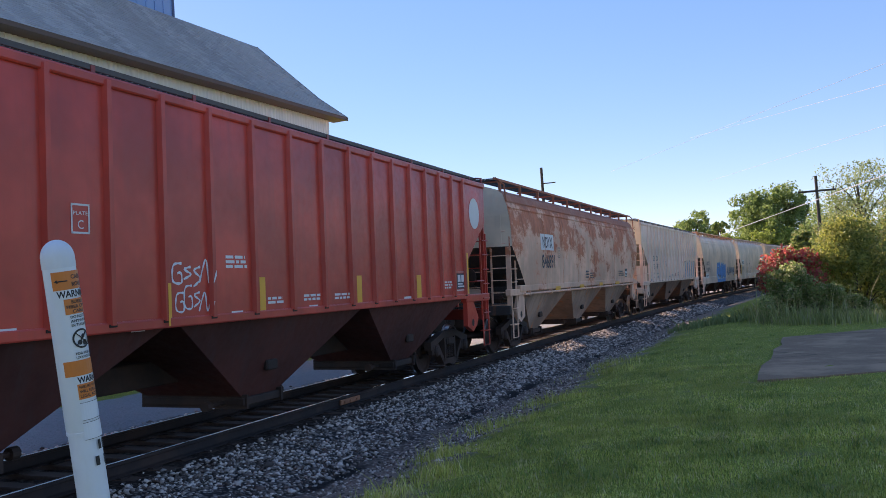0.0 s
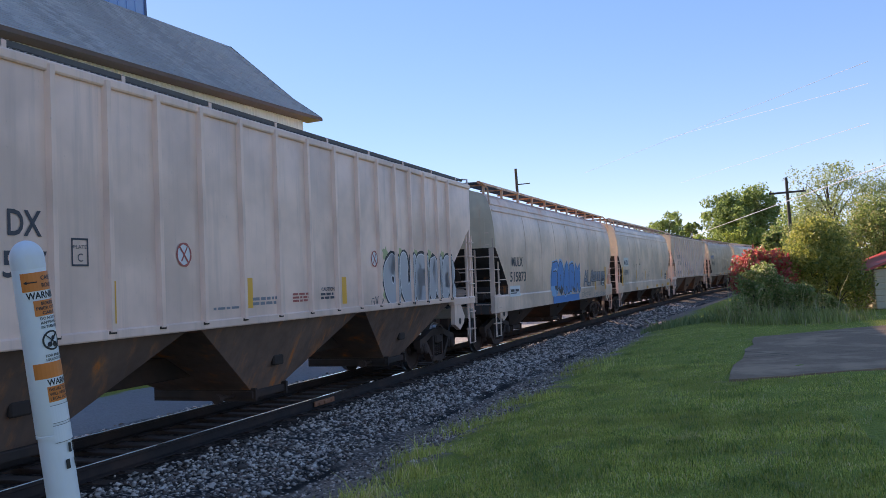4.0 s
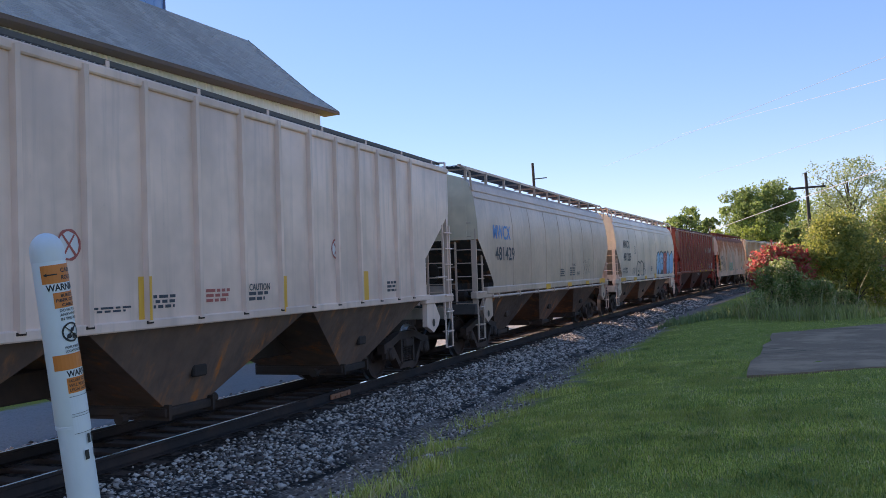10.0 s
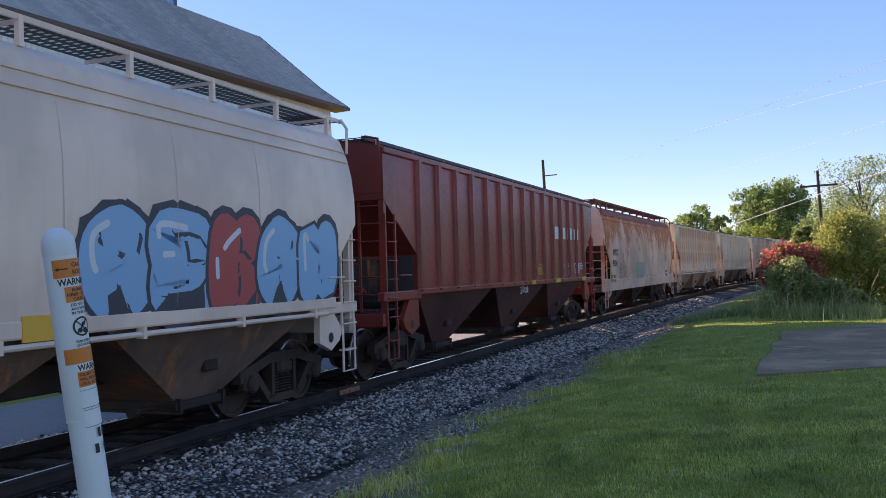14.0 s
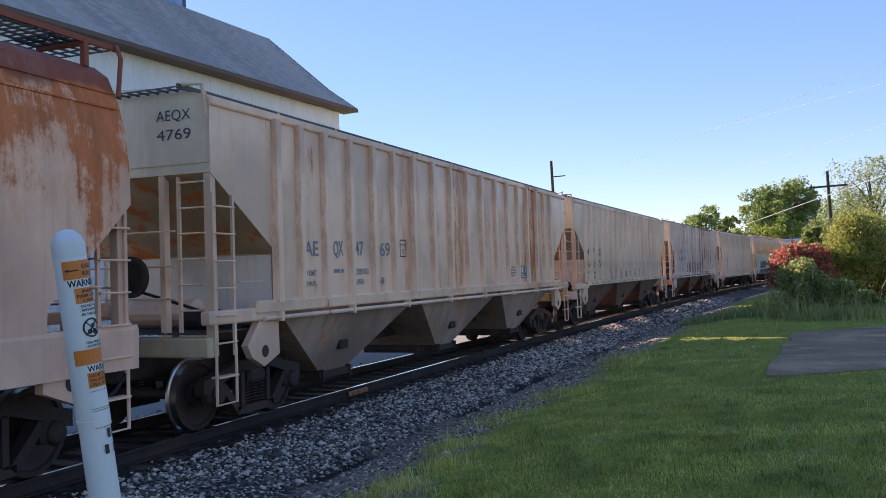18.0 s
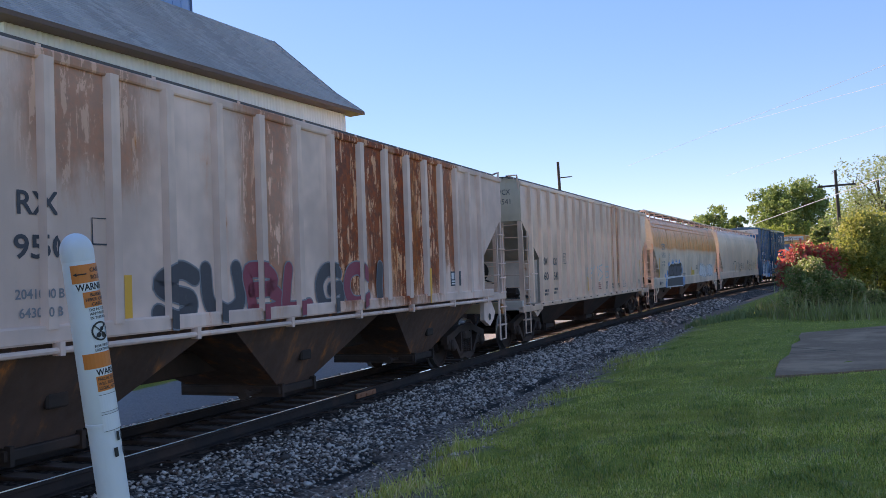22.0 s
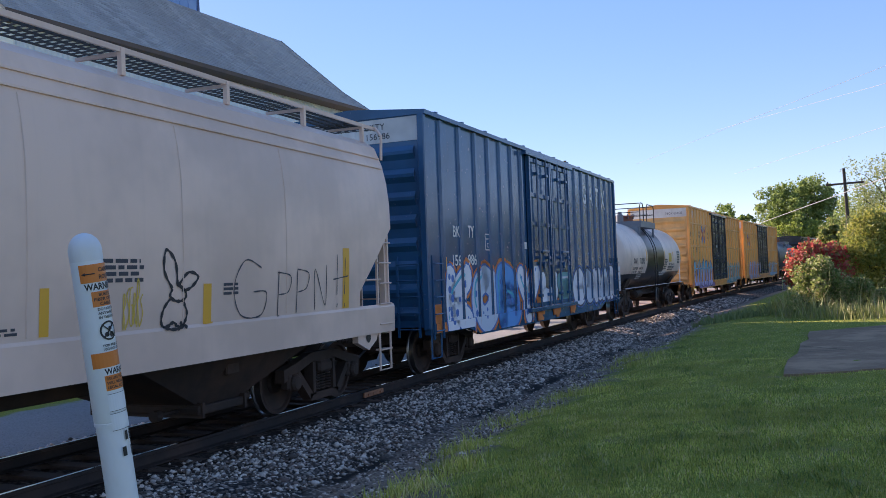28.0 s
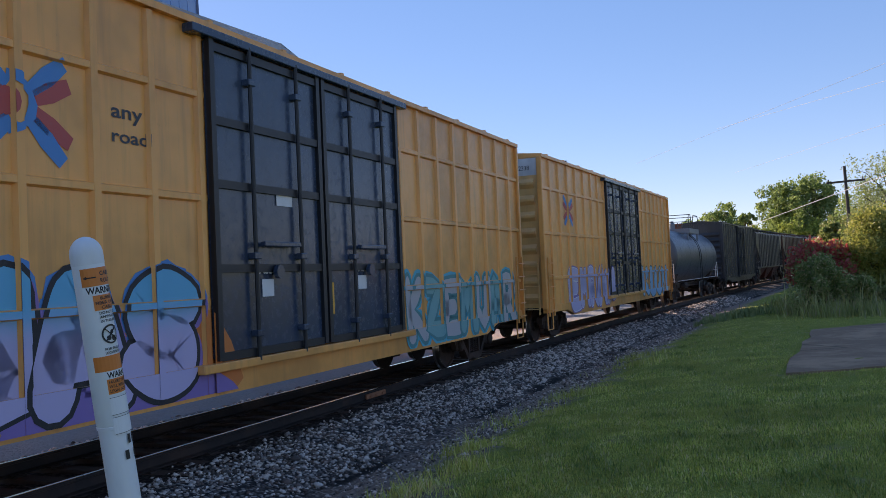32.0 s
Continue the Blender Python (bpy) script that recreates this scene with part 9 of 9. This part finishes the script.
def build_green():
    # far trees beyond the curve
    tree("broadleaf_tree", 9.9, 152, 15.2, 14.0, M["leaf_dark"], "tall spreading green broadleaf tree behind the train", 1, 0.12, 38, 85, 0.34)
    tree("broadleaf_tree", -0.9, 120, 10.1, 7.0, M["leaf_dark"], "dark green broadleaf tree behind the train", 2, 0.15, 20, 60, 0.27)
    tree("broadleaf_tree", 2.8, 112, 8.8, 3.6, M["leaf_dark"], "slender dark green tree behind the train", 5, 0.1, 12, 60, 0.25)
    tree("locust_tree", 16.6, 88, 11.0, 7.6, M["leaf_light"], "airy light green locust tree", 3, 0.3, 20, 42, 0.17, loose=1.25)
    tree("locust_tree", 22.5, 90, 10.4, 8.5, M["leaf_light"], "airy light green locust tree", 4, 0.25, 20, 42, 0.17, loose=1.25)
    for i, (x, y, h, w, m) in enumerate([(9.6, 146, 8.6, 9.5, "leaf_lush"), (2.5, 150, 7.6, 9.0, "leaf_lush"), (-4.5, 126, 8.6, 6, "leaf_dark"), (-9, 130, 7.5, 7, "leaf_dark"), (13.4, 86, 5.6, 6, "leaf_mid"), (-16, 150, 8, 9, "leaf_dark"), (16, 112, 9, 9, "leaf_dark"), (29, 80, 8, 8, "leaf_mid"), (22, 70, 6, 7, "leaf_mid"), (11.5, 72, 4.4, 4.6, "leaf_mid")]):
        tree("broadleaf_tree", x, y, h, w, M[m], "green tree in the far tree line", 10 + i, 0.06, 16, 60, 0.26, "far tree line")
    bush("large_bush", 10.7, 34, 3.2, 4.0, 3.2, M["leaf_gold"], "large sunlit yellow-green bush", 30, 70, 420, 0.085)
    bush("large_bush", 13.6, 40.0, 4.6, 4.2, 4.2, M["leaf_mid"], "large dark green bush behind the shed", 31, 60, 380, 0.095)
    bush("large_bush", 10.9, 37.0, 3.4, 3.0, 3.4, M["leaf_mid"], "large mid-green bush beside the shed", 32, 56, 380, 0.085)
    bush("sumac_bush", 8.75, 33, 2.7, 3.0, 2.35, M["leaf_red"], "red-leaved sumac bush beside the railway", 33, 34, 150, 0.12, 0.5)
    bush("weed_thicket", 8.7, 30.6, 2.0, 2.2, 1.75, M["leaf_weed"], "tangled green weed thicket below the sumac", 34, 40, 190, 0.085)
    bush("weed_thicket", 9.6, 30.4, 1.9, 1.8, 1.15, M["leaf_weed"], "tangled green weed thicket beside the sumac", 35, 30, 190, 0.085)
    bush("weed_thicket", 10.5, 30.2, 1.6, 1.6, 0.7, M["leaf_weed"], "low tangled weeds beside the asphalt pad", 36, 24, 170, 0.08)
    # unseen shrub row, added to block and shade the bright ground under the cars
    for k in range(11):
        x, y, _ = along(37 + k * 4.6, -6.6 - (k % 3) * 0.9)
        bush("low_shrub", x, y, 4.6, 5.4, 1.7 + 0.25 * (k % 4), M["leaf_mid"], "low dark green shrub added beyond the track to hide sunlit ground", 60 + k, 26, 150, 0.16, z=-0.25)
    rng = np.random.default_rng(5)
    pts = []
    for cx, cy, rx, ry, n in [(8.9, 29.6, 0.9, 1.4, 2600), (10.0, 28.6, 1.3, 1.5, 2400), (7.6, 34, 0.7, 4.0, 900)]:
        t = rng.normal(0, 0.5, (n, 2)) * (rx, ry) + (cx, cy)
        pts.append(np.stack([t[:, 0], t[:, 1], 0 * t[:, 0]], 1))
    blades("tall_weeds", np.concatenate(pts), 0.26, 0.02, M["weed"], "tall tangled grass and weeds round the bushes", 9, 0.5)
    t = rng.normal(0, 0.5, (300, 2)) * (1.6, 1.1) + (8.9, 29.9)
    blades("weed_stalks", np.stack([t[:, 0], t[:, 1], 0 * t[:, 0]], 1), 0.80, 0.018, M["stalk"], "tall pale flowering weed stalks", 12, 0.95)
    pts = []
    for cx, cy in [(5.3, 30), (5.9, 31), (6.4, 31.3), (7.0, 31.6)]:
        t = rng.normal(0, 0.3, (130, 2)) + (cx, cy)
        pts.append(np.stack([t[:, 0], t[:, 1], ground_z(t[:, 0], t[:, 1])], 1))
    blades("verge_weeds", np.concatenate(pts), 0.22, 0.05, M["leaf_light"], "small broad-leaved weeds on the verge", 10, 0.8)


build_green()


# ---- utility poles and wires ----
M["pole"] = plain("weathered_pole_wood", (0.07, 0.055, 0.045), 0.9, 0, 0.3, 9, 0.4)


def utility_pole(x, y, h, arm, z=-0.1, tilt=0.0):
    p = empty("utility_pole", "dark weathered wooden utility pole with a crossarm", "pole", m=pose(x, y, z, 0, tilt, 0))
    part("pole", Shape().tube([(0, 0, 0), (0, 0, h)], [0.16, 0.11], 10), M["pole"], p)
    if arm:
        part("crossarm", Shape().box(-1.35, 1.35, -0.06, 0.06, h - 1.25, h - 1.1, 0.02), M["pole"], p)
        part("insulator", Shape().lathe([(h - 1.1, 0.03), (h - 1.02, 0.06), (h - 0.92, 0.05)], "z", 8, (1.2, 0, 0)).lathe([(h - 1.1, 0.03), (h - 1.02, 0.06), (h - 0.92, 0.05)], "z", 8, (-1.2, 0, 0)), M["galv"], p)
    else:
        part("bracket", Shape().box(0.0, 1.1, -0.04, 0.04, h - 1.35, h - 1.27), M["pole"], p)
    return p


utility_pole(12.1, 73.6, 8.75, True)
utility_pole(-8.6, 70.0, 11.3, False)


def wire(pts, sag, r=0.012):
    a, b = Vector(pts[0]), Vector(pts[1])
    path = [a.lerp(b, t / 16) - Vector((0, 0, sag * 4 * (t / 16) * (1 - t / 16))) for t in range(17)]
    tagged(part("overhead_wire", Shape().tube(path, r, 4), M["wire"]), "thin overhead wire against the sky", "wire", "overhead wires")


M["wire"] = plain("wire_aluminium", (0.45, 0.45, 0.46), 0.6, 0.0)
# three bright wires high over the verge, and the service wire down from the pole
wire(((-4.5, 80.0, 11.5), (14.5, 45.0, 11.0)), 0.0, 0.009)
wire(((1.3, 100.0, 16.7), (14.4, 45.0, 9.95)), 0.0, 0.009)
wire(((2.8, 100.0, 11.7), (14.3, 45.0, 8.1)), 0.0, 0.009)
wire(((3.54, 100.0, 5.74), (14.82, 45.0, 6.08)), 0.0, 0.024)


# ---- small red-roofed shed behind the asphalt pad ----
def build_shed():
    m = pose(12.45, 34.0, 0.0, 0, 0, 8)
    shed = empty("garden_shed", "small pale block shed with a red metal roof", "shed", m=m)
    wall = plain("pale_yellow_block", (0.55, 0.47, 0.33), 0.85, 0, 0.15, 8, 0.4)
    red = plain("red_metal_roof", (0.42, 0.05, 0.045), 0.45)
    part("wall", Shape().box(0, 4.2, 0, 3.2, 0, 1.38), wall, shed)
    course = Shape().box(-0.025, 4.225, -0.025, 3.225, 0.02, 0.215, 0.02).mesh("block_course", wall)
    for i in range(6):
        part("block_course", course, None, shed, m=pose(0, 0, i * 0.222))
    part("roof", Shape().prism([(-0.45, 1.30), (2.1, 2.15), (4.65, 1.30), (4.65, 1.38), (2.1, 2.25), (-0.45, 1.38)], -0.4, 3.6, "y"), red, shed, "red metal roof")
    part("fascia", Shape().box(-0.47, -0.44, -0.4, 3.6, 1.22, 1.38), plain("white_fascia", (0.7, 0.7, 0.68), 0.6), shed)


build_shed()


# ---- cable marker post beside the camera ----
def marker_post():
    base, tip = Vector((6.154, 2.122, -0.05)), Vector((6.114, 1.891, 1.91))
    up = (tip - base).normalized()
    to_eye = (Vector(EYE) - tip)
    fx = (to_eye - up * to_eye.dot(up)).normalized()
    side = up.cross(fx)
    m = Matrix(((fx.x, side.x, up.x, base.x), (fx.y, side.y, up.y, base.y), (fx.z, side.z, up.z, base.z), (0, 0, 0, 1)))
    post = empty("cable_marker_post", "white plastic cable marker post with orange warning labels", "marker post", m=m)
    H, R = 1.975, 0.0392
    n = Nodes("white_post_plastic")
    M["plastic"] = n.finish(n.mix(n.ramp(n.noise(6, 5, 0.6, (1, 1, 0.3)), 0.45, 0.7), (0.74, 0.76, 0.78), (0.66, 0.67, 0.67)), 0.38)
    M["labelorange"] = decal("orange_warning_label", (0.70, 0.20, 0.035), 0.4, 0.15)
    M["labelwhite"] = decal("white_warning_label", (0.76, 0.78, 0.80), 0.4, 0.08)
    M["labelink"] = decal("label_print", (0.02, 0.02, 0.022), 0.5, 0.1)
    part("tube", Shape().lathe([(0.0, R + 0.003), (1.44, R + 0.003)], "z", 32), M["plastic"], post, smooth=True)
    cap = [(1.445, R + 0.004), (1.45, R + 0.006), (H - 0.075, R + 0.004)]
    part("sleeve", Shape().lathe(cap, "z", 32), M["labelwhite"], post, smooth=True)
    dome = [(H - 0.078, R + 0.005), (H - 0.05, R + 0.005)] + [(H - 0.05 + 0.05 * math.sin(a), (R + 0.005) * math.cos(a)) for a in np.linspace(0.15, 1.53, 9)]
    part("dome_cap", Shape().lathe(dome, "z", 32), M["plastic"], post, "rounded white cap", smooth=True)
    part("ring", Shape().lathe([(1.436, R + 0.002), (1.437, R + 0.0062), (1.445, R + 0.0062), (1.446, R + 0.002)], "z", 32), M["plastic"], post, smooth=True)

    def wrap(a, z):
        """A point on the sleeve; a is the angle round it in metres of arc."""
        t = a / (R + 0.005)
        r = R + 0.0058
        return (math.cos(t) * r, math.sin(t) * r, z)

    def patch(name, a0, a1, z0, z1, mat, lift=0.0, parent=None):
        sh = Shape()
        for i in range(13):
            x, y, z = wrap(a0 + (a1 - a0) * i / 12, z0)
            k = 1 + lift / R
            sh.v += [(x * k, y * k, z0), (x * k, y * k, z1)]
        sh.f = [(2 * i, 2 * i + 2, 2 * i + 3, 2 * i + 1) for i in range(12)]
        return part(name, sh, mat, parent or post)

    def words(s, a, z, size, width, mat=None, parent=None, bold=0.02):
        v, f = text_mesh(s, bold)
        w = max(p[0] for p in v)
        sh = Shape()
        for p in v:
            x, y, zz = wrap(a + p[0] / w * width, z + p[1] * size)
            k = 1 + 0.0012 / R
            sh.v.append((x * k, y * k, zz))
        sh.f = f
        part("print", sh, mat or M["labelink"], parent or post)

    S = 0.021   # labels face a little to the right of the camera
    a0, a1 = S - 0.045, S + 0.075
    o1 = patch("label", a0, a1, H - 0.138, H - 0.088, M["labelorange"], 0.0005)
    words("CABLE", S + 0.004, H - 0.110, 0.016, 0.045, None, o1)
    words("ROUTE", S + 0.004, H - 0.130, 0.016, 0.045, None, o1)
    ar = Shape()
    ribbon3 = [wrap(S - 0.036 + i * 0.006, H - 0.114) for i in range(6)]
    ar.tube([(x * 1.03, y * 1.03, z) for x, y, z in ribbon3], 0.0016, 4)
    x, y, z = wrap(S - 0.030, H - 0.109)
    x2, y2, z2 = wrap(S - 0.030, H - 0.119)
    x3, y3, z3 = wrap(S - 0.040, H - 0.114)
    ar.add([(x * 1.03, y * 1.03, z), (x2 * 1.03, y2 * 1.03, z2), (x3 * 1.03, y3 * 1.03, z3)], [(0, 2, 1)])
    part("arrow", ar, M["labelink"], o1)
    w1 = patch("label", a0, a1, H - 0.160, H - 0.141, M["labelwhite"], 0.0006)
    words("WARNING", S - 0.036, H - 0.1585, 0.025, 0.098, None, w1, 0.03)
    o2 = patch("label", S - 0.022, a1, H - 0.206, H - 0.164, M["labelorange"], 0.0005)
    for k, s in enumerate(("BURIED", "FIBER OPTIC", "CABLE")):
        words(s, S - (0.004 if k != 1 else 0.018), H - 0.177 - k * 0.0128, 0.012, 0.04 if k != 1 else 0.075, None, o2)
    for k, s in enumerate(("DO NOT DIG", "ANYWHERE", "IN THIS AREA")):
        words(s, S - 0.012, H - 0.217 - k * 0.0115, 0.0105, 0.06)
    # round no-digging sign
    zc, yc, r = H - 0.275, S + 0.012, 0.027
    sh = Shape()
    for ring in ((r, r - 0.005),):
        for i in range(33):
            a = 2 * math.pi * i / 32
            for q in ring:
                x, y, z = wrap(yc + math.cos(a) * q, zc + math.sin(a) * q)
                sh.v.append((x * 1.02, y * 1.02, z))
        sh.f += [(2 * i, 2 * i + 1, 2 * i + 3, 2 * i + 2) for i in range(32)]
    for a in (0.785, 2.356):
        pts = [wrap(yc + math.cos(a) * q, zc + math.sin(a) * q) for q in np.linspace(-r, r, 8)]
        sh.tube([(x * 1.02, y * 1.02, z) for x, y, z in pts], 0.0018, 4)
    for q, zq, rr in ((-0.008, -0.01, 0.007), (0.008, -0.012, 0.008), (0.004, 0.006, 0.006)):
        o = len(sh.v)
        for i in range(12):
            a = 2 * math.pi * i / 12
            x, y, z = wrap(yc + q + math.cos(a) * rr, zc + zq + math.sin(a) * rr)
            sh.v.append((x * 1.021, y * 1.021, z))
        sh.f.append(tuple(range(o, o + 12)))
    part("no_digging_sign", sh, M["labelink"], post)
    for k, s in enumerate(("FOR FREE LINE", "LOCATION SERVICE")):
        words(s, S - 0.012, H - 0.318 - k * 0.0105, 0.0095, 0.065)
    patch("label", S - 0.047, a1, H - 0.375, H - 0.333, M["labelorange"], 0.0005)
    w2 = patch("label", S - 0.020, a1, H - 0.396, H - 0.378, M["labelwhite"], 0.0006)
    words("WARNING", S - 0.017, H - 0.3945, 0.023, 0.092, None, w2, 0.03)
    o3 = patch("label", S - 0.02, a1, H - 0.440, H - 0.398, M["labelorange"], 0.0005)
    for k, s in enumerate(("FAILURE TO CALL", "WILL RESULT IN", "LEGAL ACTION")):
        words(s, S - 0.016, H - 0.410 - k * 0.0125, 0.011, 0.07, None, o3)
    for z0, z1 in ((H - 0.498, H - 0.45), (H - 0.552, H - 0.505)):
        f = patch("label", S - 0.02, S + 0.06, z0, z1, M["plastic"], 0.0006)
        for z in (z0, z1):
            patch("label_border", S - 0.02, S + 0.06, z - 0.0006, z + 0.0006, M["labelink"], 0.0009, f)
    for z0 in (H - 0.585, H - 0.628):
        patch("stencil_mark", S + (0.012 if z0 > H - 0.6 else -0.002), S + (0.022 if z0 > H - 0.6 else 0.010), z0, z0 + 0.026, M["labelink"], 0.0009)
        patch("stencil_mark", S + 0.026, S + 0.029, z0, z0 + 0.026, M["labelink"], 0.0009)
        patch("stencil_mark", S + 0.034, S + 0.037, z0, z0 + 0.02, M["labelink"], 0.0009)
    patch("scuff", S + 0.02, S + 0.024, H - 0.80, H - 0.795, M["labelink"], 0.0)


marker_post()


def motions():
    times = [i * 1.0 for i in range(33)]
    dist = {t: run(t) for t in times}
    for car, mid in CARS:
        rows = []
        for t in times:
            x, y, a = along(mid - dist[t])
            rows.append((t, pose(x, y, 0, 0, 0, a) @ CANT_POSE))
        walk(car, rows)
    # wheels turn as they roll
    fine = np.linspace(0, 32, 961)
    far = np.concatenate([[0], np.cumsum(np.interp((fine[1:] + fine[:-1]) / 2, SPEED_T, SPEED_V) * np.diff(fine))])
    turns = []
    step = 0.457 * radians(78)
    stops = list(np.arange(0, far[-1], step)) + [far[-1]]
    for d in stops:
        turns.append((float(np.interp(d, far, fine)), math.degrees(d / 0.457)))
    for wheels, dy in WHEELSETS:
        walk(wheels, [(t, pose(0, dy, 0.457, a % 360)) for t, a in turns])


motions()
